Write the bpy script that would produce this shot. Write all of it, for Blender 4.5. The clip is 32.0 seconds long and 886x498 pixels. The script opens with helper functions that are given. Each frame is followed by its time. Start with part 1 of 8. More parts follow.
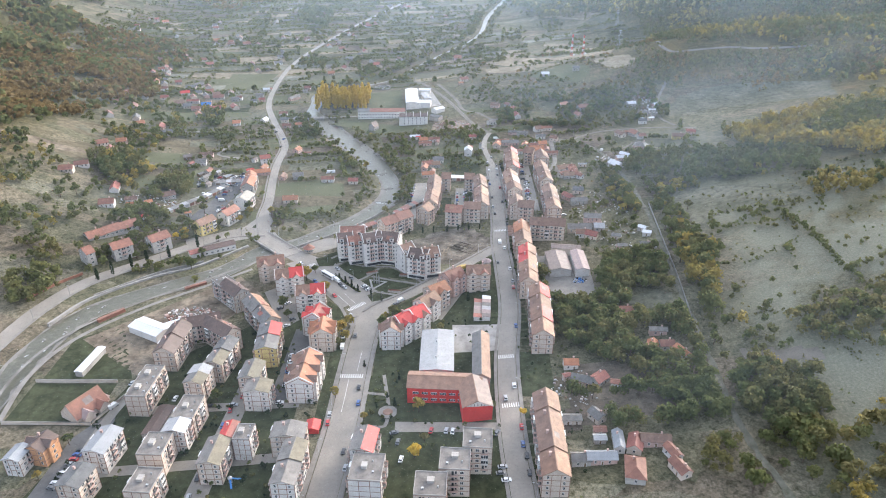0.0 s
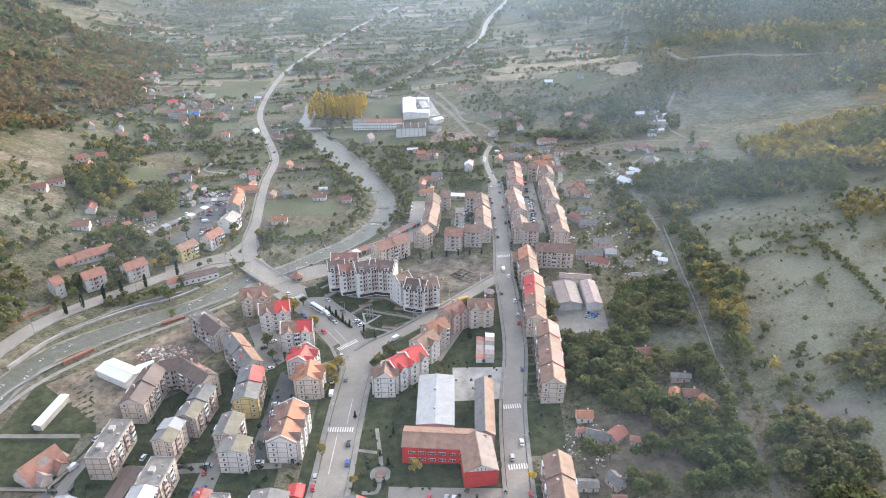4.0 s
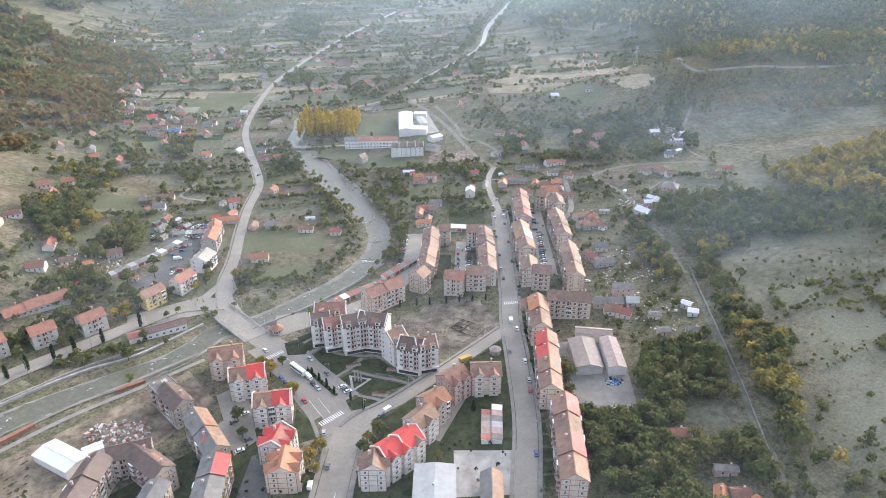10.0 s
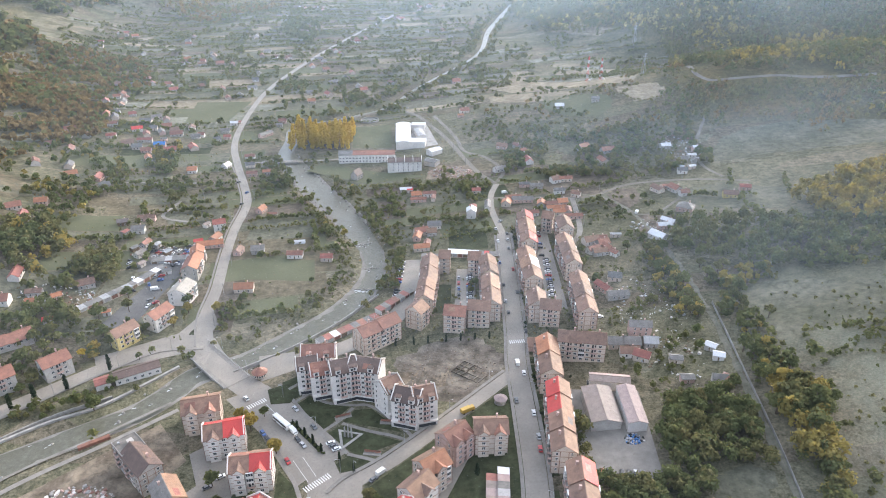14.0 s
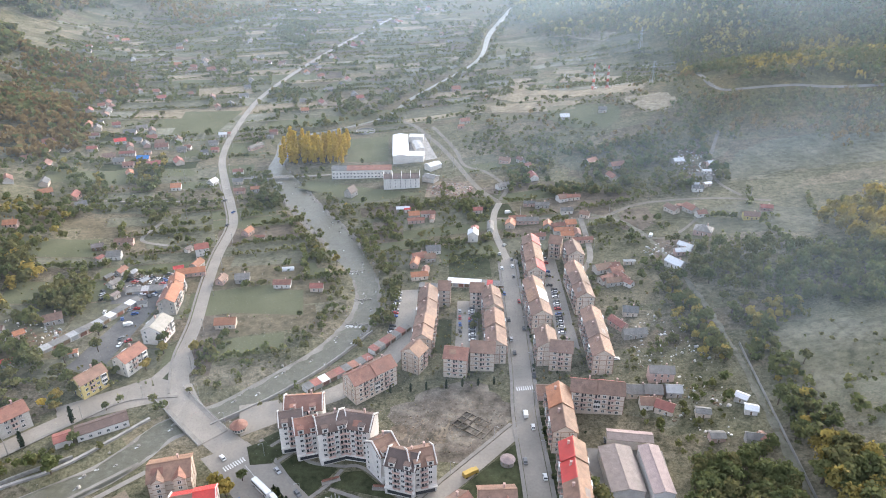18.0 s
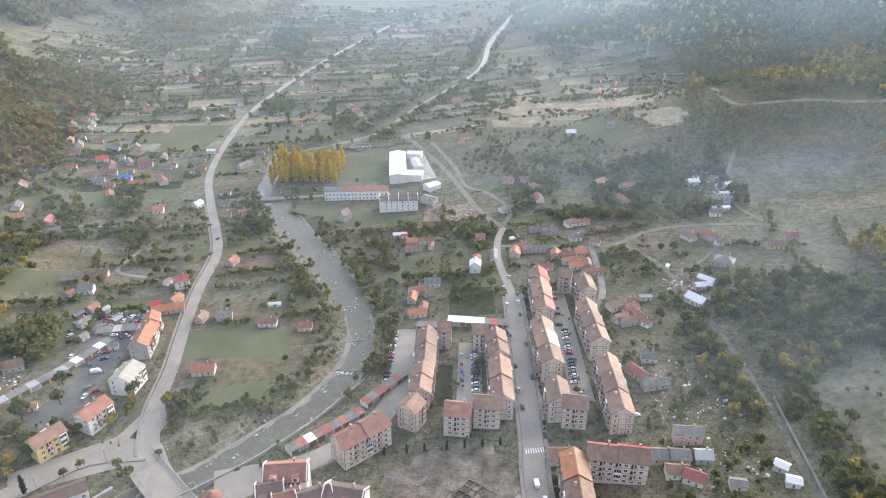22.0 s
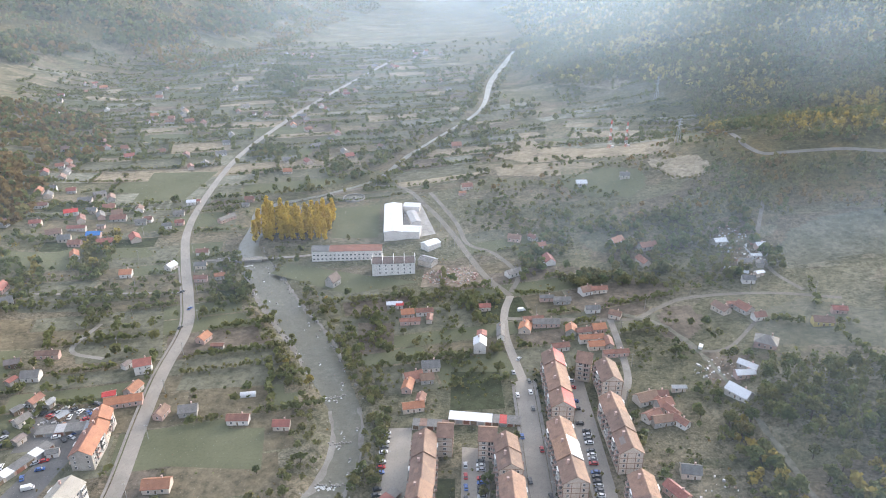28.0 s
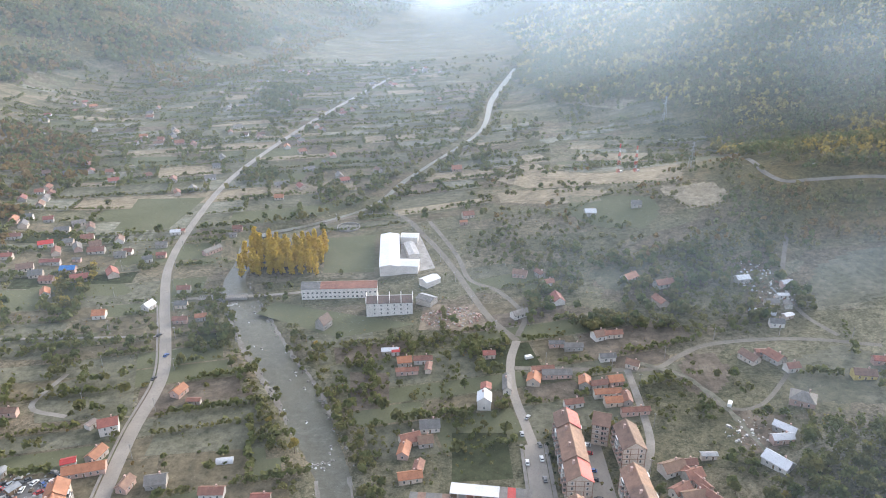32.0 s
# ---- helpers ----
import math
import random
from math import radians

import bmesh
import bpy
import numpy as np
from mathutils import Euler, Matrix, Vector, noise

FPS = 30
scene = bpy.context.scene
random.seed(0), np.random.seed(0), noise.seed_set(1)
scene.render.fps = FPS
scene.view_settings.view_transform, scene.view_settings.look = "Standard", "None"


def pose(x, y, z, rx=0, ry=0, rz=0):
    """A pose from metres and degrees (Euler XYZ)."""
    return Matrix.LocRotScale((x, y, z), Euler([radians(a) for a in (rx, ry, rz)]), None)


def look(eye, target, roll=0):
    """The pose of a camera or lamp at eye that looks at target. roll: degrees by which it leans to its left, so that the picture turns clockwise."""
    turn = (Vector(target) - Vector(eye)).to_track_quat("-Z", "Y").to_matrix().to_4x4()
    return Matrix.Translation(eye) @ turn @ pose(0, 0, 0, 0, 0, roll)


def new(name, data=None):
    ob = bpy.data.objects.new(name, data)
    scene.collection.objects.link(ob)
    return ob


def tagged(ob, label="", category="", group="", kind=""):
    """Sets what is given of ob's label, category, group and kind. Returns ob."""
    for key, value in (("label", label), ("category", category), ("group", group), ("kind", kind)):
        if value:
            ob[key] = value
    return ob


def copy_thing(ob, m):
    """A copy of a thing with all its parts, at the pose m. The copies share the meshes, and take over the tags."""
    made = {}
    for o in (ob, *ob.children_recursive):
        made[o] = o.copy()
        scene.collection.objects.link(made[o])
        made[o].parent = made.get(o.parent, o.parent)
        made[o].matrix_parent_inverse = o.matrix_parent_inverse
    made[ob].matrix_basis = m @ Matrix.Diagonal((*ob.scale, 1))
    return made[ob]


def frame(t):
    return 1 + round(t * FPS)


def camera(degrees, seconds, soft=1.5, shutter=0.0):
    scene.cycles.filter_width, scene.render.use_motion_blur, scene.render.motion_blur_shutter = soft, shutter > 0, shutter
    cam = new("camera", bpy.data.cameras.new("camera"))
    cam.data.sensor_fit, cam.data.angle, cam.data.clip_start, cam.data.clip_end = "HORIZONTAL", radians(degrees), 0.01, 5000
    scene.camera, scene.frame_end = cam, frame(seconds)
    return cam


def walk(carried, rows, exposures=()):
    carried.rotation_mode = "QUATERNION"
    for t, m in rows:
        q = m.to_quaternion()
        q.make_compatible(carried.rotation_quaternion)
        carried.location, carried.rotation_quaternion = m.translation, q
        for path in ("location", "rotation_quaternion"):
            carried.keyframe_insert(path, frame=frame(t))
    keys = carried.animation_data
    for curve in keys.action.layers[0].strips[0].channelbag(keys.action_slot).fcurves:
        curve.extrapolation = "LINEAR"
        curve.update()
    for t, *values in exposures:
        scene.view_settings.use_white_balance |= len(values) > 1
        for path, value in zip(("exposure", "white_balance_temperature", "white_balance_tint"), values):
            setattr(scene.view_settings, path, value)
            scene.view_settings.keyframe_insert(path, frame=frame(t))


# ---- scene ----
# the drone glides level along +y, 220 m over the river; rows: seconds, metres ahead, pitch, yaw
cam = camera(65.97, 32.0, soft=1.0)
EYE = 220.0
ROWS = [
    (0.0, 0.00, -27.00, -0.13),
    (0.5, 4.95, -27.01, -0.14),
    (1.0, 9.90, -27.00, -0.15),
    (1.5, 14.86, -27.02, -0.16),
    (2.0, 19.81, -26.98, -0.17),
    (2.5, 24.78, -26.95, -0.18),
    (3.0, 29.74, -26.98, -0.19),
    (3.5, 34.71, -26.97, -0.21),
    (5.5, 54.62, -26.90, -0.25),
    (6.0, 59.60, -26.91, -0.26),
    (6.5, 64.59, -26.90, -0.27),
    (7.0, 69.58, -26.91, -0.28),
    (7.5, 74.58, -26.91, -0.29),
    (8.0, 79.58, -26.89, -0.30),
    (8.5, 84.58, -26.91, -0.31),
    (9.0, 89.58, -26.91, -0.32),
    (9.5, 94.59, -26.89, -0.33),
    (10.0, 99.60, -26.88, -0.34),
    (10.5, 104.62, -26.88, -0.35),
    (11.0, 109.64, -26.87, -0.36),
    (11.5, 114.66, -26.86, -0.37),
    (12.0, 119.68, -26.85, -0.38),
    (12.5, 124.71, -26.86, -0.39),
    (13.0, 129.74, -26.86, -0.40),
    (13.5, 134.78, -26.83, -0.41),
    (14.0, 139.81, -26.82, -0.42),
    (14.5, 144.86, -26.84, -0.43),
    (16.5, 165.05, -26.80, -0.47),
    (17.0, 170.11, -26.80, -0.48),
    (17.5, 175.17, -26.79, -0.49),
    (18.0, 180.24, -26.79, -0.50),
    (18.5, 185.31, -26.78, -0.51),
    (19.0, 190.38, -26.78, -0.51),
    (19.5, 195.45, -26.78, -0.52),
    (20.0, 200.53, -26.78, -0.53),
    (20.5, 205.61, -26.78, -0.54),
    (21.0, 210.69, -26.74, -0.55),
    (21.5, 215.78, -26.57, -0.56),
    (22.0, 220.87, -26.44, -0.57),
    (22.5, 225.97, -26.43, -0.58),
    (23.0, 231.06, -26.40, -0.58),
    (23.5, 236.17, -26.37, -0.59),
    (24.0, 241.27, -26.30, -0.60),
    (24.5, 246.38, -26.23, -0.61),
    (25.0, 251.49, -26.17, -0.62),
    (25.5, 256.60, -26.06, -0.62),
    (27.5, 277.09, -24.35, -0.66),
    (28.0, 282.22, -23.93, -0.66),
    (28.5, 287.36, -23.54, -0.67),
    (29.0, 292.49, -23.15, -0.68),
    (29.5, 297.63, -22.79, -0.69),
    (30.0, 302.78, -22.75, -0.69),
    (30.5, 307.92, -22.77, -0.70),
    (31.0, 313.07, -22.77, -0.71),
    (31.5, 318.23, -22.79, -0.72),
    (32.0, 323.38, -22.80, -0.72),
]
EXPOSURES = ((0.0, 1.82), (6.0, 1.82), (12.0, 1.82), (17.0, 1.81), (22.0, 1.78), (28.0, 1.72), (32.0, 1.66))
walk(cam, [(t, pose(0, y, EYE, 90 + pitch, 0.02, yaw)) for t, y, pitch, yaw in ROWS], [(t, e, 5830 + 4.5 * t, 10.0 + 0.04 * t) for t, e in EXPOSURES])
# ---- light: a low hazy autumn sun ahead and to the right, and a bright sky ----
SUN_TURN, SUN_RISE = 42.0, 19.0
world = bpy.data.worlds.new("sky")
scene.world = world
world.use_nodes = True
wn = world.node_tree.nodes
sky = wn.new("ShaderNodeTexSky")
sky.sky_type, sky.sun_disc = "NISHITA", False
sky.sun_elevation, sky.sun_rotation = radians(SUN_RISE), radians(SUN_TURN)
sky.air_density, sky.dust_density, sky.ozone_density = 0.7, 5.0, 0.6
wn["Background"].inputs["Strength"].default_value = 0.11
world.node_tree.links.new(sky.outputs[0], wn["Background"].inputs["Color"])
# an even white haze over the whole sky
haze, both = wn.new("ShaderNodeBackground"), wn.new("ShaderNodeAddShader")
haze.inputs["Color"].default_value, haze.inputs["Strength"].default_value = (1.0, 0.98, 0.95, 1), 0.3
world.node_tree.links.new(wn["Background"].outputs[0], both.inputs[0])
world.node_tree.links.new(haze.outputs[0], both.inputs[1])
world.node_tree.links.new(both.outputs[0], wn["World Output"].inputs["Surface"])
sun = new("sun", bpy.data.lights.new("sun", "SUN"))
sun.data.energy, sun.data.angle, sun.data.color = 0.75, radians(8.0), (1.0, 0.92, 0.82)
sun.matrix_world = look((0, 0, 900), (-math.sin(radians(SUN_TURN)) * 900, -math.cos(radians(SUN_TURN)) * 900, 900 - 900 * math.tan(radians(SUN_RISE))))


# ---- materials ----
def nodes_of(name):
    m = bpy.data.materials.new(name)
    m.use_nodes = True
    nt = m.node_tree
    return m, nt, nt.nodes["Principled BSDF"]


def ramp_node(nt, fac, stops):
    r = nt.nodes.new("ShaderNodeValToRGB")
    el = r.color_ramp.elements
    while len(el) < len(stops):
        el.new(0.5)
    for e, (p, c) in zip(el, stops):
        e.position, e.color = p, (*c, 1)
    nt.links.new(fac, r.inputs[0])
    return r.outputs[0]


def noise_node(nt, scale, detail=4.0, vector=None, rough=0.55):
    n = nt.nodes.new("ShaderNodeTexNoise")
    n.inputs["Scale"].default_value, n.inputs["Detail"].default_value, n.inputs["Roughness"].default_value = scale, detail, rough
    if vector is None:
        vector = nt.nodes.new("ShaderNodeTexCoord").outputs["Object"]
    nt.links.new(vector, n.inputs["Vector"])
    return n.outputs["Fac"]


def mix_node(nt, fac, a, b, blend="MIX"):
    m = nt.nodes.new("ShaderNodeMix")
    m.data_type, m.blend_type = "RGBA", blend
    for value, socket in ((fac, m.inputs[0]), (a, m.inputs[6]), (b, m.inputs[7])):
        if isinstance(value, bpy.types.NodeSocket):
            nt.links.new(value, socket)
        elif isinstance(value, tuple):
            socket.default_value = (*value, 1)
        else:
            socket.default_value = value
    return m.outputs[2]


def bump_to(nt, bsdf, height, strength, distance):
    b = nt.nodes.new("ShaderNodeBump")
    b.inputs["Strength"].default_value, b.inputs["Distance"].default_value = strength, distance
    nt.links.new(height, b.inputs["Height"])
    nt.links.new(b.outputs[0], bsdf.inputs["Normal"])


def surface(name, light, dark, scale=0.6, fine=6.0, rough=0.85, metal=0.0, vary=0.0, relief=0.0, spec=0.3):
    """A matt surface with stains, grain and, by vary, a tone of its own for each object."""
    m, nt, bsdf = nodes_of(name)
    big, small = noise_node(nt, scale, 5.0), noise_node(nt, fine, 3.0)
    col = ramp_node(nt, big, [(0.3, dark), (0.7, light)])
    col = mix_node(nt, 0.5, col, ramp_node(nt, small, [(0.3, (0.62, 0.62, 0.62)), (0.75, (1.0, 1.0, 1.0))]), "MULTIPLY")
    if spec == 0.1:
        mid = noise_node(nt, 0.22, 7.0, None, 0.72)
        col = mix_node(nt, 0.85, col, ramp_node(nt, mid, [(0.34, (0.45, 0.47, 0.42)), (0.5, (0.95, 0.95, 0.93)), (0.68, (1.4, 1.36, 1.28))]), "MULTIPLY")
    if vary:
        info = nt.nodes.new("ShaderNodeObjectInfo")
        col = mix_node(nt, 1.0, col, ramp_node(nt, info.outputs["Random"], [(0.0, (1 - vary,) * 3), (1.0, (1 + vary * 0.6,) * 3)]), "MULTIPLY")
    nt.links.new(col, bsdf.inputs["Base Color"])
    bsdf.inputs["Roughness"].default_value, bsdf.inputs["Metallic"].default_value = rough, metal
    bsdf.inputs["Specular IOR Level"].default_value = spec
    if relief:
        bump_to(nt, bsdf, small, 0.6, relief)
    return m


def roofing(name, light, dark, rough=0.6, pitch=3.2, spec=0.4):
    """Tile or sheet rows: fine courses across the slope, streaks and patches of weather."""
    m, nt, bsdf = nodes_of(name)
    tc = nt.nodes.new("ShaderNodeTexCoord").outputs["Object"]
    wave = nt.nodes.new("ShaderNodeTexWave")
    wave.wave_type, wave.bands_direction = "BANDS", "Y"
    wave.inputs["Scale"].default_value, wave.inputs["Distortion"].default_value = pitch / 2, 1.2
    nt.links.new(tc, wave.inputs["Vector"])
    big = noise_node(nt, 0.35, 6.0, tc, 0.65)
    col = ramp_node(nt, big, [(0.32, dark), (0.66, light)])
    col = mix_node(nt, 0.4, col, ramp_node(nt, wave.outputs["Fac"], [(0.2, (0.6, 0.6, 0.6)), (0.7, (1, 1, 1))]), "MULTIPLY")
    info = nt.nodes.new("ShaderNodeObjectInfo")
    col = mix_node(nt, 1.0, col, ramp_node(nt, info.outputs["Random"], [(0.0, (0.78, 0.8, 0.82)), (1.0, (1.12, 1.06, 1.0))]), "MULTIPLY")
    nt.links.new(col, bsdf.inputs["Base Color"])
    bsdf.inputs["Roughness"].default_value, bsdf.inputs["Specular IOR Level"].default_value = rough, spec
    bump_to(nt, bsdf, wave.outputs["Fac"], 0.5, 0.05)
    return m


def leafage(name, *tones):
    """Leaves: a tone for each tree and for each clump of leaves, lit through."""
    m, nt, bsdf = nodes_of(name)
    geo, info = nt.nodes.new("ShaderNodeNewGeometry"), nt.nodes.new("ShaderNodeObjectInfo")
    stops = [(i / max(1, len(tones) - 1), t) for i, t in enumerate(tones)]
    big = noise_node(nt, 0.05, 3.0, geo.outputs["Position"])
    add = nt.nodes.new("ShaderNodeMath")
    add.operation = "MULTIPLY_ADD"
    nt.links.new(geo.outputs["Random Per Island"], add.inputs[0])
    add.inputs[1].default_value = 0.28
    sub = nt.nodes.new("ShaderNodeMath")
    sub.operation = "MULTIPLY_ADD"
    nt.links.new(info.outputs["Random"], sub.inputs[0])
    sub.inputs[1].default_value, sub.inputs[2].default_value = 0.35, -0.15
    big2 = nt.nodes.new("ShaderNodeMath")
    big2.operation = "MULTIPLY_ADD"
    nt.links.new(big, big2.inputs[0])
    big2.inputs[1].default_value = 0.7
    nt.links.new(sub.outputs[0], big2.inputs[2])
    nt.links.new(big2.outputs[0], add.inputs[2])
    col = ramp_node(nt, add.outputs[0], stops)
    nt.links.new(col, bsdf.inputs["Base Color"])
    bsdf.inputs["Roughness"].default_value, bsdf.inputs["Specular IOR Level"].default_value = 0.75, 0.2
    tr = nt.nodes.new("ShaderNodeBsdfTranslucent")
    nt.links.new(col, tr.inputs["Color"])
    mx = nt.nodes.new("ShaderNodeMixShader")
    mx.inputs[0].default_value = 0.48
    nt.links.new(bsdf.outputs[0], mx.inputs[1])
    nt.links.new(tr.outputs[0], mx.inputs[2])
    nt.links.new(mx.outputs[0], nt.nodes["Material Output"].inputs["Surface"])
    return m


def land_material():
    """Meadows with frost, garden plots, ploughed strips and bare earth."""
    m, nt, bsdf = nodes_of("land")
    tc = nt.nodes.new("ShaderNodeTexCoord").outputs["Object"]
    mp = nt.nodes.new("ShaderNodeMapping")
    mp.inputs["Rotation"].default_value, mp.inputs["Scale"].default_value = (0, 0, 0.35), (1 / 62, 1 / 24, 0)
    nt.links.new(tc, mp.inputs["Vector"])
    warp = nt.nodes.new("ShaderNodeVectorMath")
    warp.operation = "MULTIPLY_ADD"
    wn_ = nt.nodes.new("ShaderNodeTexNoise")
    wn_.inputs["Scale"].default_value = 0.02
    nt.links.new(tc, wn_.inputs["Vector"])
    nt.links.new(wn_.outputs["Color"], warp.inputs[0])
    warp.inputs[1].default_value = (0.5, 0.5, 0.5)
    nt.links.new(mp.outputs[0], warp.inputs[2])
    vor = nt.nodes.new("ShaderNodeTexVoronoi")
    vor.distance = "CHEBYCHEV"
    vor.inputs["Scale"].default_value = 1.0
    nt.links.new(warp.outputs[0], vor.inputs["Vector"])
    sep = nt.nodes.new("ShaderNodeSeparateColor")
    nt.links.new(vor.outputs["Color"], sep.inputs[0])
    plots = ramp_node(nt, sep.outputs[0], [(0.0, (0.096, 0.097, 0.064)), (0.25, (0.16, 0.155, 0.108)), (0.5, (0.122, 0.12, 0.082)), (0.68, (0.22, 0.19, 0.145)), (0.82, (0.13, 0.106, 0.085)), (1.0, (0.215, 0.208, 0.165))])
    big = noise_node(nt, 0.012, 6.0, tc, 0.6)
    meadow = ramp_node(nt, big, [(0.3, (0.096, 0.094, 0.064)), (0.5, (0.15, 0.141, 0.109)), (0.68, (0.24, 0.224, 0.19))])
    mid = noise_node(nt, 0.09, 7.0, tc, 0.7)
    fine = noise_node(nt, 0.9, 6.0, tc, 0.7)
    col = mix_node(nt, 0.7, meadow, plots)
    geo = nt.nodes.new("ShaderNodeSeparateXYZ")
    nt.links.new(tc, geo.inputs[0])
    lift = nt.nodes.new("ShaderNodeMath")
    lift.operation = "MULTIPLY_ADD"
    nt.links.new(big, lift.inputs[0])
    lift.inputs[1].default_value = 45.0
    nt.links.new(geo.outputs["Z"], lift.inputs[2])
    high = nt.nodes.new("ShaderNodeMapRange")
    high.inputs[1].default_value, high.inputs[2].default_value = 52.0, 74.0
    nt.links.new(lift.outputs[0], high.inputs[0])
    col = mix_node(nt, high.outputs[0], col, ramp_node(nt, noise_node(nt, 0.03, 5.0, tc), [(0.3, (0.07, 0.07, 0.035)), (0.5, (0.11, 0.095, 0.045)), (0.7, (0.15, 0.11, 0.05))]))
    col = mix_node(nt, 0.8, col, ramp_node(nt, mid, [(0.3, (0.42, 0.45, 0.4)), (0.62, (0.98, 0.96, 0.93))]), "MULTIPLY")
    tuft = noise_node(nt, 0.32, 5.0, tc, 0.75)
    col = mix_node(nt, 0.9, col, ramp_node(nt, tuft, [(0.36, (0.42, 0.45, 0.36)), (0.5, (1.0, 1.0, 1.0)), (0.68, (1.35, 1.3, 1.22))]), "MULTIPLY")
    col = mix_node(nt, 0.9, col, ramp_node(nt, fine, [(0.34, (0.5, 0.52, 0.45)), (0.64, (1.25, 1.22, 1.18))]), "MULTIPLY")
    # hoar frost on the shaded eastern fields
    cold = None
    for axis, lo, hi in (("X", 140.0, 185.0), ("Y", 520.0, 430.0)):
        r = nt.nodes.new("ShaderNodeMapRange")
        r.inputs[1].default_value, r.inputs[2].default_value = lo, hi
        nt.links.new(geo.outputs[axis], r.inputs[0])
        cold = r.outputs[0] if cold is None else mix_node(nt, 1.0, cold, r.outputs[0], "MULTIPLY")
    patchy = ramp_node(nt, noise_node(nt, 0.022, 6.0, tc, 0.65), [(0.38, (0.15, 0.15, 0.15)), (0.55, (0.95, 0.95, 0.95))])
    cold = mix_node(nt, 1.0, cold, patchy, "MULTIPLY")
    frosty = ramp_node(nt, fine, [(0.3, (0.125, 0.127, 0.09)), (0.52, (0.168, 0.168, 0.125)), (0.7, (0.215, 0.212, 0.168))])
    col = mix_node(nt, cold, col, frosty)
    nt.links.new(col, bsdf.inputs["Base Color"])
    bsdf.inputs["Roughness"].default_value, bsdf.inputs["Specular IOR Level"].default_value = 0.95, 0.1
    bump_to(nt, bsdf, fine, 0.8, 0.5)
    return m


LAND = land_material()
GRASS = surface("lawn", (0.064, 0.071, 0.038), (0.037, 0.043, 0.023), 0.08, 1.6, 0.95, relief=0.1, spec=0.1)
FROST_PALE = surface("white_frosted_grass", (0.235, 0.232, 0.19), (0.14, 0.14, 0.106), 0.05, 0.9, 0.95, relief=0.1, spec=0.1)
TAN_PALE = surface("pale_stubble", (0.29, 0.25, 0.185), (0.18, 0.153, 0.108), 0.05, 0.9, 0.95, relief=0.1, spec=0.1)
TAN = surface("dry_grass_field", (0.16, 0.139, 0.0966), (0.101, 0.0882, 0.0588), 0.05, 0.9, 0.95, relief=0.1, spec=0.1)
FROST = surface("frosted_grass", (0.153, 0.149, 0.114), (0.0955, 0.0963, 0.066), 0.05, 0.9, 0.95, relief=0.1, spec=0.1)
PITCH = surface("pitch_grass", (0.123, 0.127, 0.0787), (0.092, 0.0972, 0.0555), 0.03, 0.8, 0.95, relief=0.05, spec=0.11)
DIRT = surface("bare_earth", (0.255, 0.212, 0.162), (0.111, 0.0892, 0.068), 0.09, 0.7, 0.95, relief=0.25, spec=0.1)
PLOUGH = surface("ploughed_soil", (0.17, 0.145, 0.115), (0.09, 0.075, 0.06), 0.06, 1.2, 0.95, relief=0.25, spec=0.1)
GRAVEL = surface("gravel", (0.272, 0.259, 0.233), (0.156, 0.142, 0.123), 0.12, 1.5, 0.95, relief=0.15)
ASPHALT = surface("asphalt", (0.262, 0.235, 0.198), (0.184, 0.166, 0.14), 0.06, 0.8, 0.58, relief=0.02, spec=0.45)
TRACK = surface("dusty_road", (0.2, 0.18, 0.148), (0.12, 0.108, 0.088), 0.08, 0.9, 0.9, relief=0.05)
ASPHALT_DARK = surface("dark_asphalt", (0.15, 0.145, 0.14), (0.09, 0.088, 0.085), 0.08, 0.9, 0.85, relief=0.02)
PAVING = surface("paving", (0.26, 0.242, 0.215), (0.18, 0.166, 0.147), 0.25, 2.2, 0.85, relief=0.02)
CONCRETE = surface("concrete", (0.383, 0.365, 0.34), (0.23, 0.217, 0.2), 0.2, 2.0, 0.85)
PAINT = surface("road_paint", (0.72, 0.71, 0.68), (0.5, 0.48, 0.45), 0.5, 2.0, 0.7)
RENDER_CREAM = surface("cream_plaster", (0.616, 0.532, 0.446), (0.485, 0.408, 0.339), 0.25, 2.5, 0.9, vary=0.12)
RENDER_WHITE = surface("white_plaster", (0.69, 0.655, 0.61), (0.55, 0.515, 0.475), 0.25, 2.5, 0.9, vary=0.06)
RENDER_GREY = surface("grey_plaster", (0.47, 0.44, 0.4), (0.33, 0.31, 0.28), 0.3, 2.5, 0.9, vary=0.1)
RENDER_PINK = surface("pinkish_plaster", (0.56, 0.4, 0.34), (0.43, 0.31, 0.27), 0.3, 2.5, 0.9, vary=0.1)
RENDER_YELLOW = surface("yellow_plaster", (0.62, 0.5, 0.22), (0.5, 0.4, 0.17), 0.3, 2.5, 0.9)
RENDER_ORANGE = surface("orange_plaster", (0.6, 0.33, 0.17), (0.5, 0.27, 0.14), 0.3, 2.5, 0.9)
RENDER_RED = surface("red_plaster", (0.6, 0.06, 0.05), (0.48, 0.045, 0.04), 0.3, 2.5, 0.8)
BROWN_BAND = surface("brown_band", (0.3, 0.19, 0.14), (0.2, 0.125, 0.095), 0.3, 3.0, 0.85)
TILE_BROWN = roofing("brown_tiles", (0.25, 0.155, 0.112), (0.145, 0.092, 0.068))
# tan for plain tan roofs, and the sunlit tone of brown roofs' sunward slopes
TILE_TAN_SUNLIT = roofing("tan_tiles", (0.3, 0.185, 0.118), (0.185, 0.112, 0.074))
TILE_ORANGE = roofing("orange_tiles", (0.41, 0.185, 0.098), (0.275, 0.122, 0.066))
TILE_RED = roofing("red_sheet_roof", (0.52, 0.06, 0.05), (0.38, 0.045, 0.04), 0.45)
TILE_FADED = roofing("faded_red_roof", (0.32, 0.122, 0.092), (0.21, 0.082, 0.065))
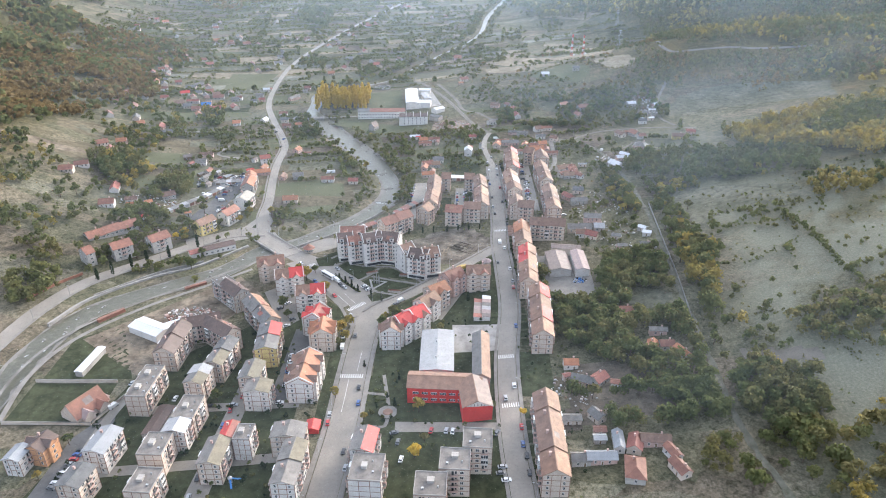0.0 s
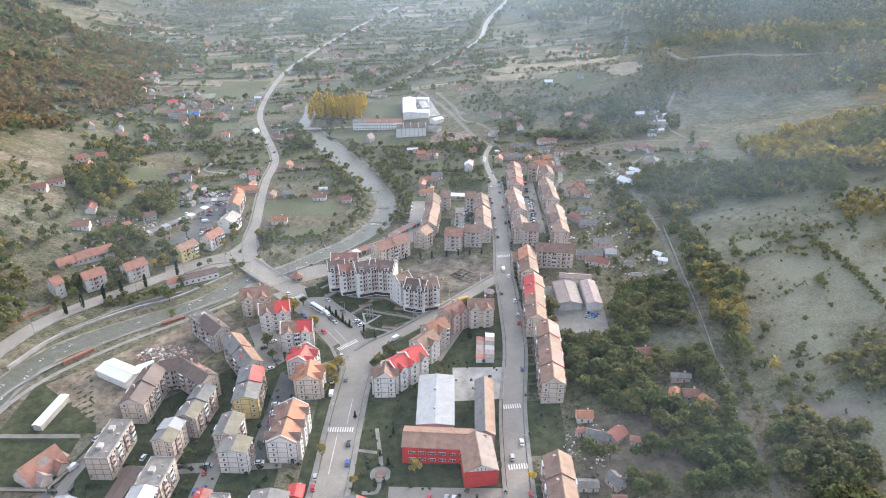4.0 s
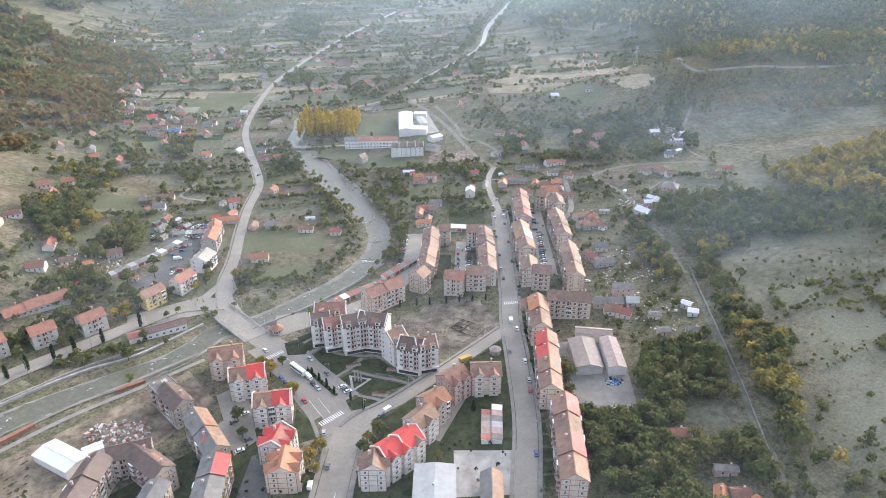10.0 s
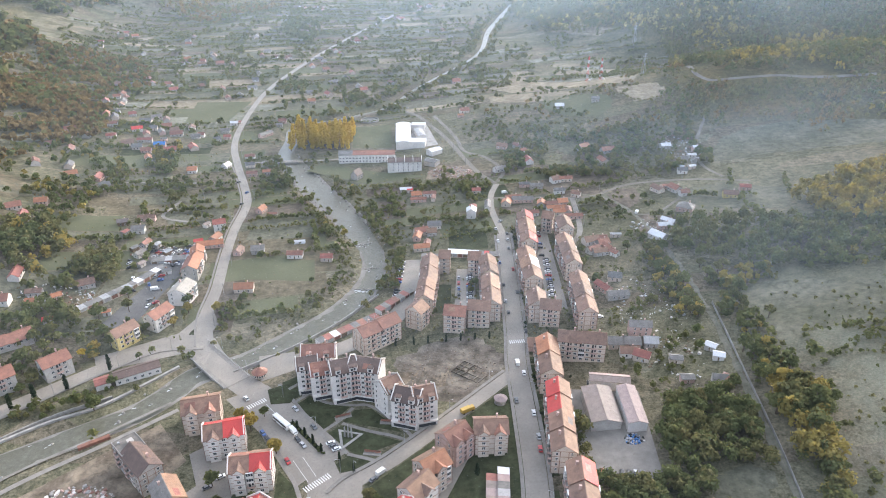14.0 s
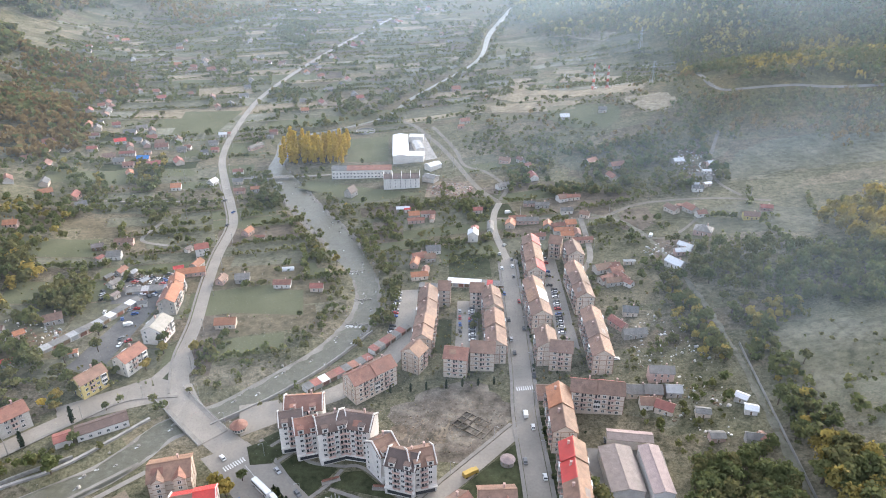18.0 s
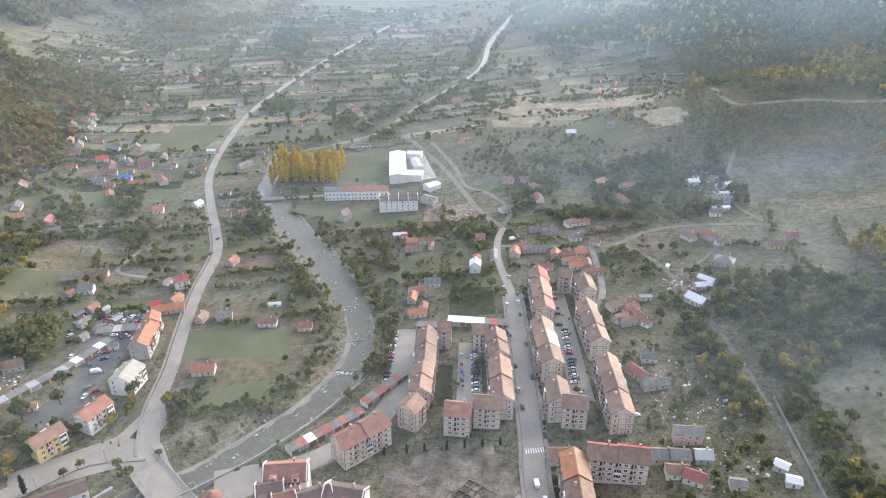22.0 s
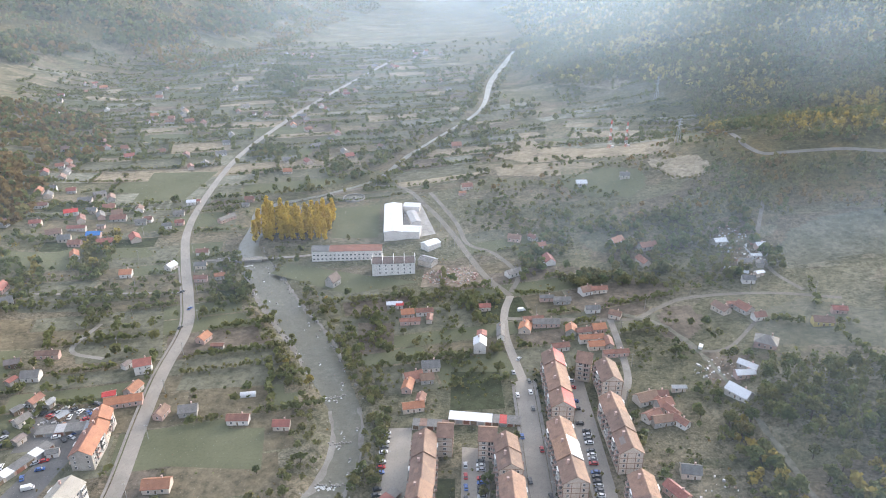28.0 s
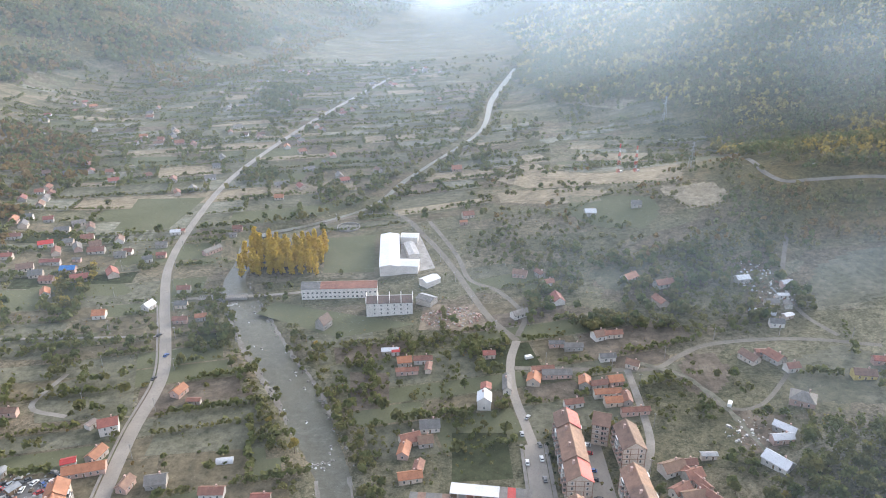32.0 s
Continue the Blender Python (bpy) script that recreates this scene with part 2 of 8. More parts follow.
TILE_RUST = roofing("rust_red_tiles", (0.285, 0.137, 0.095), (0.172, 0.085, 0.062))
TILE_DARK = roofing("dark_brown_sheet_roof", (0.13, 0.09, 0.075), (0.085, 0.06, 0.05), 0.5)
TILE_GREY = roofing("grey_roof", (0.2, 0.195, 0.185), (0.115, 0.112, 0.106))
TILE_CREAM = roofing("cream_sheet_roof", (0.46, 0.42, 0.35), (0.34, 0.31, 0.26))
TILE_OLIVE = roofing("mossy_grey_roof", (0.21, 0.19, 0.135), (0.12, 0.112, 0.08))
TILE_DULL = roofing("dull_brown_sheet_roof", (0.25, 0.205, 0.185), (0.17, 0.14, 0.125))
TILE_WHITE = surface("white_sheet_roof", (0.641, 0.649, 0.665), (0.547, 0.555, 0.571), 0.15, 2.0, 0.4, vary=0.05)
TILE_BLUE = roofing("pale_blue_sheet_roof", (0.353, 0.364, 0.373), (0.269, 0.28, 0.289), 0.5)
BITUMEN = surface("bitumen_roof", (0.234, 0.214, 0.192), (0.117, 0.107, 0.0963), 0.25, 1.2, 0.9, vary=0.12)
METAL = surface("galvanised_steel", (0.5, 0.51, 0.52), (0.36, 0.36, 0.36), 0.4, 4.0, 0.45, 0.6)
WOOD = surface("weathered_wood", (0.24, 0.18, 0.12), (0.14, 0.1, 0.07), 0.8, 5.0, 0.9)
BARK = surface("bark", (0.16, 0.125, 0.095), (0.08, 0.06, 0.045), 1.2, 6.0, 0.95)
STONE = surface("river_stone", (0.34, 0.32, 0.29), (0.19, 0.18, 0.16), 0.6, 3.0, 0.9, vary=0.2)
RUBBER = surface("tyre_rubber", (0.03, 0.03, 0.03), (0.02, 0.02, 0.02), 2.0, 8.0, 0.85)
GLASS, _nt, _b = nodes_of("window_glass")
_b.inputs["Base Color"].default_value, _b.inputs["Roughness"].default_value, _b.inputs["Specular IOR Level"].default_value = (0.045, 0.05, 0.055, 1), 0.12, 0.6
FRAME_WHITE = surface("white_window_frame", (0.78, 0.78, 0.76), (0.66, 0.65, 0.62), 0.8, 5.0, 0.5)
WATER, _nt, _b = nodes_of("river_water")
_c = ramp_node(_nt, noise_node(_nt, 0.3, 6.0, None, 0.7), [(0.35, (0.075, 0.073, 0.05)), (0.55, (0.095, 0.092, 0.066)), (0.75, (0.15, 0.146, 0.115))])
_nt.links.new(_c, _b.inputs["Base Color"])
_b.inputs["Roughness"].default_value, _b.inputs["Specular IOR Level"].default_value = 0.28, 0.3
bump_to(_nt, _b, noise_node(_nt, 0.8, 7.0, None, 0.7), 0.6, 0.3)
FOAM = surface("white_water", (0.6, 0.61, 0.6), (0.34, 0.35, 0.34), 0.6, 2.0, 0.7)
LEAF_GREEN = leafage("green_leaves", (0.0601, 0.0764, 0.0324), (0.102, 0.12, 0.0463), (0.141, 0.148, 0.0579), (0.191, 0.174, 0.0648))
LEAF_OLIVE = leafage("olive_leaves", (0.0686, 0.0796, 0.0343), (0.117, 0.121, 0.048), (0.165, 0.151, 0.0618), (0.206, 0.172, 0.0686))
LEAF_YELLOW = leafage("yellow_leaves", (0.3, 0.24, 0.05), (0.44, 0.33, 0.055), (0.55, 0.4, 0.06), (0.58, 0.38, 0.065))
LEAF_RUST = leafage("rusty_leaves", (0.12, 0.092, 0.045), (0.165, 0.12, 0.053), (0.205, 0.142, 0.058), (0.19, 0.155, 0.065))
LEAF_DARK = leafage("dark_conifer_needles", (0.018, 0.03, 0.016), (0.03, 0.045, 0.022), (0.045, 0.06, 0.03))
LEAF_GOLD = leafage("golden_green_leaves", (0.157, 0.145, 0.0495), (0.23, 0.196, 0.0605), (0.315, 0.243, 0.066), (0.411, 0.289, 0.0715))
LEAF_AMBER = leafage("amber_leaves", (0.15, 0.14, 0.055), (0.23, 0.2, 0.075), (0.33, 0.27, 0.09), (0.44, 0.33, 0.1))
TILE_PALE = roofing("pale_pinkish_sheet_roof", (0.36, 0.28, 0.265), (0.26, 0.205, 0.195), 0.7)


def ramp(v, w):
    return 0.5 * (v + np.sqrt(v * v + w * w))


def bump(x, y, cx, cy, sx, sy, amp):
    return amp * np.exp(-0.5 * (((x - cx) / sx) ** 2 + ((y - cy) / sy) ** 2))


def ground_z(x, y):
    """The lie of the land: a valley floor, a bench on the right and wooded hills on both sides."""
    x, y = np.asarray(x, float), np.asarray(y, float)
    z = 0.045 * ramp(np.minimum(x, 600) + 50, 20) - 1.5
    z = z + bump(x, y, 400, 890, 185, 85, 53) + bump(x, y, 330, 330, 110, 150, 45) + bump(x, y, 560, 500, 140, 200, 60) + bump(x, y, -430, 470, 90, 130, 55)
    left = np.interp(y, (0, 600, 800, 1090, 1400, 1550, 1700, 2000, 2250, 2750, 3250, 5200), (-330, -290, -330, -460, -620, -720, -640, -430, -350, -270, -30, -20))
    right = np.interp(y, (0, 950, 1200, 1450, 1900, 2300, 2900, 3300, 5200), (900, 560, 250, 150, 195, 215, 130, 90, 100))
    z = z + 330 * np.tanh(np.interp(y, (1400, 1750), (0.2, 0.34)) * ramp(left - x, 60) / 330) + 330 * np.tanh(np.interp(y, (1200, 1600), (0.3, 0.36)) * ramp(x - right, 60) / 330)
    wide = np.clip((np.abs(x - 20) - 260) / 500, 0, 1)
    z = z + wide * (16 * np.sin(x / 83 + 1.3 * np.sin(y / 140)) * np.sin(y / 117 + 0.8) + 5 * np.sin(x / 31 + y / 47) * np.sin(y / 39 - x / 71))
    return z


# ---- building helpers ----
def mesh_of(name, verts, faces, materials, index=None, smooth=False):
    me = bpy.data.meshes.new(name)
    me.from_pydata([tuple(map(float, v)) for v in verts], [], faces)
    for m in materials:
        me.materials.append(m)
    if index is not None:
        me.polygons.foreach_set("material_index", index)
    if smooth:
        me.polygons.foreach_set("use_smooth", [True] * len(me.polygons))
    me.update()
    return me


class Shape:
    """Collects boxes, slopes and prisms into one mesh."""

    def __init__(self):
        self.v, self.f, self.i = [], [], []

    def poly(self, pts, faces, mat=0):
        n = len(self.v)
        self.v += pts
        self.f += [tuple(k + n for k in f) for f in faces]
        self.i += [mat] * len(faces)
        return self

    def box(self, cx, cy, z0, sx, sy, sz, mat=0, turn=0.0, taper=1.0):
        c, s = math.cos(radians(turn)), math.sin(radians(turn))
        pts = []
        for k, z in ((1.0, z0), (taper, z0 + sz)):
            for a, b in ((-1, -1), (1, -1), (1, 1), (-1, 1)):
                x, y = a * sx / 2 * k, b * sy / 2 * k
                pts.append((cx + c * x - s * y, cy + s * x + c * y, z))
        return self.poly(pts, [(3, 2, 1, 0), (4, 5, 6, 7), (0, 1, 5, 4), (1, 2, 6, 5), (2, 3, 7, 6), (3, 0, 4, 7)], mat)

    def tube(self, x, y, z0, r0, z1, r1, sides=8, mat=0, dx=0.0, dy=0.0):
        pts = []
        for z, r, ox, oy in ((z0, r0, 0, 0), (z1, r1, dx, dy)):
            pts += [(x + ox + r * math.cos(2 * math.pi * k / sides), y + oy + r * math.sin(2 * math.pi * k / sides), z) for k in range(sides)]
        faces = [(k, (k + 1) % sides, sides + (k + 1) % sides, sides + k) for k in range(sides)]
        return self.poly(pts, faces + [tuple(range(sides - 1, -1, -1)), tuple(range(sides, 2 * sides))], mat)

    def prism(self, outline, z0, z1, mat=0):
        n = len(outline)
        pts = [(x, y, z0) for x, y in outline] + [(x, y, z1) for x, y in outline]
        return self.poly(pts, [tuple(range(n - 1, -1, -1)), tuple(range(n, 2 * n))] + [(k, (k + 1) % n, n + (k + 1) % n, n + k) for k in range(n)], mat)

    def slab(self, quad, thick, mat=0):
        """A sloping slab: four corners of its top and a thickness."""
        return self.poly([(x, y, z - thick) for x, y, z in quad] + list(quad), [(3, 2, 1, 0), (4, 5, 6, 7), (0, 1, 5, 4), (1, 2, 6, 5), (2, 3, 7, 6), (3, 0, 4, 7)], mat)

    def mesh(self, name, *materials, smooth=False):
        return mesh_of(name, self.v, self.f, materials, self.i, smooth)


def part(name, mesh, parent, label="", at=None):
    ob = new(name, mesh)
    ob.parent = parent
    if at is not None:
        ob.matrix_basis = at
    if label:
        ob["label"] = label
    return ob


def thing(name, x, y, turn, label, category, group="", z=None, mesh=None, kind=""):
    ob = new(name, mesh)
    ob.matrix_basis = pose(x, y, float(ground_z(x, y)) if z is None else z, 0, 0, turn)
    return tagged(ob, label, category, group, kind)


def smooth_line(pts, step=4.0):
    """A rounded line through the points, as even short steps."""
    p = np.array(pts, float)
    q = np.vstack([2 * p[0] - p[1], p, 2 * p[-1] - p[-2]])
    out = []
    for a, b, c, d in zip(q, q[1:], q[2:], q[3:]):
        n = max(2, int(np.hypot(*(c - b)) / step))
        for k in range(n):
            s = k / n
            out.append(0.5 * (2 * b + (c - a) * s + (2 * a - 5 * b + 4 * c - d) * s * s + (3 * b - a - 3 * c + d) * s ** 3))
    out.append(p[-1])
    return np.array(out)


def ribbon(name, pts, width, material, lift, label="", category="", kind="structure", offset=0.0, step=4.0, ragged=0.0, thick=0.0):
    """A draped band along a line. width: a number or one for each point."""
    line = smooth_line(pts, step)
    t = np.gradient(line, axis=0)
    t /= np.hypot(t[:, 0], t[:, 1])[:, None] + 1e-9
    nrm = np.stack([-t[:, 1], t[:, 0]], 1)
    if hasattr(width, "__len__"):
        far = lambda p: np.concatenate([[0], np.cumsum(np.hypot(*np.diff(np.array(p, float), axis=0).T))])
        w = np.interp(far(line) / far(line)[-1], far(pts) / far(pts)[-1], width)
    else:
        w = np.full(len(line), float(width))
    rng = np.random.default_rng(len(line))
    cross = np.linspace(-0.5, 0.5, 5)
    verts = []
    for p, n, a in zip(line, nrm, w):
        j = rng.uniform(-ragged, ragged, 2)
        for k, c in enumerate(cross):
            e = j[0] if k == 0 else j[1] if k == 4 else 0.0
            x, y = p + n * (c * a + offset + e)
            verts.append((x, y, float(ground_z(x, y)) + lift + 0.001 * max(0.0, y - 800)))
    m = len(cross)
    faces = [(i * m + k, i * m + m + k, i * m + m + k + 1, i * m + k + 1) for i in range(len(line) - 1) for k in range(m - 1)]
    faces = [f[::-1] for f in faces]
    ob = new(name, mesh_of(name, verts, faces, [material]))
    if thick:
        md = ob.modifiers.new("thickness", "SOLIDIFY")
        md.thickness, md.offset = thick, -1
    return tagged(ob, label, category, "", kind)


def patch(name, corners, material, lift, label="", category="", kind="structure", n=10):
    """A draped four-cornered piece of ground."""
    a, b, c, d = (np.array(p, float) for p in corners)
    verts, faces = [], []
    for i in range(n + 1):
        for k in range(n + 1):
            u, v = i / n, k / n
            x, y = (a * (1 - u) + b * u) * (1 - v) + (d * (1 - u) + c * u) * v
            verts.append((x, y, float(ground_z(x, y)) + lift))
    for i in range(n):
        for k in range(n):
            q = i * (n + 1) + k
            faces.append((q, q + n + 1, q + n + 2, q + 1))
    me = mesh_of(name, verts, faces, [material])
    if me.polygons and me.polygons[0].normal.z < 0:
        me.flip_normals()
    return tagged(new(name, me), label, category, "", kind)


def dist_to(line, x, y):
    """Distance of many places from a line of points."""
    best = np.full(np.shape(x), 1e9)
    for (ax, ay), (bx, by) in zip(line, line[1:]):
        dx, dy = bx - ax, by - ay
        s = np.clip(((x - ax) * dx + (y - ay) * dy) / (dx * dx + dy * dy + 1e-9), 0, 1)
        best = np.minimum(best, np.hypot(x - ax - s * dx, y - ay - s * dy))
    return best


# ---- lines of the plan: metres, x to the right, y ahead ----
ROAD_BOULEVARD = [(-54, 150), (-50, 205), (-47, 246), (-46, 287), (-45, 314), (-43, 343)]
ROAD_SQUARE = [(-43, 343), (-62, 381), (-84, 407), (-104, 425), (-121, 442), (-133, 460)]
ROAD_LINK = [(-43, 346), (-38, 353), (-22, 365), (3, 389), (37, 423)]
STREET = [(35, 150), (33, 201), (32, 241), (34, 293), (40, 343), (41, 388), (41, 432), (43, 461), (45, 516), (47, 591)]
STREET_NORTH = [(47, 591), (45, 608), (42, 638), (44, 667), (50, 689)]
ROAD_NORTH = [(-131, 456), (-139, 485), (-142, 519), (-149, 565), (-154, 607), (-157, 657), (-171, 702), (-188, 748), (-209, 816), (-220, 904), (-225, 1033), (-212, 1163), (-179, 1357), (-131, 1571), (-90, 1745)]
ROAD_RIVER = [(-131, 458), (-156, 454), (-175, 437), (-202, 407), (-226, 377), (-238, 345), (-243, 312), (-250, 240)]
ROAD_HILL = [(50, 689), (34, 723), (13, 797), (-7, 856), (-37, 922), (-88, 915), (-137, 850)]
ROAD_UP = [(51, 694), (58, 720), (44, 755), (25, 775), (17, 817), (-5, 895)]
ROAD_RAILSIDE = [(45, 659), (83, 654), (121, 650), (140, 661), (160, 671), (193, 672), (223, 666), (251, 653)]
LANE_EAST = [(108, 651), (106, 616), (102, 585), (91, 563)]
LANE_WEST = [(-70, 445), (-46, 459), (-24, 487), (-19, 521), (-18, 556)]
RAIL = [(139, 140), (135, 192), (131, 235), (136, 310), (139, 352), (145, 405), (151, 471), (153, 534), (149, 600), (138, 637), (112, 660)]
RIVER = [(-223, 200), (-223, 257), (-222, 307), (-212, 344), (-188, 369), (-145, 403), (-128, 430), (-107, 442), (-87, 462), (-63, 489), (-48, 518), (-44, 546), (-48, 575), (-64, 612), (-77, 642), (-104, 688), (-130, 740), (-150, 785), (-153, 827), (-157, 876), (-109, 910), (-61, 956), (-33, 1038), (-6, 1101), (64, 1260), (94, 1454), (126, 1594), (168, 1772)]
RIVER_LINE = smooth_line(RIVER, 8.0)


def land_z(x, y):
    """The ground with the river's bed cut into it."""
    d = dist_to(RIVER_LINE, x, y)
    deep = np.interp(y, (0, 870, 930), (3.2, 3.2, 1.7))
    half = np.interp(y, (0, 300, 345, 450, 515, 540, 590, 635, 735, 775, 800, 930), (8.5, 8.5, 7.5, 7.8, 9.0, 8.0, 8.5, 13.0, 13.5, 10.0, 7.0, 6.0))
    return ground_z(x, y) - deep / (1 + np.exp(np.clip((d - half) / 1.3, -50, 50)))


def axis(lo, a, b, hi, step, grow=1.06):
    mid = list(np.arange(a, b + step, step))
    up, down, s = [mid[-1]], [mid[0]], step
    while up[-1] < hi:
        s *= grow
        up.append(up[-1] + s)
    s = step
    while down[-1] > lo:
        s *= grow
        down.append(down[-1] - s)
    return np.array(down[:0:-1] + mid + up[1:])


gx, gy = axis(-3800, -290, 300, 3800, 4.0), axis(-400, 170, 960, 5600, 4.0)
xx, yy = np.meshgrid(gx, gy)
zz = land_z(xx, yy)
verts = np.stack([xx.ravel(), yy.ravel(), zz.ravel()], 1)
nx = len(gx)
q = (np.arange(len(gy) - 1)[:, None] * nx + np.arange(nx - 1)[None]).ravel()
ground = new("ground", mesh_of("ground", verts, np.stack([q, q + 1, q + nx + 1, q + nx], 1).tolist(), [LAND], smooth=True))
tagged(ground, "valley floor of frosted meadows and garden plots rising to hills", "ground", "", "structure")

tagged(ribbon("water", RIVER, [16] * 7 + [15, 15, 15, 17, 15, 16, 22, 27, 28, 27, 16, 14, 9, 5, 5, 7, 5, 6, 10, 13, 10], WATER, -1.6, step=6.0), "shallow grey mountain river with small rapids", "river", "", "structure")
for off, w, a, b in ((8.0, 3.0, 1, 9), (-8.0, 2.2, 1, 9), (7.8, 4.0, 7, 13), (12.5, 4.0, 13, 17), (-8.0, 2.0, 8, 13), (-13.0, 3.0, 13, 17)):
    ribbon("gravel_bank", RIVER[a:b], w, GRAVEL, -1.45, "pale gravel bank of the river", "river bank", offset=off, ragged=1.4)
for name, line, width, mat, lift, lab in (
    ("road_boulevard", ROAD_BOULEVARD, 13.0, ASPHALT, 0.16, "wide pale asphalt boulevard with worn markings"),
    ("road_square", ROAD_SQUARE, 14.0, ASPHALT, 0.17, "pale asphalt road from the square to the bridge"),
    ("road_link", ROAD_LINK, 7.5, ASPHALT, 0.2, "narrow asphalt road along the square"),
    ("road_street", STREET, 9.5, ASPHALT, 0.16, "straight pale asphalt street between apartment blocks"),
    ("road_street_north", STREET_NORTH, 5.0, ASPHALT, 0.16, "narrow asphalt street past gardens"),
    ("road_north", ROAD_NORTH, [11, 8, 7.2, 7, 7, 7, 7, 7, 6.5, 6.5, 6.5, 7, 7.5, 7.5, 7], ASPHALT, 0.2, "main road winding up the valley"),
    ("road_riverside", ROAD_RIVER, 9.0, ASPHALT, 0.18, "asphalt road along the river"),
    ("road_hill", ROAD_HILL, 4.6, TRACK, 0.18, "asphalt road past the factory"),
    ("road_up", ROAD_UP, 3.6, TRACK, 0.2, "gravel road climbing the slope"),
    ("road_railside", ROAD_RAILSIDE, 3.6, TRACK, 0.18, "asphalt lane curving to the farms"),
    ("road_lane_east", LANE_EAST, 4.0, GRAVEL, 0.2, "pale lane behind the apartment blocks"),
    ("road_lane_west", LANE_WEST, 11.5, ASPHALT, 0.17, "access road with parked cars beside the river"),
):
    ribbon(name, line, width, mat, lift, lab, "road")


# ---- apartment blocks ----
def window_mesh(w, h):
    s = Shape()
    s.box(0, -0.04, 0, w, 0.12, h, 0)
    for k in (-1, 1):
        s.box(k * w * 0.235, -0.085, 0.09, w * 0.4, 0.05, h - 0.18, 1)
    return s.mesh("window", FRAME_WHITE, GLASS)


def balcony_mesh(w):
    s = Shape()
    s.box(0, -0.6, -0.12, w, 1.2, 0.15, 0)
    s.box(0, -1.17, 0.03, w, 0.06, 0.95, 1)
    for k in (-1, 1):
        s.box(k * (w / 2 - 0.03), -0.6, 0.03, 0.06, 1.14, 0.95, 1)
    s.box(-w * 0.2, -0.03, 0, w * 0.3, 0.1, 2.1, 2)
    s.box(w * 0.22, -0.03, 0.8, w * 0.25, 0.1, 1.3, 2)
    return s.mesh("balcony", CONCRETE, RENDER_PINK, GLASS)


def loggia_mesh(w):
    s = Shape()
    s.box(0, -0.5, -0.12, w, 1.0, 1.05, 0)
    s.box(0, -0.48, 0.93, w, 0.95, 1.5, 1)
    for k in range(4):
        s.box(-w / 2 + 0.05 + k * (w - 0.1) / 3, -0.5, 0.93, 0.1, 1.02, 1.55, 2)
    s.box(0, -0.5, 2.43, w, 1.02, 0.1, 2)
    return s.mesh("glazed_balcony", RENDER_WHITE, GLASS, FRAME_WHITE)


WINDOW, WINDOW_TALL, BALCONY, LOGGIA = window_mesh(1.5, 1.4), window_mesh(0.9, 1.5), balcony_mesh(3.0), loggia_mesh(3.0)
GROUPS = "apartment blocks of the town"


def facade(root, L, W, floors, side, turn, floor_h=2.85, base=0.5, style=0, gap=3.1, taken=(), busy=False):
    """Windows and balconies on one long side of a block; sides turned from the walk stay plain."""
    sign = -1 if side == 0 else 1
    n = max(1, int((L - 1.5) / gap))
    for f in range(floors):
        for k in range(n):
            x = (k - (n - 1) / 2) * gap
            m = pose(x, sign * W / 2, base + f * floor_h + 0.85, 0, 0, 0 if side == 0 else 180)
            if any(abs(x - t) < 3.0 for t in taken):
                continue
            pick = (1 if k % 2 else 0) if busy else (k + style) % 4
            if pick == 1 and f > 0:
                part("balcony", BALCONY, root, at=m @ pose(0, 0, -0.85))
            elif pick == 3 and f > 0:
                part("glazed_balcony", LOGGIA if (f + k) % 3 else BALCONY, root, at=m @ pose(0, 0, -0.85))
            else:
                part("window", WINDOW, root, at=m)


def walls(root, L, W, h, mat, gable=0.0, trim=True, floor_h=2.85, floors=4):
    s = Shape()
    s.box(0, 0, -2.5, L, W, h + 2.5)
    if gable:
        s.poly([(-L / 2, -W / 2, h), (-L / 2, W / 2, h), (-L / 2, 0, h + gable), (L / 2, -W / 2, h), (L / 2, W / 2, h), (L / 2, 0, h + gable)], [(2, 1, 0), (3, 4, 5)])
    part("wall", s.mesh("wall", mat), root)
    if trim:
        b = Shape()
        for f in range(1, floors + 1):
            z = 0.3 + f * floor_h
            if z < h + 0.4:
                b.box(0, 0, z, L + 0.1, W + 0.1, 0.22)
        for e in (-1, 1):
            for k in (-0.5, -0.17, 0.17, 0.5):
                b.box(e * L / 2, k * W, -1, 0.16, 0.25, h + 1)
        part("trim", b.mesh("trim", BROWN_BAND), root, "thin brown bands")


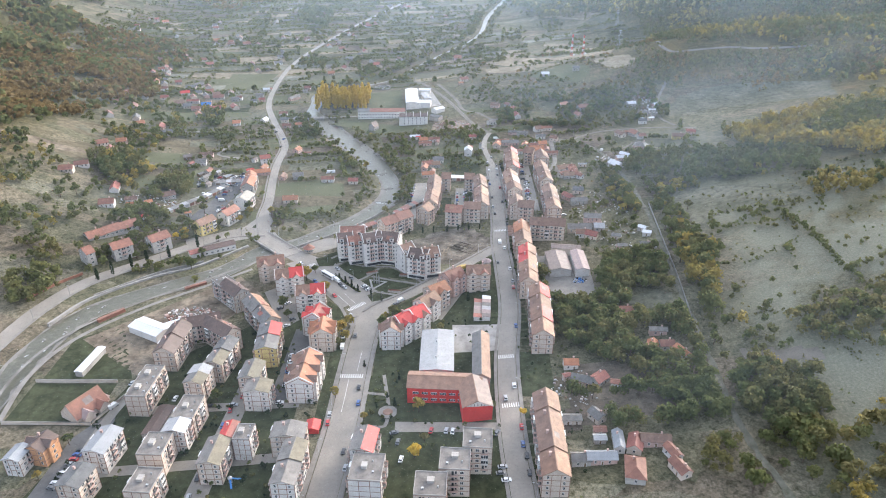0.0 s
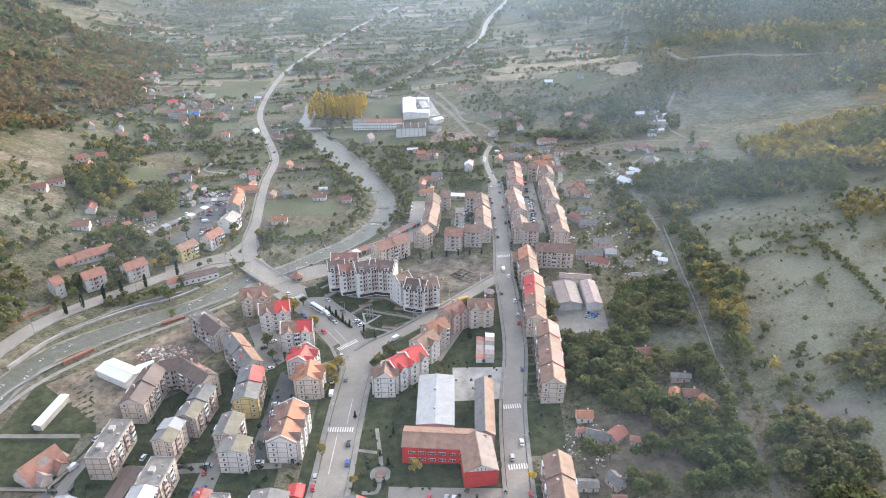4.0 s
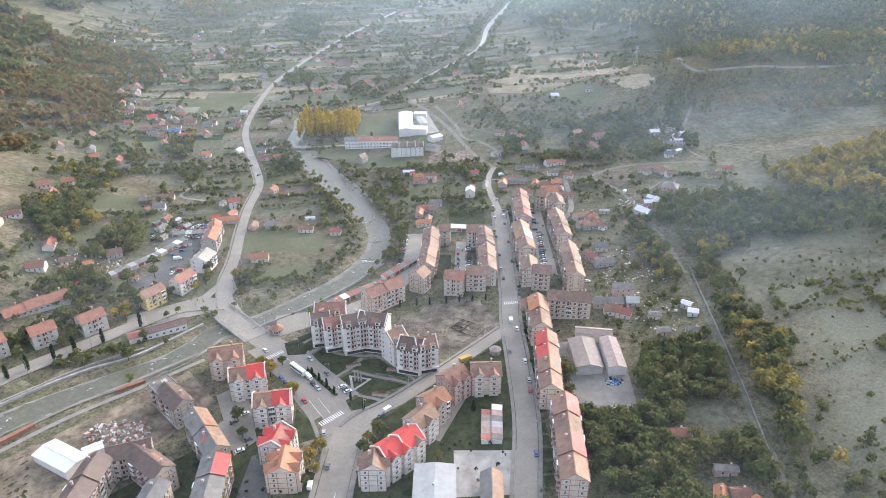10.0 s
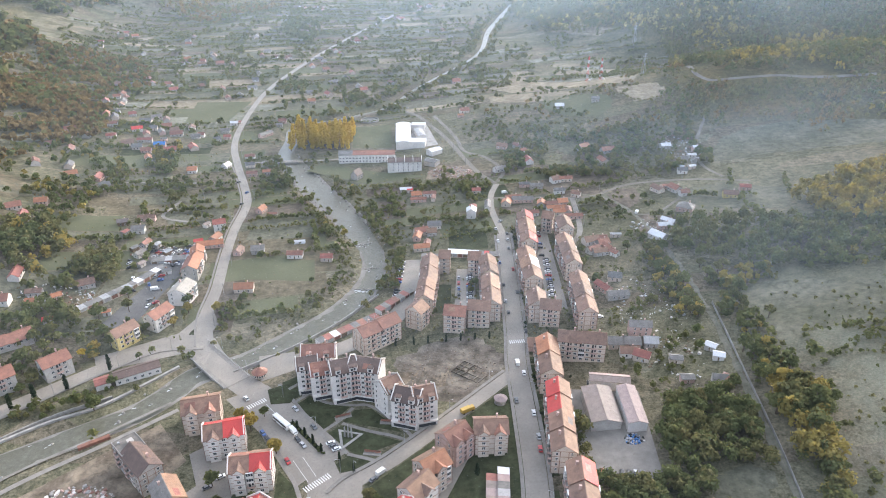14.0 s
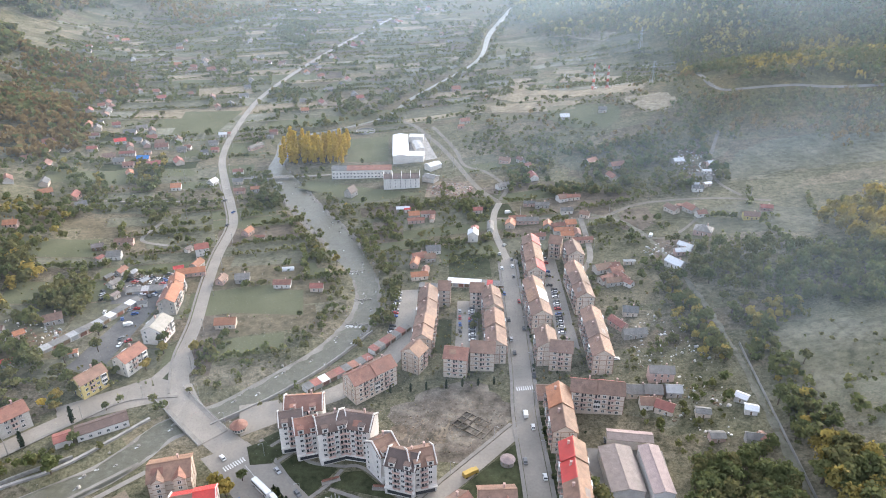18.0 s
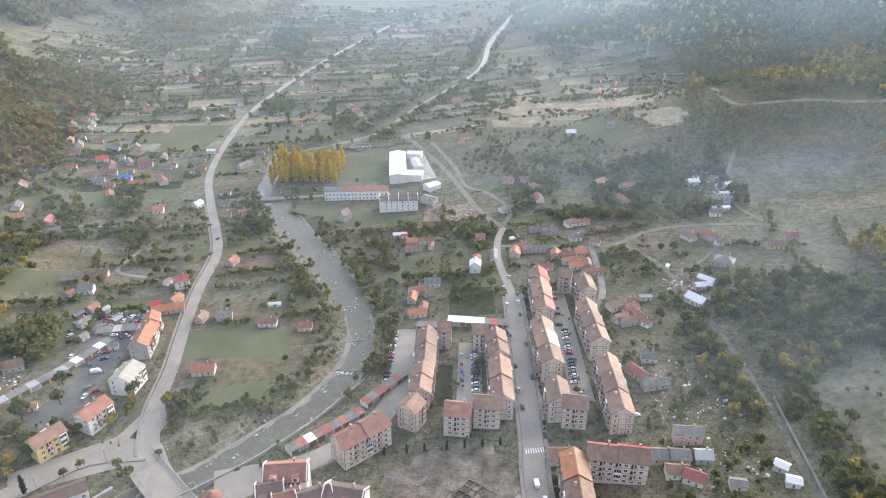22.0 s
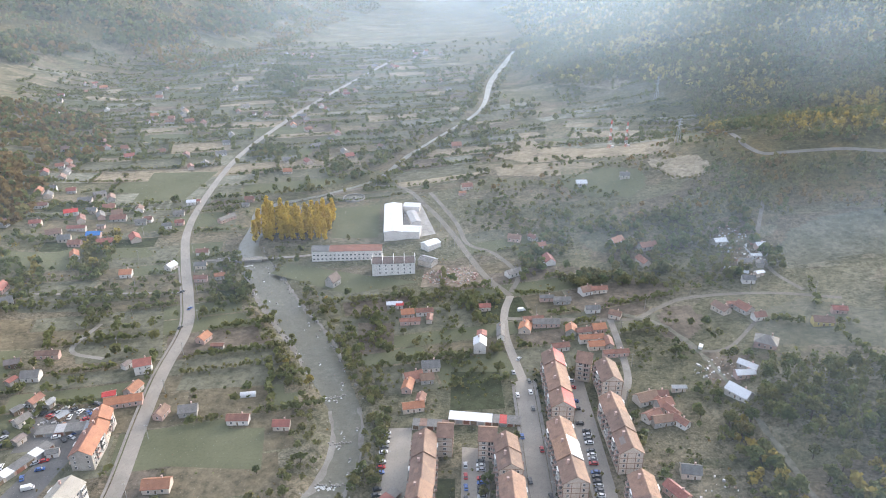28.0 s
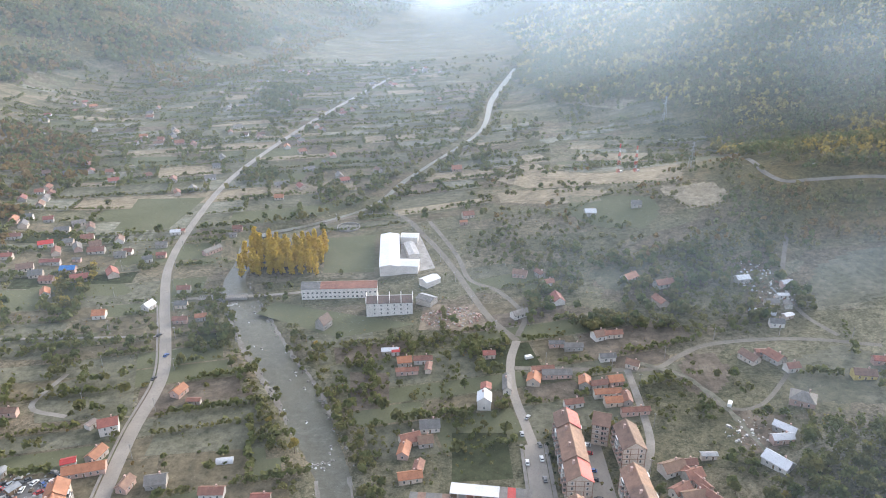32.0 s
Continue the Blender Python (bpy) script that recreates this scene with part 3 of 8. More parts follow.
def gable_roof(root, L, W, h, rise, mats, over=0.5, pieces=1, step=0.0, swap=False):
    """Pitched roof in lengths, each of its own colour; two slopes a length."""
    l = L / pieces
    slope = rise / (W / 2)
    for k in range(pieces):
        x0, x1 = -L / 2 + k * l, -L / 2 + (k + 1) * l
        if k == 0:
            x0 -= over
        if k == pieces - 1:
            x1 += over
        s, up = Shape(), (k % 2) * step
        # first tone on the west or near slope, second on the sunward one
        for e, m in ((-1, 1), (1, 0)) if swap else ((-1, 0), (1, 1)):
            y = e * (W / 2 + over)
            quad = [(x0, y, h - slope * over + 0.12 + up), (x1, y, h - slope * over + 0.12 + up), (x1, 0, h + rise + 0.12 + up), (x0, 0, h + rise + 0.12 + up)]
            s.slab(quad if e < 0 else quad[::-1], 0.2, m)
        s.box((x0 + x1) / 2, 0, h + rise + 0.05 + up, x1 - x0, 0.4, 0.16, 0)
        mm = mats[k % len(mats)]
        tiles = part("roof", s.mesh("roof", mm[0], mm[1]), root)
        dice = random.Random(int(x1 * 31 + L * 77 + h * 5 + k * 13))
        if l > 9 and rise > 3 and dice.random() < 0.4:
            e, a, b = (-1, 1)[dice.random() < 0.6], x0 + (x1 - x0) * dice.uniform(0.05, 0.5), dice.uniform(2.0, 5.0)
            v0 = dice.uniform(0.1, 0.5)
            at = lambda px, v: (px, e * (W / 2) * (1 - v), h + rise * v + 0.15 + up)
            quad = [at(a, v0), at(a + b, v0), at(a + b, v0 + 0.4), at(a, v0 + 0.4)]
            part("roof_patch", Shape().slab(quad if e < 0 else quad[::-1], 0.1).mesh("roof_patch", (TILE_RUST, TILE_DULL, TILE_TAN_SUNLIT, TILE_BROWN, TILE_FADED)[dice.randrange(5)]), tiles, "patch of newer roofing")
        if l > 9:
            c = Shape().box((x0 + x1) / 2 + l * 0.2, W * 0.18, h + rise * 0.4, 0.7, 0.9, rise * 0.6 + 0.9).box((x0 + x1) / 2 + l * 0.2, W * 0.18, h + rise + 0.9, 0.9, 1.1, 0.12)
            part("chimney", c.mesh("chimney", RENDER_PINK), tiles)


def bay(root, px, sign, W, floors, h, rise, roof, wall, w=4.6, deep=1.3):
    """A projecting bay with its own small gable, balconies and windows."""
    g = w * 0.42
    y0, y1 = sign * (W / 2 - 2.5), sign * (W / 2 + deep)
    s = Shape().box(px, (y0 + y1) / 2, -2.0, w, abs(y1 - y0), h + 2.4)
    a = [(px - w / 2, y1, h + 0.4), (px + w / 2, y1, h + 0.4), (px, y1, h + 0.4 + g)]
    s.poly(a, [(0, 1, 2) if sign < 0 else (2, 1, 0)])
    for f in range(1, floors + 1):
        s.box(px, y1, f * 2.85 + 0.2, w + 0.1, 0.12, 0.2, 1)
    part("bay", s.mesh("bay", wall, BROWN_BAND), root)
    r, ye = Shape(), sign * (W / 2 - min(W / 2, (g + 0.4) / rise * W / 2))
    for e in (-1, 1):
        q = [(px + e * (w / 2 + 0.35), y1 + sign * 0.4, h + 0.25), (px + e * (w / 2 + 0.35), ye, h + 0.25), (px, ye, h + 0.6 + g), (px, y1 + sign * 0.4, h + 0.6 + g)]
        r.slab(q if e * sign < 0 else q[::-1], 0.16)
    for e in (-1, 1):
        r.slab([(px + e * (w / 2 + 0.38), y1 + sign * 0.42, h + 0.38), (px + e * (w / 2 + 0.38), y1 + sign * 0.1, h + 0.38), (px, y1 + sign * 0.1, h + 0.75 + g), (px, y1 + sign * 0.42, h + 0.75 + g)], 0.3, 1)
    part("bay_roof", r.mesh("bay_roof", roof, BROWN_BAND), root)
    for f in range(floors):
        m = pose(px, y1, 1.35 + f * 2.85, 0, 0, 0 if sign < 0 else 180)
        part("window", WINDOW, root, at=m)


def block(x, y, turn, L, W=12.0, floors=4, mats=((TILE_BROWN, TILE_TAN_SUNLIT),), wall=None, label="", style=0, rise=3.5, pieces=None, trim=True, bays=0, fins=0, dormers=0):
    """turn: the ridge's direction in degrees."""
    turn = (turn + 45) % 180 - 45
    tone = (wall or RENDER_CREAM).name.replace("_", " ").replace("plaster", "plastered")
    tops = sorted({m.name.replace("_", " ").replace(" roof", "") for pair in mats for m in pair})
    label = label or "%s %s-storey apartment block under %s" % (tone, ("", "one", "two", "three", "four", "five", "six")[floors], " and ".join(tops[:2]))
    root = thing("apartment_block", x, y, turn, label, "apartment block", GROUPS)
    h = floors * 2.85 + 0.4
    walls(root, L, W, h, wall or RENDER_CREAM, rise, trim, floors=floors)
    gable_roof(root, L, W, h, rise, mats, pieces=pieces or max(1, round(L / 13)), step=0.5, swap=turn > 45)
    for side, nrm in ((0, -90), (1, 90)):
        if math.sin(radians(turn + nrm)) < 0.55:
            spots = [(k + 0.5 - bays / 2) * L / bays for k in range(bays)]
            facade(root, L, W, floors, side, turn, style=style + side, taken=spots, gap=2.7 if dormers else 3.1, busy=dormers > 0)
            for k, px in enumerate(spots):
                bay(root, px, (-1 if side == 0 else 1), W, floors, h, rise, mats[k % len(mats)][0], wall or RENDER_CREAM)
    for k in range(fins):
        px, s = -L / 2 + k * L / max(1, fins - 1), Shape()
        for e in (-1, 1):
            q = [(px - 0.22, e * (W / 2 + 0.45), h + 0.5), (px + 0.22, e * (W / 2 + 0.45), h + 0.5), (px + 0.22, 0, h + rise + 1.0), (px - 0.22, 0, h + rise + 1.0)]
            s.slab(q if e < 0 else q[::-1], 0.9)
        part("parapet", s.mesh("parapet", RENDER_WHITE), root, "raised white parapet across the roof")
    for side, sign in ((0, -1), (1, 1)):
        if dormers and math.sin(radians(turn + 90 * sign)) < 0.55:
            for k in range(dormers):
                px = (k + 0.5 - dormers / 2) * L / dormers
                y0 = sign * (W / 2 - 0.9)
                part("dormer", Shape().box(px, y0, h - 0.5, 2.6, 2.4, 2.7).box(px, y0, h + 2.2, 3.0, 2.8, 0.2, 1).box(px, sign * (W / 2 + 0.32), h + 0.3, 1.3, 0.08, 1.3, 2).mesh("dormer", RENDER_WHITE, mats[0][0], GLASS), root, "white dormer with a small window")
            part("shopfront", Shape().box(0, sign * (W / 2 + 0.5), -0.3, L - 0.4, 1.0, 3.0, 1).box(0, sign * (W / 2 + 1.0), 0.5, L * 0.8, 0.08, 1.7).box(0, sign * (W / 2 + 0.65), 2.7, L, 1.4, 0.5, 1).mesh("shopfront", GLASS, RENDER_WHITE), root, "white ground floor with shop windows under a cornice")
    for e in (-1, 1):
        if math.sin(radians(turn + (0 if e > 0 else 180))) < -0.4:
            for f in range(floors):
                for k in (-1, 1):
                    part("window", WINDOW_TALL, root, at=pose(e * L / 2, k * W * 0.3, 1.35 + f * 2.85, 0, 0, 90 * e))
    return root


# brown on the shaded slope, tan painted as the same tiles in sun
SHADE_LIT, BR, RO = (TILE_BROWN, TILE_TAN_SUNLIT), (TILE_BROWN, TILE_RED), (TILE_RED, TILE_TAN_SUNLIT)
block(46.6, 225.5, -92.4, 50.0, 11.0, mats=(SHADE_LIT, SHADE_LIT, SHADE_LIT, SHADE_LIT))
block(55.0, 322.0, -94.6, 49.7, 11.0, mats=(SHADE_LIT, BR, SHADE_LIT, BR))
block(55.2, 420.8, 87, 30.0, 10.6, mats=(SHADE_LIT, (TILE_ORANGE, TILE_TAN_SUNLIT), SHADE_LIT))
block(53.9, 376.1, 85, 45.6, 10.5, mats=(SHADE_LIT, SHADE_LIT, RO, RO))
block(62.0, 574.6, -92.3, 46.7, 11.0, mats=(BR, SHADE_LIT, SHADE_LIT))
block(57.3, 520.0, -88.9, 39.5, 11.0, mats=(SHADE_LIT, (TILE_TAN_SUNLIT, TILE_WHITE), SHADE_LIT))
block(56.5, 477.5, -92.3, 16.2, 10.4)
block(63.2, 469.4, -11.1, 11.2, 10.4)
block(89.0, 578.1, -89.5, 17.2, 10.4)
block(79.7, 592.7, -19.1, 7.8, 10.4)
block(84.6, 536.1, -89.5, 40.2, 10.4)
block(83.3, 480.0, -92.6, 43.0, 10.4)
block(74.2, 434.6, -10.3, 24.1, 10.4, mats=(BR, BR, (TILE_RED, TILE_RED), SHADE_LIT))
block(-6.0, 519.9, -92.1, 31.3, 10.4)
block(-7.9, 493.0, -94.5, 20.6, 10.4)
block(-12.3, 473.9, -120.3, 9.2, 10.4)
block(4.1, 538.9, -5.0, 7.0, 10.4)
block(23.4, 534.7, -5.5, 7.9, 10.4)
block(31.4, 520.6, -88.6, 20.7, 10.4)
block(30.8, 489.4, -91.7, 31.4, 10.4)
block(9.5, 469.2, -10.6, 12.1, 11.0, mats=((TILE_RUST, TILE_BROWN), SHADE_LIT))
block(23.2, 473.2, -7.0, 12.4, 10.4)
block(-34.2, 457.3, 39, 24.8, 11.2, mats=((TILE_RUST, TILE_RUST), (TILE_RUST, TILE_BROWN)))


TILE_BLUEBRIGHT = roofing("bright_blue_sheet_roof", (0.05, 0.2, 0.5), (0.04, 0.15, 0.4), 0.4)
FOOT = []


def flat_block(x, y, turn, L, W=12.0, floors=4, wall=None, style=0):
    """A slab block under a flat bitumen roof with a low parapet, vents and stair heads."""
    turn = (turn + 45) % 180 - 45
    root = thing("apartment_block", x, y, turn, "grey-white slab apartment block under a flat patched bitumen roof", "apartment block", GROUPS)
    h = floors * 2.85 + 0.6
    walls(root, L, W, h, wall or RENDER_CREAM, floors=floors)
    s = Shape().box(0, 0, h, L - 0.3, W - 0.3, 0.15)
    part("roof", s.mesh("roof", BITUMEN), root)
    p = Shape()
    for a, b, c, d in ((0, W / 2 - 0.12, L, 0.25), (0, -W / 2 + 0.12, L, 0.25), (L / 2 - 0.12, 0, 0.25, W - 0.5), (-L / 2 + 0.12, 0, 0.25, W - 0.5)):
        p.box(a, b, h + 0.002, c, d, 0.5)
    part("parapet", p.mesh("parapet", CONCRETE), root)
    for k in range(max(1, int(L / 11))):
        cx = (k + 0.5 - max(1, int(L / 11)) / 2) * 11
        part("roof_hatch", Shape().box(cx, 1, h + 0.15, 2.6, 2.2, 1.3).box(cx, 1, h + 1.45, 2.9, 2.5, 0.15).mesh("roof_hatch", RENDER_GREY), root)
        part("vent", Shape().tube(cx + 3, -2, h + 0.15, 0.35, h + 1.0, 0.3).box(cx - 3, -3, h + 0.15, 0.9, 0.9, 0.7).mesh("vent", METAL), root)
    for side, nrm in ((0, -90), (1, 90)):
        if math.sin(radians(turn + nrm)) < 0.55:
            facade(root, L, W, floors, side, turn, style=style + side)
    return root


HOUSE_WALLS = (RENDER_WHITE, RENDER_CREAM, RENDER_PINK, RENDER_GREY)
WORDS = {TILE_DULL: "dull brown sheet", TILE_FADED: "faded red", TILE_RUST: "rust-red tiled", TILE_ORANGE: "bright orange tiled", TILE_RED: "red sheet-metal", TILE_BROWN: "brown tiled", TILE_TAN_SUNLIT: "tan tiled", TILE_GREY: "grey", TILE_WHITE: "white sheet-metal", TILE_BLUE: "pale blue sheet-metal", TILE_BLUEBRIGHT: "bright blue sheet-metal", TILE_DARK: "dark brown sheet"}


def house(x, y, turn, L, W, roof, floors=1, wall=None, hip=False):
    """A small house or shed: plastered walls, a pitched or hipped roof, windows, a door and a chimney."""
    n = len(FOOT)
    FOOT.append((x, y, max(L, W) * 0.6))
    roof = TILE_FADED if roof is TILE_RED and n % 4 else roof
    small = L * W < 38
    L, W = L * 0.92 - 0.3, W * 0.92 - 0.3
    wall = wall or HOUSE_WALLS[n % 4]
    root = thing("shed" if small else "house", x, y, turn, ("small plastered shed with a " if small else "village house with a ") + WORDS[roof] + " roof beside gardens", "shed" if small else "house", "houses of the village")
    h = floors * 2.7 + (0.2 if small else 0.6)
    rise = W * (0.2 if small else 0.34)
    s = Shape().box(0, 0, -1.5, L, W, h + 1.5)
    r = Shape()
    o = 0.45
    if hip and L > W:
        a = L / 2 - W / 2
        e = [(-L / 2 - o, -W / 2 - o, h), (L / 2 + o, -W / 2 - o, h), (L / 2 + o, W / 2 + o, h), (-L / 2 - o, W / 2 + o, h)]
        t0, t1 = (-a, 0, h + rise), (a, 0, h + rise)
        r.poly(e + [t0, t1], [(0, 1, 5, 4), (1, 2, 5), (2, 3, 4, 5), (3, 0, 4), (3, 2, 1, 0)])
    else:
        s.poly([(-L / 2, -W / 2, h), (-L / 2, W / 2, h), (-L / 2, 0, h + rise), (L / 2, -W / 2, h), (L / 2, W / 2, h), (L / 2, 0, h + rise)], [(2, 1, 0), (3, 4, 5)])
        sl = rise / (W / 2)
        for e in (-1, 1):
            q = [(-L / 2 - o, e * (W / 2 + o), h - sl * o + 0.1), (L / 2 + o, e * (W / 2 + o), h - sl * o + 0.1), (L / 2 + o, 0, h + rise + 0.1), (-L / 2 - o, 0, h + rise + 0.1)]
            r.slab(q if e < 0 else q[::-1], 0.16)
        r.box(0, 0, h + rise + 0.03, L + 2 * o, 0.3, 0.14)
    part("wall", s.mesh("wall", wall), root)
    tiles = part("roof", r.mesh("roof", roof), root)
    if not small:
        part("chimney", Shape().box(L * 0.2, W * 0.12, h + rise * 0.4, 0.6, 0.7, rise * 0.6 + 0.8).box(L * 0.2, W * 0.12, h + rise + 0.8, 0.75, 0.85, 0.1).mesh("chimney", RENDER_PINK), tiles)
    for side, nrm in ((0, -90), (1, 90)):
        if math.sin(radians(turn + nrm)) < 0.5:
            k = max(1, int(L / 3.2))
            for f in range(floors):
                for j in range(k):
                    m = pose((j - (k - 1) / 2) * 3.0, (-1 if side == 0 else 1) * W / 2, 0.9 + f * 2.7, 0, 0, 0 if side == 0 else 180)
                    if f == 0 and j == k // 2:
                        part("door", DOOR, root, at=m @ pose(0, 0, -0.9))
                    else:
                        part("window", WINDOW_TALL, root, at=m)
    for e in (-1, 1):
        if math.sin(radians(turn + (0 if e > 0 else 180))) < -0.5 and not small:
            part("window", WINDOW_TALL, root, at=pose(e * L / 2, 0, 0.9, 0, 0, 90 * e))
    return root


DOOR = Shape().box(0, -0.03, 0, 1.05, 0.1, 2.1, 0).box(0, -0.07, 0.08, 0.85, 0.06, 1.95, 1).mesh("door", FRAME_WHITE, WOOD)

# left of the boulevard
# G2: plain grey slopes; OLV: one grey and one lighter olive-grey slope
G2, OLV = (TILE_GREY, TILE_GREY), (TILE_GREY, TILE_OLIVE)
block(-111.3, 392.7, 14, 16.6, 13.4, mats=(SHADE_LIT, (TILE_RUST, TILE_TAN_SUNLIT)), style=1, bays=2)
block(-96.0, 375.5, 14, 17.5, 12.0, mats=((TILE_BROWN, TILE_RED), (TILE_RED, TILE_RED)), wall=RENDER_WHITE, pieces=2, bays=2, fins=2)
block(-79.2, 355.5, 8, 17.4, 11.6, mats=((TILE_BROWN, TILE_RUST), (TILE_RED, TILE_TAN_SUNLIT)), style=1, wall=RENDER_WHITE, pieces=2, bays=2, fins=2)
block(-71.0, 328.6, 80, 12.6, 11.4, mats=((TILE_RED, TILE_FADED),), wall=RENDER_WHITE, bays=2, fins=2)
block(-65.4, 314.2, -88, 12.4, 11.6, mats=((TILE_ORANGE, TILE_ORANGE),), style=1, bays=2)
block(-68.7, 277.5, 88, 25.0, 12.8, mats=((TILE_BROWN, TILE_ORANGE), (TILE_BROWN, TILE_ORANGE), (TILE_BROWN, TILE_WHITE)), wall=RENDER_WHITE, bays=3, fins=2)
flat_block(-134.2, 365.7, -45, 11.4, 10.4, wall=RENDER_GREY)
block(-125.6, 357.0, -45, 18.0, 10.2, mats=((TILE_DARK, TILE_DARK),), wall=RENDER_GREY)
block(-103.6, 332.8, -54, 29.2, 10.6, mats=((TILE_GREY, TILE_TAN_SUNLIT), (TILE_GREY, TILE_TAN_SUNLIT)), wall=RENDER_GREY)
block(-143.6, 303.6, 87, 26.0, 11.4, mats=((TILE_DARK, TILE_DARK),))
block(-132.6, 322.0, 20, 17.0, 9.8, mats=((TILE_DARK, TILE_DARK),), trim=False)
block(-122.9, 315.8, -38, 25.0, 10.2, mats=((TILE_DARK, TILE_DARK),), style=1)
block(-93.3, 305.7, -85, 23.6, 11.4, rise=2, mats=(G2, (TILE_GREY, TILE_RED), OLV), wall=RENDER_YELLOW)
block(-114.5, 292.4, 82, 22.0, 9.2, rise=1.8, mats=(OLV, G2), style=1)
block(-120.5, 276.4, 82, 6.6, 9.8, rise=1.6, mats=((TILE_BLUE, TILE_BLUE),))
block(-120.8, 269.4, 82, 7.2, 9.4, rise=1.8, mats=(OLV,), style=1)
block(-95.0, 276.7, 88, 14.0, 9.8, rise=2, mats=((TILE_GREY, TILE_OLIVE), (TILE_GREY, TILE_RED)), style=1)
block(-88.9, 263.8, 88, 9.2, 12.4, rise=1.6, mats=(OLV,), wall=RENDER_WHITE)
flat_block(-144.5, 267.5, 88, 24.3, 9.8, style=1)
block(-147.5, 226.7, 83, 15.4, 9.8, rise=1.6, mats=((TILE_BLUE, TILE_BLUE),), wall=RENDER_WHITE)
block(-149.2, 206.0, 82, 12.0, 10.0, rise=1.4, mats=(G2,))
flat_block(-117.4, 248.4, 87, 16.1, 10.2, style=1)
block(-118.6, 236.0, 87, 8.0, 10.0, rise=1.2, mats=((TILE_BLUE, TILE_WHITE),), wall=RENDER_WHITE)
flat_block(-123.8, 224.3, 88, 13.7, 10.9)
flat_block(-120.6, 203.6, 86, 13.4, 10.9, style=1)
flat_block(-87.3, 231.6, 88, 10.0, 7.6, wall=RENDER_WHITE)
block(-94.3, 233.4, 88, 9.6, 6.0, rise=1.2, mats=((TILE_RED, TILE_FADED),), trim=False)
block(-97.2, 220.2, 88, 15.6, 9.6, rise=1.8, mats=(OLV,), style=1)
block(-182.4, 221.6, 84, 9.0, 7.4, floors=3, rise=1.4, mats=((TILE_BLUE, TILE_BLUE),), wall=RENDER_WHITE)
block(-175.6, 228.0, 80, 10.0, 9.2, floors=3, rise=2.6, mats=((TILE_DARK, TILE_DARK),), wall=RENDER_ORANGE, bays=1)
block(-67.8, 232.8, 88, 9.4, 14.4, rise=1.8, mats=((TILE_GREY, TILE_GREY),), style=1)
block(-63.7, 213.5, 87, 24.4, 10.0, rise=1.8, mats=(G2, (TILE_GREY, TILE_OLIVE)), wall=RENDER_WHITE)
# right of the boulevard
block(-33.7, 226.1, 83, 14.0, 10.0, rise=1.8, mats=((TILE_GREY, TILE_RED),), wall=RENDER_WHITE)
flat_block(-30.9, 209.6, 86, 15.4, 13.4, wall=RENDER_WHITE)
flat_block(15.1, 220.9, -4, 12.4, 11.8, floors=5, style=1)
flat_block(5.3, 209.4, -4, 12.6, 12.2, floors=5)
flat_block(-4.5, 196.6, -3, 12.8, 12.4, floors=5, style=1)
block(-27.6, 312.9, 89, 9.6, 10.6, mats=((TILE_BROWN, TILE_TAN_SUNLIT),), wall=RENDER_WHITE, bays=1)
block(-18.0, 323.6, 42, 20.6, 12.0, mats=((TILE_RED, TILE_RED), (TILE_RED, TILE_RED), SHADE_LIT), wall=RENDER_WHITE, style=1, bays=3, fins=3)
block(-8.6, 340.0, 50, 12.6, 11.0, mats=((TILE_BROWN, TILE_TAN_SUNLIT),), wall=RENDER_WHITE, bays=1)
block(-3.0, 352.6, 38, 12.0, 11.4, mats=((TILE_ORANGE, TILE_TAN_SUNLIT),), style=1, bays=1)
block(6.6, 368.8, 42, 12.4, 11.4, mats=((TILE_RUST, TILE_BROWN),), wall=RENDER_PINK, bays=2)
block(22.6, 372.8, 2, 14.4, 11.4, mats=((TILE_BROWN, TILE_BROWN), (TILE_RUST, TILE_RED)), style=1, bays=2)
# the crown of the square
block(-62.1, 430.8, 4.3, 17.5, 12, floors=5, rise=3.9, mats=((TILE_RUST, TILE_ORANGE),), wall=RENDER_WHITE, style=2, fins=2, dormers=2, trim=False)
block(-66.3, 420.2, 12.8, 10.9, 11, floors=5, rise=3.9, mats=((TILE_DARK, TILE_DARK),), wall=RENDER_WHITE, style=2, fins=2, dormers=2, trim=False)
block(-58.8, 415.6, 16.6, 10.9, 11, floors=5, rise=3.9, mats=((TILE_RUST, TILE_BROWN),), wall=RENDER_WHITE, style=3, fins=2, dormers=2, trim=False)
block(-47.4, 413.6, 18.9, 13.4, 12, floors=6, rise=3.9, mats=((TILE_DARK, TILE_DARK),), wall=RENDER_WHITE, style=2, fins=2, dormers=2, trim=False)
block(-35.9, 414.3, -12.7, 15.8, 12, floors=6, rise=3.9, mats=((TILE_DARK, TILE_DARK),), wall=RENDER_WHITE, style=3, fins=2, dormers=2, trim=False)
block(-23.9, 401.3, 37.4, 9.8, 12, floors=5, rise=3.9, mats=((TILE_BROWN, TILE_DARK),), wall=RENDER_WHITE, style=2, fins=2, dormers=2, trim=False)
block(-14.2, 393, -17.4, 13.2, 12, floors=5, rise=3.9, mats=((TILE_DARK, TILE_BROWN),), wall=RENDER_WHITE, style=3, fins=2, dormers=2, trim=False)
block(-7.6, 393.8, 15.4, 11.0, 12, floors=5, rise=3.9, mats=((TILE_BROWN, TILE_BROWN),), wall=RENDER_WHITE, style=2, fins=2, dormers=2, trim=False)
# buildings over the river
block(-165.1, 555.2, -76, 19.6, 8.8, floors=2, rise=3, mats=((TILE_ORANGE, TILE_ORANGE),), trim=False)
block(-162.2, 536.9, -85, 17.4, 9.8, floors=3, rise=3, mats=((TILE_RUST, TILE_ORANGE),), wall=RENDER_GREY, trim=False)
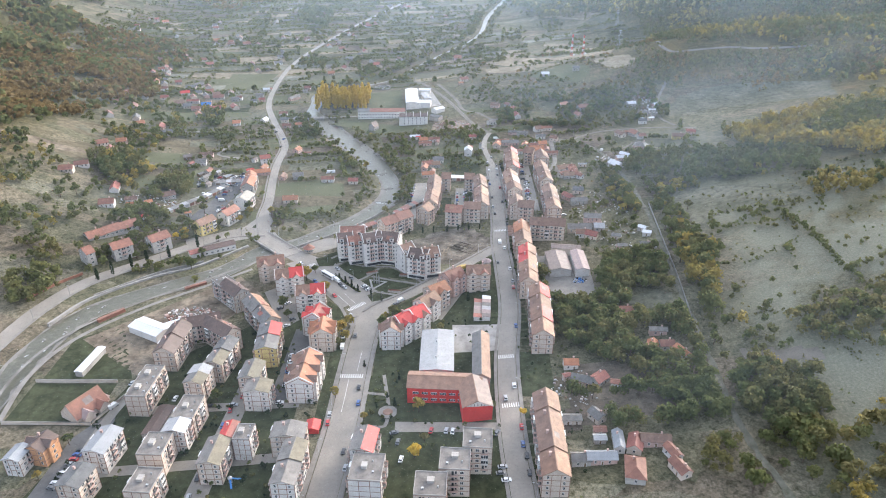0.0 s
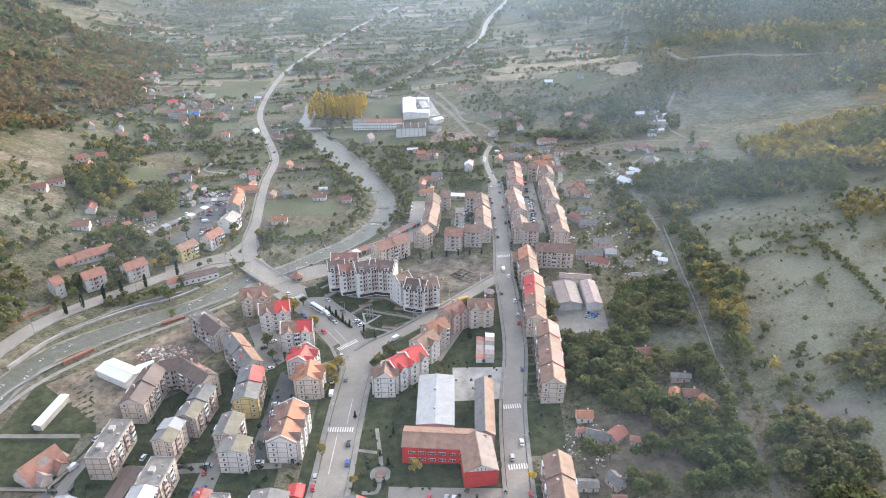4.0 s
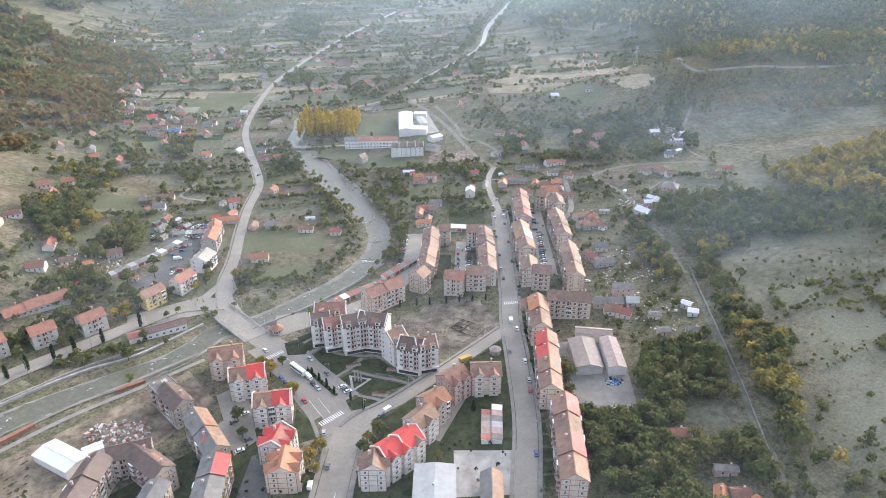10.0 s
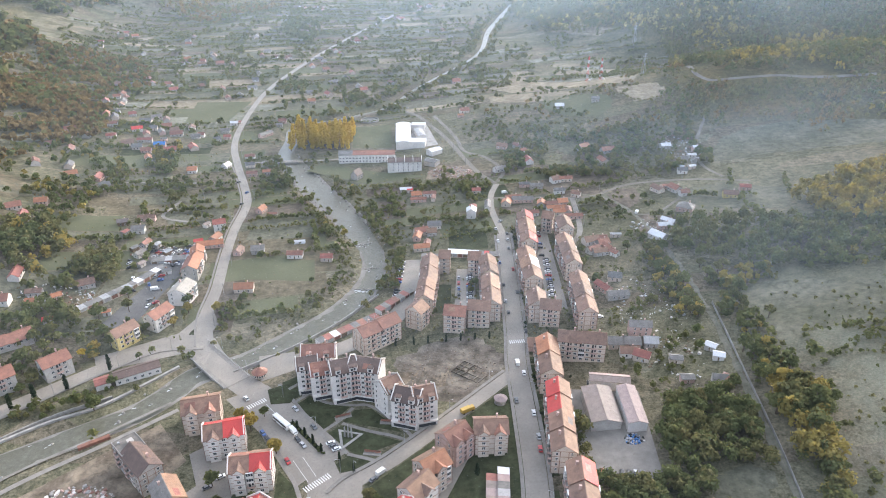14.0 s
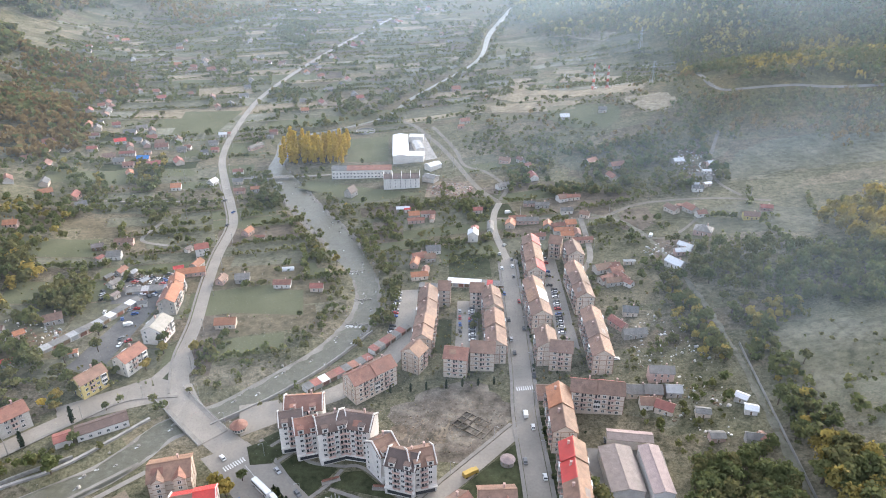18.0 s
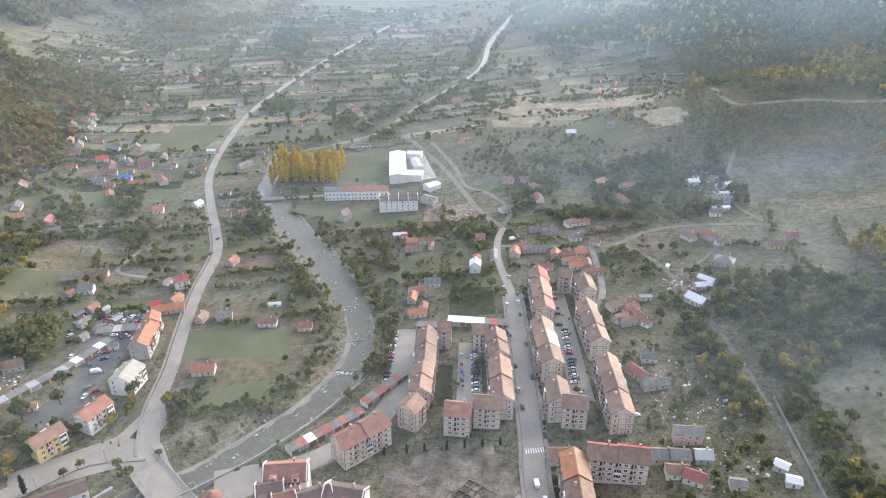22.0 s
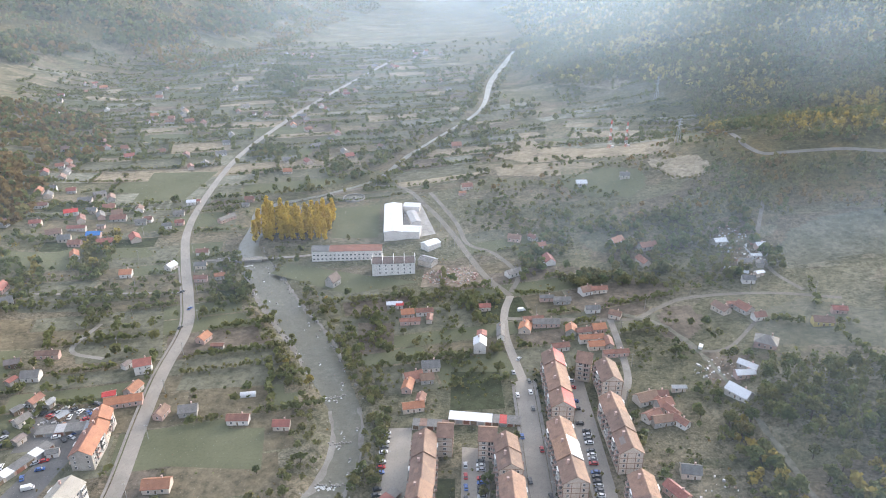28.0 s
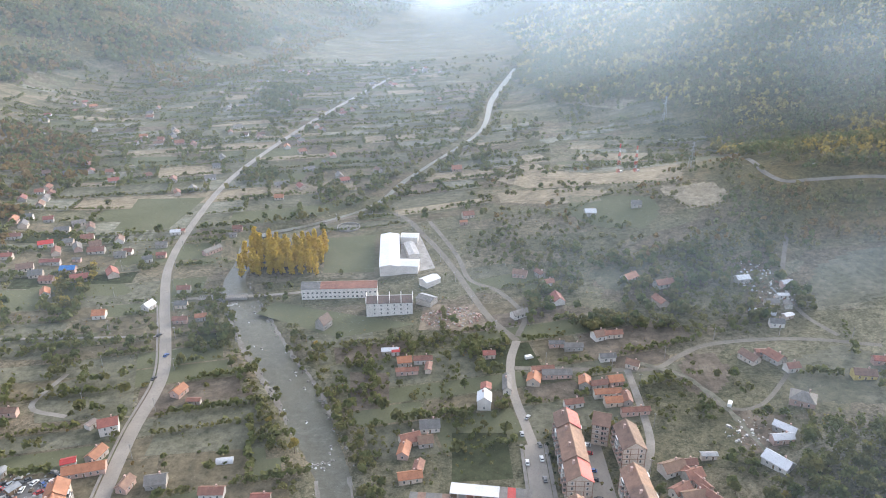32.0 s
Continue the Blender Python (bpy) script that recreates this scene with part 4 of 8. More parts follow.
block(-157.9, 504.8, 83, 14.5, 11.6, floors=3, rise=3, mats=((TILE_CREAM, TILE_CREAM),), wall=RENDER_WHITE, trim=False)
block(-162.2, 476.6, 66, 14.6, 9.4, floors=3, rise=3, mats=((TILE_RUST, TILE_RUST),), wall=RENDER_WHITE, trim=False)
block(-174.7, 457.8, 57, 14.2, 8.6, floors=3, rise=3, mats=((TILE_BROWN, TILE_BROWN),), wall=RENDER_YELLOW, trim=False)
block(-198.4, 428.9, 47.6, 13.6, 11, floors=3, rise=3, mats=((TILE_RUST, TILE_RUST),), wall=RENDER_GREY, trim=False)
block(-218.1, 414.2, 43.1, 12.7, 11, floors=3, rise=3, mats=((TILE_RUST, TILE_RUST),), wall=RENDER_GREY, trim=False)
block(-234.6, 401.6, 51.7, 5.5, 11, floors=3, rise=3, mats=((TILE_RUST, TILE_RUST),), wall=RENDER_GREY, trim=False)
block(-237.7, 444.8, 44.5, 35.2, 11, floors=1, rise=3, mats=((TILE_RUST, TILE_RUST), (TILE_RUST, TILE_ORANGE)), wall=RENDER_GREY, trim=False)
# houses, west bank
house(-258.1, 485.9, 12, 12, 9, TILE_RUST)
house(-241, 487.9, 5, 7, 6, TILE_ORANGE)
house(-232.2, 498.5, 40, 6, 6, TILE_ORANGE)
house(-245, 498.8, 10, 10, 5, TILE_BROWN)
house(-224.5, 473.2, 20, 6, 5, TILE_RED)
house(-165.2, 608.6, 20, 10, 8, TILE_RED, floors=2, wall=RENDER_WHITE)
house(-163.4, 578.1, 15, 20, 7, TILE_ORANGE)
house(-162.7, 588.7, 75, 10, 7, TILE_ORANGE)
house(-173.3, 583.3, 20, 7, 5, TILE_RED)
house(-221.4, 597.6, 10, 10, 8, TILE_GREY, wall=RENDER_WHITE)
house(-223.6, 619.4, 5, 14, 5, TILE_BROWN)
house(-222.2, 515.5, 30, 11, 8, TILE_BROWN)
house(-196.8, 485.3, 20, 5, 4, TILE_ORANGE)
house(-123.8, 517.3, 5, 13, 8, TILE_ORANGE)
house(-140.6, 568.4, 80, 9, 6, TILE_BROWN)
house(-127.5, 570.6, 10, 10, 8, TILE_GREY)
house(-100.1, 563.4, 0, 12, 6, TILE_RUST)
house(-77.3, 558.8, 0, 9, 6, TILE_RED)
house(-141.5, 641.4, 70, 9, 7, TILE_ORANGE)
house(-130.6, 632.8, 0, 8, 4, TILE_RUST)
house(-181.4, 768.7, 5, 10, 6, TILE_RUST)
house(-175.2, 744.7, 5, 9, 6, TILE_GREY)
house(-168.5, 722.7, 5, 10, 5, TILE_RUST)
house(-156.1, 726.7, 15, 8, 5, TILE_ORANGE)
house(-224.3, 729.4, 10, 9, 8, TILE_ORANGE)
house(-196.9, 742.7, 70, 9, 7, TILE_WHITE, wall=RENDER_WHITE)
house(-278.5, 798.6, 5, 12, 7, TILE_BLUEBRIGHT)
house(-297.4, 809.5, 5, 16, 5, TILE_RED)
house(-318.2, 843.4, 25, 12, 7, TILE_RED)
house(-304.1, 851.3, 10, 9, 7, TILE_GREY)
house(-281.6, 818.4, 0, 7, 4, TILE_GREY)
house(-253.3, 831.1, 10, 10, 6, TILE_GREY)
house(-249.2, 837.4, 0, 7, 6, TILE_RUST)
house(-228.5, 822.8, 20, 8, 6, TILE_GREY, wall=RENDER_WHITE)
house(-220.4, 831.1, 5, 8, 5, TILE_RED)
house(-228.4, 852.9, 10, 10, 6, TILE_GREY)
house(-226.8, 881.8, 10, 9, 5, TILE_WHITE)
house(-223.3, 886, 10, 7, 5, TILE_RED)
house(-175, 890.3, 5, 9, 6, TILE_RUST)
house(-175.3, 876.5, 5, 7, 5, TILE_GREY)
house(-349.7, 851.9, 10, 16, 6, TILE_RUST)
house(-331.3, 811.4, 10, 10, 6, TILE_RED)
house(-182.7, 840.9, 55, 18, 6, TILE_GREY)
house(-347, 903.2, 20, 9, 7, TILE_RED)
house(-366.3, 906.8, 10, 8, 6, TILE_GREY)
# houses, east bank
house(-12.9, 597, 20, 11, 8, TILE_RUST)
house(-15.4, 588.7, 80, 10, 6, TILE_ORANGE)
house(-5.4, 595.2, 10, 8, 7, TILE_TAN_SUNLIT)
house(-3.3, 607.1, 5, 11, 8, TILE_GREY)
house(-12.1, 570.4, 10, 12, 6, TILE_ORANGE)
house(-8.3, 576.3, 80, 8, 5, TILE_RUST)
house(-18.6, 668.6, 10, 9, 7, TILE_ORANGE)
house(-7.6, 669.5, 5, 12, 5, TILE_RUST)
house(-4.2, 661.3, 85, 9, 4, TILE_RUST)
house(-16.5, 658.1, 5, 14, 4, TILE_RUST)
house(-27.6, 680.7, 5, 11, 4, TILE_WHITE)
house(-24.2, 680.5, 5, 5, 5, TILE_RED)
house(31.5, 671.8, 5, 8, 5, TILE_RED)
house(25.5, 624.2, 85, 9, 8, TILE_WHITE, floors=2, wall=RENDER_WHITE)
house(27.5, 638.7, 85, 6, 6, TILE_RED)
house(39.1, 640.4, 85, 16, 5, TILE_GREY)
house(54.4, 643.5, 75, 9, 8, TILE_ORANGE)
house(67.6, 648, 0, 18, 6, TILE_GREY)
house(81.4, 638.2, 80, 9, 7, TILE_ORANGE)
house(71.8, 620.2, 10, 11, 5, TILE_RUST)
house(60.4, 652.7, 5, 14, 5, TILE_RUST)
house(97.8, 638.7, 10, 9, 7, TILE_ORANGE)
house(88.5, 635.8, 10, 10, 5, TILE_RUST)
house(91.2, 627.5, 5, 16, 5, TILE_ORANGE)
house(92.3, 619.7, 5, 10, 6, TILE_ORANGE)
house(101.4, 610.3, 5, 16, 4, TILE_RUST)
house(100, 621.4, 85, 10, 5, TILE_RUST)
house(106, 566.8, 20, 12, 8, TILE_TAN_SUNLIT)
house(112.9, 568.7, 5, 10, 5, TILE_RUST)
house(113.9, 557.4, -65, 16, 5, TILE_RUST)
house(109.5, 548.4, 10, 13, 6, TILE_TAN_SUNLIT)
house(104.9, 552.4, 30, 10, 6, TILE_RUST)
house(176.5, 651.7, -65, 12, 7, TILE_BROWN)
house(185.8, 656.3, 0, 9, 4, TILE_RUST)
house(189.6, 649.4, -65, 11, 8, TILE_RUST)
house(193.6, 638.4, 10, 8, 6, TILE_RUST)
house(185.2, 609.4, -30, 13, 11, TILE_GREY, wall=RENDER_PINK, hip=True)
house(161.1, 580.4, 5, 11, 5, TILE_WHITE)
house(165.7, 587.2, -45, 11, 5, TILE_WHITE)
house(152, 564.6, -55, 13, 8, TILE_WHITE)
house(224.2, 624.9, -10, 12, 7, TILE_BROWN, wall=RENDER_YELLOW)
house(239.4, 635.7, -10, 9, 5, TILE_RED)
house(208.2, 740.3, 10, 10, 6, TILE_WHITE)
house(207.2, 685.8, -10, 9, 6, TILE_GREY)
house(214.4, 709.4, 0, 9, 6, TILE_GREY)
house(233, 729.4, 10, 8, 5, TILE_WHITE)
house(223.4, 706, 80, 7, 5, TILE_GREY)
house(224.8, 716.6, 0, 8, 4, TILE_WHITE)
house(217.3, 692.9, 20, 7, 4, TILE_WHITE)
house(61.7, 774.4, -20, 11, 7, TILE_BROWN)
house(75.8, 772.2, -60, 9, 5, TILE_RUST)
house(79.8, 758, 20, 8, 6, TILE_RUST)
house(29.4, 895.5, 15, 11, 8, TILE_RUST)
house(24.7, 879.6, 15, 7, 5, TILE_ORANGE)
house(129.7, 860, 0, 10, 7, TILE_WHITE)
house(99.9, 686.7, 20, 9, 8, TILE_BROWN)
house(108.6, 687.1, 5, 12, 5, TILE_RUST)
house(72.8, 679.6, 0, 10, 4, TILE_GREY)
house(82.2, 675.3, 0, 12, 5, TILE_GREY)
house(99.3, 662, 5, 10, 5, TILE_GREY)
house(111.6, 653.3, -30, 8, 6, TILE_BROWN)
house(24.6, 1065.3, 5, 12, 10, TILE_RUST)
house(167.6, 859.6, -10, 9, 7, TILE_GREY)
# yards along the street
house(65.9, 284.7, 0, 8, 6, TILE_ORANGE)
house(62.3, 274.9, 20, 4, 3, TILE_RED)
house(69.1, 270.9, -20, 11, 6, TILE_GREY)
house(77.3, 270.6, 40, 9, 7, TILE_RED)
house(85.1, 266.4, -15, 6, 4, TILE_RUST)
house(71.3, 244.6, -60, 8, 6, TILE_GREY)
house(70.6, 235.3, 0, 6, 4, TILE_RUST)
house(69.6, 230.1, 0, 6, 4, TILE_BLUE)
house(77.1, 227.5, 85, 12, 5, TILE_BLUE)
house(83.8, 225.1, 70, 10, 7, TILE_RED)
house(92.7, 226.7, -5, 14, 6, TILE_BROWN)
house(80.2, 210.7, 78, 14, 9, TILE_RUST, hip=True)
house(97.9, 218.4, -70, 9, 5, TILE_RUST)
house(98.3, 209.7, -70, 10, 6, TILE_RUST)
house(68, 219, 0, 14, 6, TILE_BLUE)
house(59.2, 218.8, 0, 9, 6, TILE_GREY)
house(57.8, 244.1, 0, 6, 5, TILE_GREY)
house(61.6, 243.7, 0, 5, 5, TILE_GREY)
house(109, 291.8, 70, 9, 6, TILE_ORANGE)
house(116.1, 291.7, 0, 8, 6, TILE_RUST)
house(121.7, 284, -70, 10, 5, TILE_ORANGE)
house(103, 327.6, 0, 10, 6, TILE_RUST)
house(115.4, 304.7, -5, 10, 4, TILE_GREY)
house(113.2, 561.1, 20, 9, 7, TILE_RUST)
house(116.2, 547.3, -55, 12, 5, TILE_RUST)
house(110, 512.5, -10, 9, 7, TILE_GREY)
house(100.4, 500.8, -60, 12, 6, TILE_RED)
house(106.6, 489.8, 5, 14, 6, TILE_GREY)
house(109, 450.6, -5, 13, 7, TILE_GREY, floors=2, wall=RENDER_PINK)
house(95.4, 440.9, -5, 12, 8, TILE_GREY)
house(102.3, 439.8, -5, 9, 8, TILE_GREY)
house(111.5, 438.4, -5, 8, 7, TILE_BLUE)
house(98.6, 431.5, -5, 10, 7, TILE_BROWN)
house(104.3, 427.2, -30, 9, 7, TILE_RED)
house(54.3, 445.8, 0, 14, 9, TILE_BROWN)
house(139, 427.7, -40, 6, 5, TILE_WHITE)
house(139.7, 419, -20, 6, 5, TILE_WHITE)
house(119.5, 421.4, -10, 7, 5, TILE_GREY)
house(119.8, 405.1, 0, 7, 5, TILE_GREY)
house(133.7, 400.8, -10, 8, 5, TILE_GREY)
house(137.3, 399.5, -60, 7, 5, TILE_RUST)
house(124.8, 573.3, 0, 8, 3, TILE_BLUE)

# sheds and market stalls of the workshop yard
for k, (x, y) in enumerate(((-200, 546), (-206, 560), (-189, 565), (-208, 576), (-180, 538), (-237, 608), (-229, 592), (-176, 612), (-213, 568), (-200, 575))):
    big = k in (1, 3, 5)
    house(x, y, (70, 66, 60, 75, 15, 20)[k % 6], 8.5 if big else 6.0, 5.5 if big else 4.4, (TILE_DULL, TILE_GREY, TILE_BLUE, TILE_RUST, TILE_GREY, TILE_DULL, TILE_FADED)[k % 7], wall=(RENDER_GREY, RENDER_WHITE, WOOD)[k % 3])


# ---- the scattered village up the valley ----
def cottage(x, y, turn, L, W, roof, wall):
    FOOT.append((x, y, L * 0.6))
    h, rise, o = 2.9, W * 0.36, 0.4
    s = Shape().box(0, 0, -1.5, L, W, h + 1.5).poly([(-L / 2, -W / 2, h), (-L / 2, W / 2, h), (-L / 2, 0, h + rise), (L / 2, -W / 2, h), (L / 2, W / 2, h), (L / 2, 0, h + rise)], [(2, 1, 0), (3, 4, 5)])
    for k in (-0.28, 0.05, 0.32):
        s.box(k * L, -W / 2 - 0.02, 0.9, 0.9, 0.08, 1.3, 1)
    root = thing("cottage", x, y, turn, "small village cottage with a " + WORDS[roof] + " roof among gardens", "house", "houses of the village", mesh=s.mesh("cottage", wall, GLASS))
    r = Shape()
    for e in (-1, 1):
        q = [(-L / 2 - o, e * (W / 2 + o), h - 0.2), (L / 2 + o, e * (W / 2 + o), h - 0.2), (L / 2 + o, 0, h + rise + 0.1), (-L / 2 - o, 0, h + rise + 0.1)]
        r.slab(q if e < 0 else q[::-1], 0.16)
    r.box(L * 0.2, W * 0.1, h + rise * 0.5, 0.6, 0.6, rise * 0.5 + 0.9)
    part("roof", r.mesh("roof", roof), root)


rng = np.random.default_rng(31)
ROOFS = (TILE_RUST, TILE_FADED, TILE_GREY, TILE_ORANGE, TILE_BROWN, TILE_GREY, TILE_RUST)
SPOTS = (((-400, -240, 700, 1010), 52), ((-430, -230, 1000, 1330), 44), ((-225, -60, 1000, 1330), 22), ((-350, 40, 1350, 1900), 40), ((-620, -420, 1250, 1600), 16), ((60, 190, 700, 870), 7), ((-340, -250, 480, 700), 12))
for (x0, x1, y0, y1), n in SPOTS:
    px, py = rng.uniform(x0, x1), rng.uniform(y0, y1)
    for k in range(n):
        if k % 3 == 0:
            px, py = rng.uniform(x0, x1), rng.uniform(y0, y1)
        x, y = px + rng.normal() * 14, py + rng.normal() * 14
        if dist_to(RIVER_LINE, x, y) < 22 or dist_to(smooth_line(ROAD_NORTH, 20.0), x, y) < 11 or any(math.hypot(x - a, y - b) < c + 8 for a, b, c in FOOT) or (-300 < x < -230 and 885 < y < 985):
            continue
        cottage(x, y, 20 + 90 * (k % 2) + rng.normal() * 8, rng.uniform(8, 13), rng.uniform(6, 8), ROOFS[int(rng.integers(7))], HOUSE_WALLS[int(rng.integers(4))])


# ---- halls, schools and landmarks ----
def hall(name, x, y, turn, L, W, h, roofs, wall, label, category, rise=1.6, cols=0, floors=1, roof_parts=1, group=""):
    turn = (turn + 45) % 180 - 45
    FOOT.append((x, y, max(L, W) * 0.55))
    root = thing(name, x, y, turn, label, category, group)
    walls(root, L, W, h, wall, rise, trim=False)
    gable_roof(root, L, W, h, rise, roofs, over=0.35, pieces=roof_parts, swap=turn > 45)
    for c in [o for o in root.children_recursive if o.name.startswith("chimney")]:
        bpy.data.objects.remove(c)
    if cols:
        for side, nrm in ((0, -90), (1, 90)):
            if math.sin(radians(turn + nrm)) < 0.55:
                for f in range(floors):
                    for k in range(cols):
                        part("window", WINDOW, root, at=pose((k + 0.5 - cols / 2) * L / cols, (-1 if side == 0 else 1) * W / 2, 1.0 + f * 3.1, 0, 0, 0 if side == 0 else 180))
    return root


WW = ((TILE_WHITE, TILE_WHITE),)
gym = hall("sports_hall", -2.4, 297, -91, 36, 17, 7.0, ((TILE_BLUE, TILE_BLUE),), RENDER_GREY, "sports hall with a smooth pale blue-white metal roof", "sports hall", 0.9)
for k in (-8, 6):
    part("roof_vent", Shape().tube(k, 0.5, 7.7, 0.45, 8.7, 0.45, 12).tube(k, 0.5, 8.7, 0.65, 8.95, 0.3, 12).mesh("roof_vent", METAL), gym)
wing = hall("school", 1.5, 268.5, -4, 36, 13, 8.6, ((TILE_BROWN, TILE_BROWN),), RENDER_RED, "bright red school wing with white window bands and brown roof", "school", 2.6)
for k in range(6):
    for f in range(2):
        part("window", WINDOW, wing, at=pose(-14.5 + k * 4.4, -6.5, 1.3 + f * 3.6))
        part("window", WINDOW, wing, at=pose(-13.0 + k * 4.4, -6.5, 1.3 + f * 3.6))
head = hall("school_gable", 15.7, 258, 95, 20, 14, 8.6, ((TILE_BROWN, TILE_DULL),), RENDER_RED, "red gabled school front with a white striped pediment", "school", 3.4)
part("pediment", Shape().poly([(-10.06, -5.6, 8.9), (-10.06, 5.6, 8.9), (-10.06, 0, 11.7), (-10.2, -5.6, 8.9), (-10.2, 5.6, 8.9), (-10.2, 0, 11.7)], [(5, 4, 3), (0, 1, 4, 3), (1, 2, 5, 4), (2, 0, 3, 5)]).mesh("pediment", RENDER_WHITE), head, "white pediment")
for k in (-3.2, -1.6, 0, 1.6, 3.2):
    part("slit", Shape().box(-10.25, k, 9.2, 0.1, 0.35, 1.5 - abs(k) * 0.3).mesh("slit", GLASS), head)
hall("school_annexe", 20.2, 289, -92.5, 38, 8.6, 8.0, ((TILE_GREY, TILE_TAN_SUNLIT),), RENDER_PINK, "long school annexe with one grey and one tan roof slope", "school", 2.6, cols=9, floors=2)
hall("warehouse", 75.1, 389.5, -90, 25, 13.4, 5.0, ((TILE_DULL, TILE_DULL),), RENDER_GREY, "low warehouse with a dull pinkish sheet roof in a works yard", "warehouse", 1.6)
hall("warehouse", 88.6, 387.3, -91, 26, 8.4, 5.2, ((TILE_PALE, TILE_PALE),), RENDER_WHITE, "low warehouse with a pale cream roof in a works yard", "warehouse", 1.2)
hall("warehouse", 83, 407.5, -8, 19, 6.4, 5.4, ((TILE_DULL, TILE_PALE),), RENDER_CREAM, "narrow warehouse across the head of a works yard", "warehouse", 1.2)
hall("factory_hall", -36, 823, -87, 66, 15, 7.0, WW, RENDER_WHITE, "long white factory hall with a bright white roof", "factory", 1.4, cols=10)
hall("factory_hall", -21, 853, -7, 14, 10, 5.4, WW, RENDER_WHITE, "small white factory annexe", "factory", 1.0)
hall("factory_hall", -20, 798, -6, 15, 13, 6.2, WW, RENDER_WHITE, "white factory annexe with a plain gable", "factory", 1.2)
hall("factory_shed", -19, 828, -78, 26, 8, 4.4, ((TILE_BLUE, TILE_BLUE),), RENDER_WHITE, "pale open factory shed", "factory", 0.8)
sl = hall("boarding_school", -68, 762, 2.3, 53, 12, 8.0, ((TILE_GREY, TILE_GREY), (TILE_RUST, TILE_RUST), (TILE_RUST, TILE_RUST), (TILE_RUST, TILE_RUST)), RENDER_WHITE, "long white two-storey school with half its orange roof stripped", "school", 2.4, cols=17, floors=2, roof_parts=4)
ss = hall("boarding_school", -31, 735, 3, 31, 12, 9.4, ((TILE_DARK, TILE_GREY),), RENDER_WHITE, "white three-storey school block with a ribbed grey roof", "school", 2.2, cols=0, floors=3)
for k in range(6):
    for f in range(3):
        part("window", WINDOW_TALL, ss, at=pose(-10 + k * 4.4, -6, 1.2 + f * 2.9))
for k in range(5):
    part("fire_wall", Shape().box(-15.6 + k * 7.8, 0, 9.0, 0.4, 12.6, 2.9).mesh("fire_wall", RENDER_WHITE), ss)
hall("barn", -4, 773, 40, 13, 9, 4.4, WW, RENDER_WHITE, "white-roofed barn beside the works road", "barn", 1.4)
hall("barn", -6, 744, -33, 12, 9, 4.4, ((TILE_GREY, TILE_BLUE),), RENDER_GREY, "grey sheet-metal barn beside the works road", "barn", 1.4)
hall("timbered_house", -73, 716, 60, 9, 7, 4.6, ((TILE_DARK, TILE_DARK),), RENDER_GREY, "dark-roofed unfinished house alone on the lawn", "house", 4.2, cols=2)
hall("event_tent", -165.8, 325.6, -28, 22, 11, 4.6, WW, RENDER_WHITE, "large white event tent on bare ground", "tent", 1.2)
hall("tent_annexe", -155, 332, 35, 8, 5, 3.0, WW, RENDER_WHITE, "small white annexe beside the tent", "tent", 0.6)
hall("chapel_house", -172, 259, 62, 17, 12, 3.6, ((TILE_TAN_SUNLIT, TILE_RUST),), RENDER_CREAM, "church hall with a tall cream gable in a walled lawn", "church hall", 6.0)
hall("stand", -186.2, 296, 84, 22, 4, 3.4, WW, CONCRETE, "small grandstand with a white roof beside the sports ground", "grandstand", 0.3)
chapel = [o for o in scene.objects if o.name == "chapel_house"][0]
for px, mat in ((-3.5, TILE_PALE), (4.5, TILE_RUST)):
    part("wing", Shape().box(px, -5.5, -1.0, 5.5, 6.0, 4.4).poly([(px - 2.75, -8.5, 3.4), (px + 2.75, -8.5, 3.4), (px, -8.5, 6.0)], [(0, 1, 2)]).mesh("wing", RENDER_CREAM), chapel)
    r = Shape()
    for e in (-1, 1):
        q = [(px + e * 3.2, -9.0, 3.1), (px + e * 3.2, -1.5, 3.1), (px, -1.5, 6.2), (px, -9.0, 6.2)]
        r.slab(q if e < 0 else q[::-1], 0.16)
    part("wing_roof", r.mesh("wing_roof", mat), chapel)
part("porch", Shape().box(9.6, 0, -0.5, 2.4, 7.0, 3.2).box(9.7, 0, 2.7, 2.9, 7.6, 0.2).mesh("porch", RENDER_PINK), chapel)
hall("bus_station", -157, 429, 31, 22, 8, 4.0, ((TILE_DARK, TILE_DARK),), RENDER_WHITE, "low bus station with a brown roof and white front", "bus station", 1.6, cols=6)
hall("bus_kiosk", -171, 420, 31, 7, 7, 3.4, ((TILE_FADED, TILE_FADED),), RENDER_WHITE, "red-roofed kiosk beside the bus station", "kiosk", 1.0)


def round_kiosk(x, y):
    root = thing("round_kiosk", x, y, 0, "round kiosk with a conical rust-red tiled roof and glass front", "kiosk")
    part("wall", Shape().tube(0, 0, -1, 3.1, 3.0, 3.1, 16).mesh("wall", RENDER_CREAM), root)
    part("roof", Shape().tube(0, 0, 2.8, 4.2, 5.6, 0.15, 16).mesh("roof", TILE_RUST), root)
    for k in range(10):
        a = 2 * math.pi * k / 16 + math.pi + 0.2
        part("window", WINDOW_TALL, root, at=pose(3.15 * math.cos(a), 3.15 * math.sin(a), 0.7, 0, 0, math.degrees(a) + 90))


round_kiosk(-93.5, 429)


def monument(x, y):
    root = thing("monument", x, y, -14, "war monument of tall pale pillars on a triangular plinth", "monument")
    part("plinth", Shape().prism([(0, -8), (6.2, 4.6), (-6.2, 4.6)], -0.4, 0.5).mesh("plinth", CONCRETE), root, "pale triangular plinth")
    part("lawn_bed", Shape().prism([(0, -5.2), (4.3, 3.4), (-4.3, 3.4)], 0.5, 0.56).mesh("lawn_bed", GRASS), root)
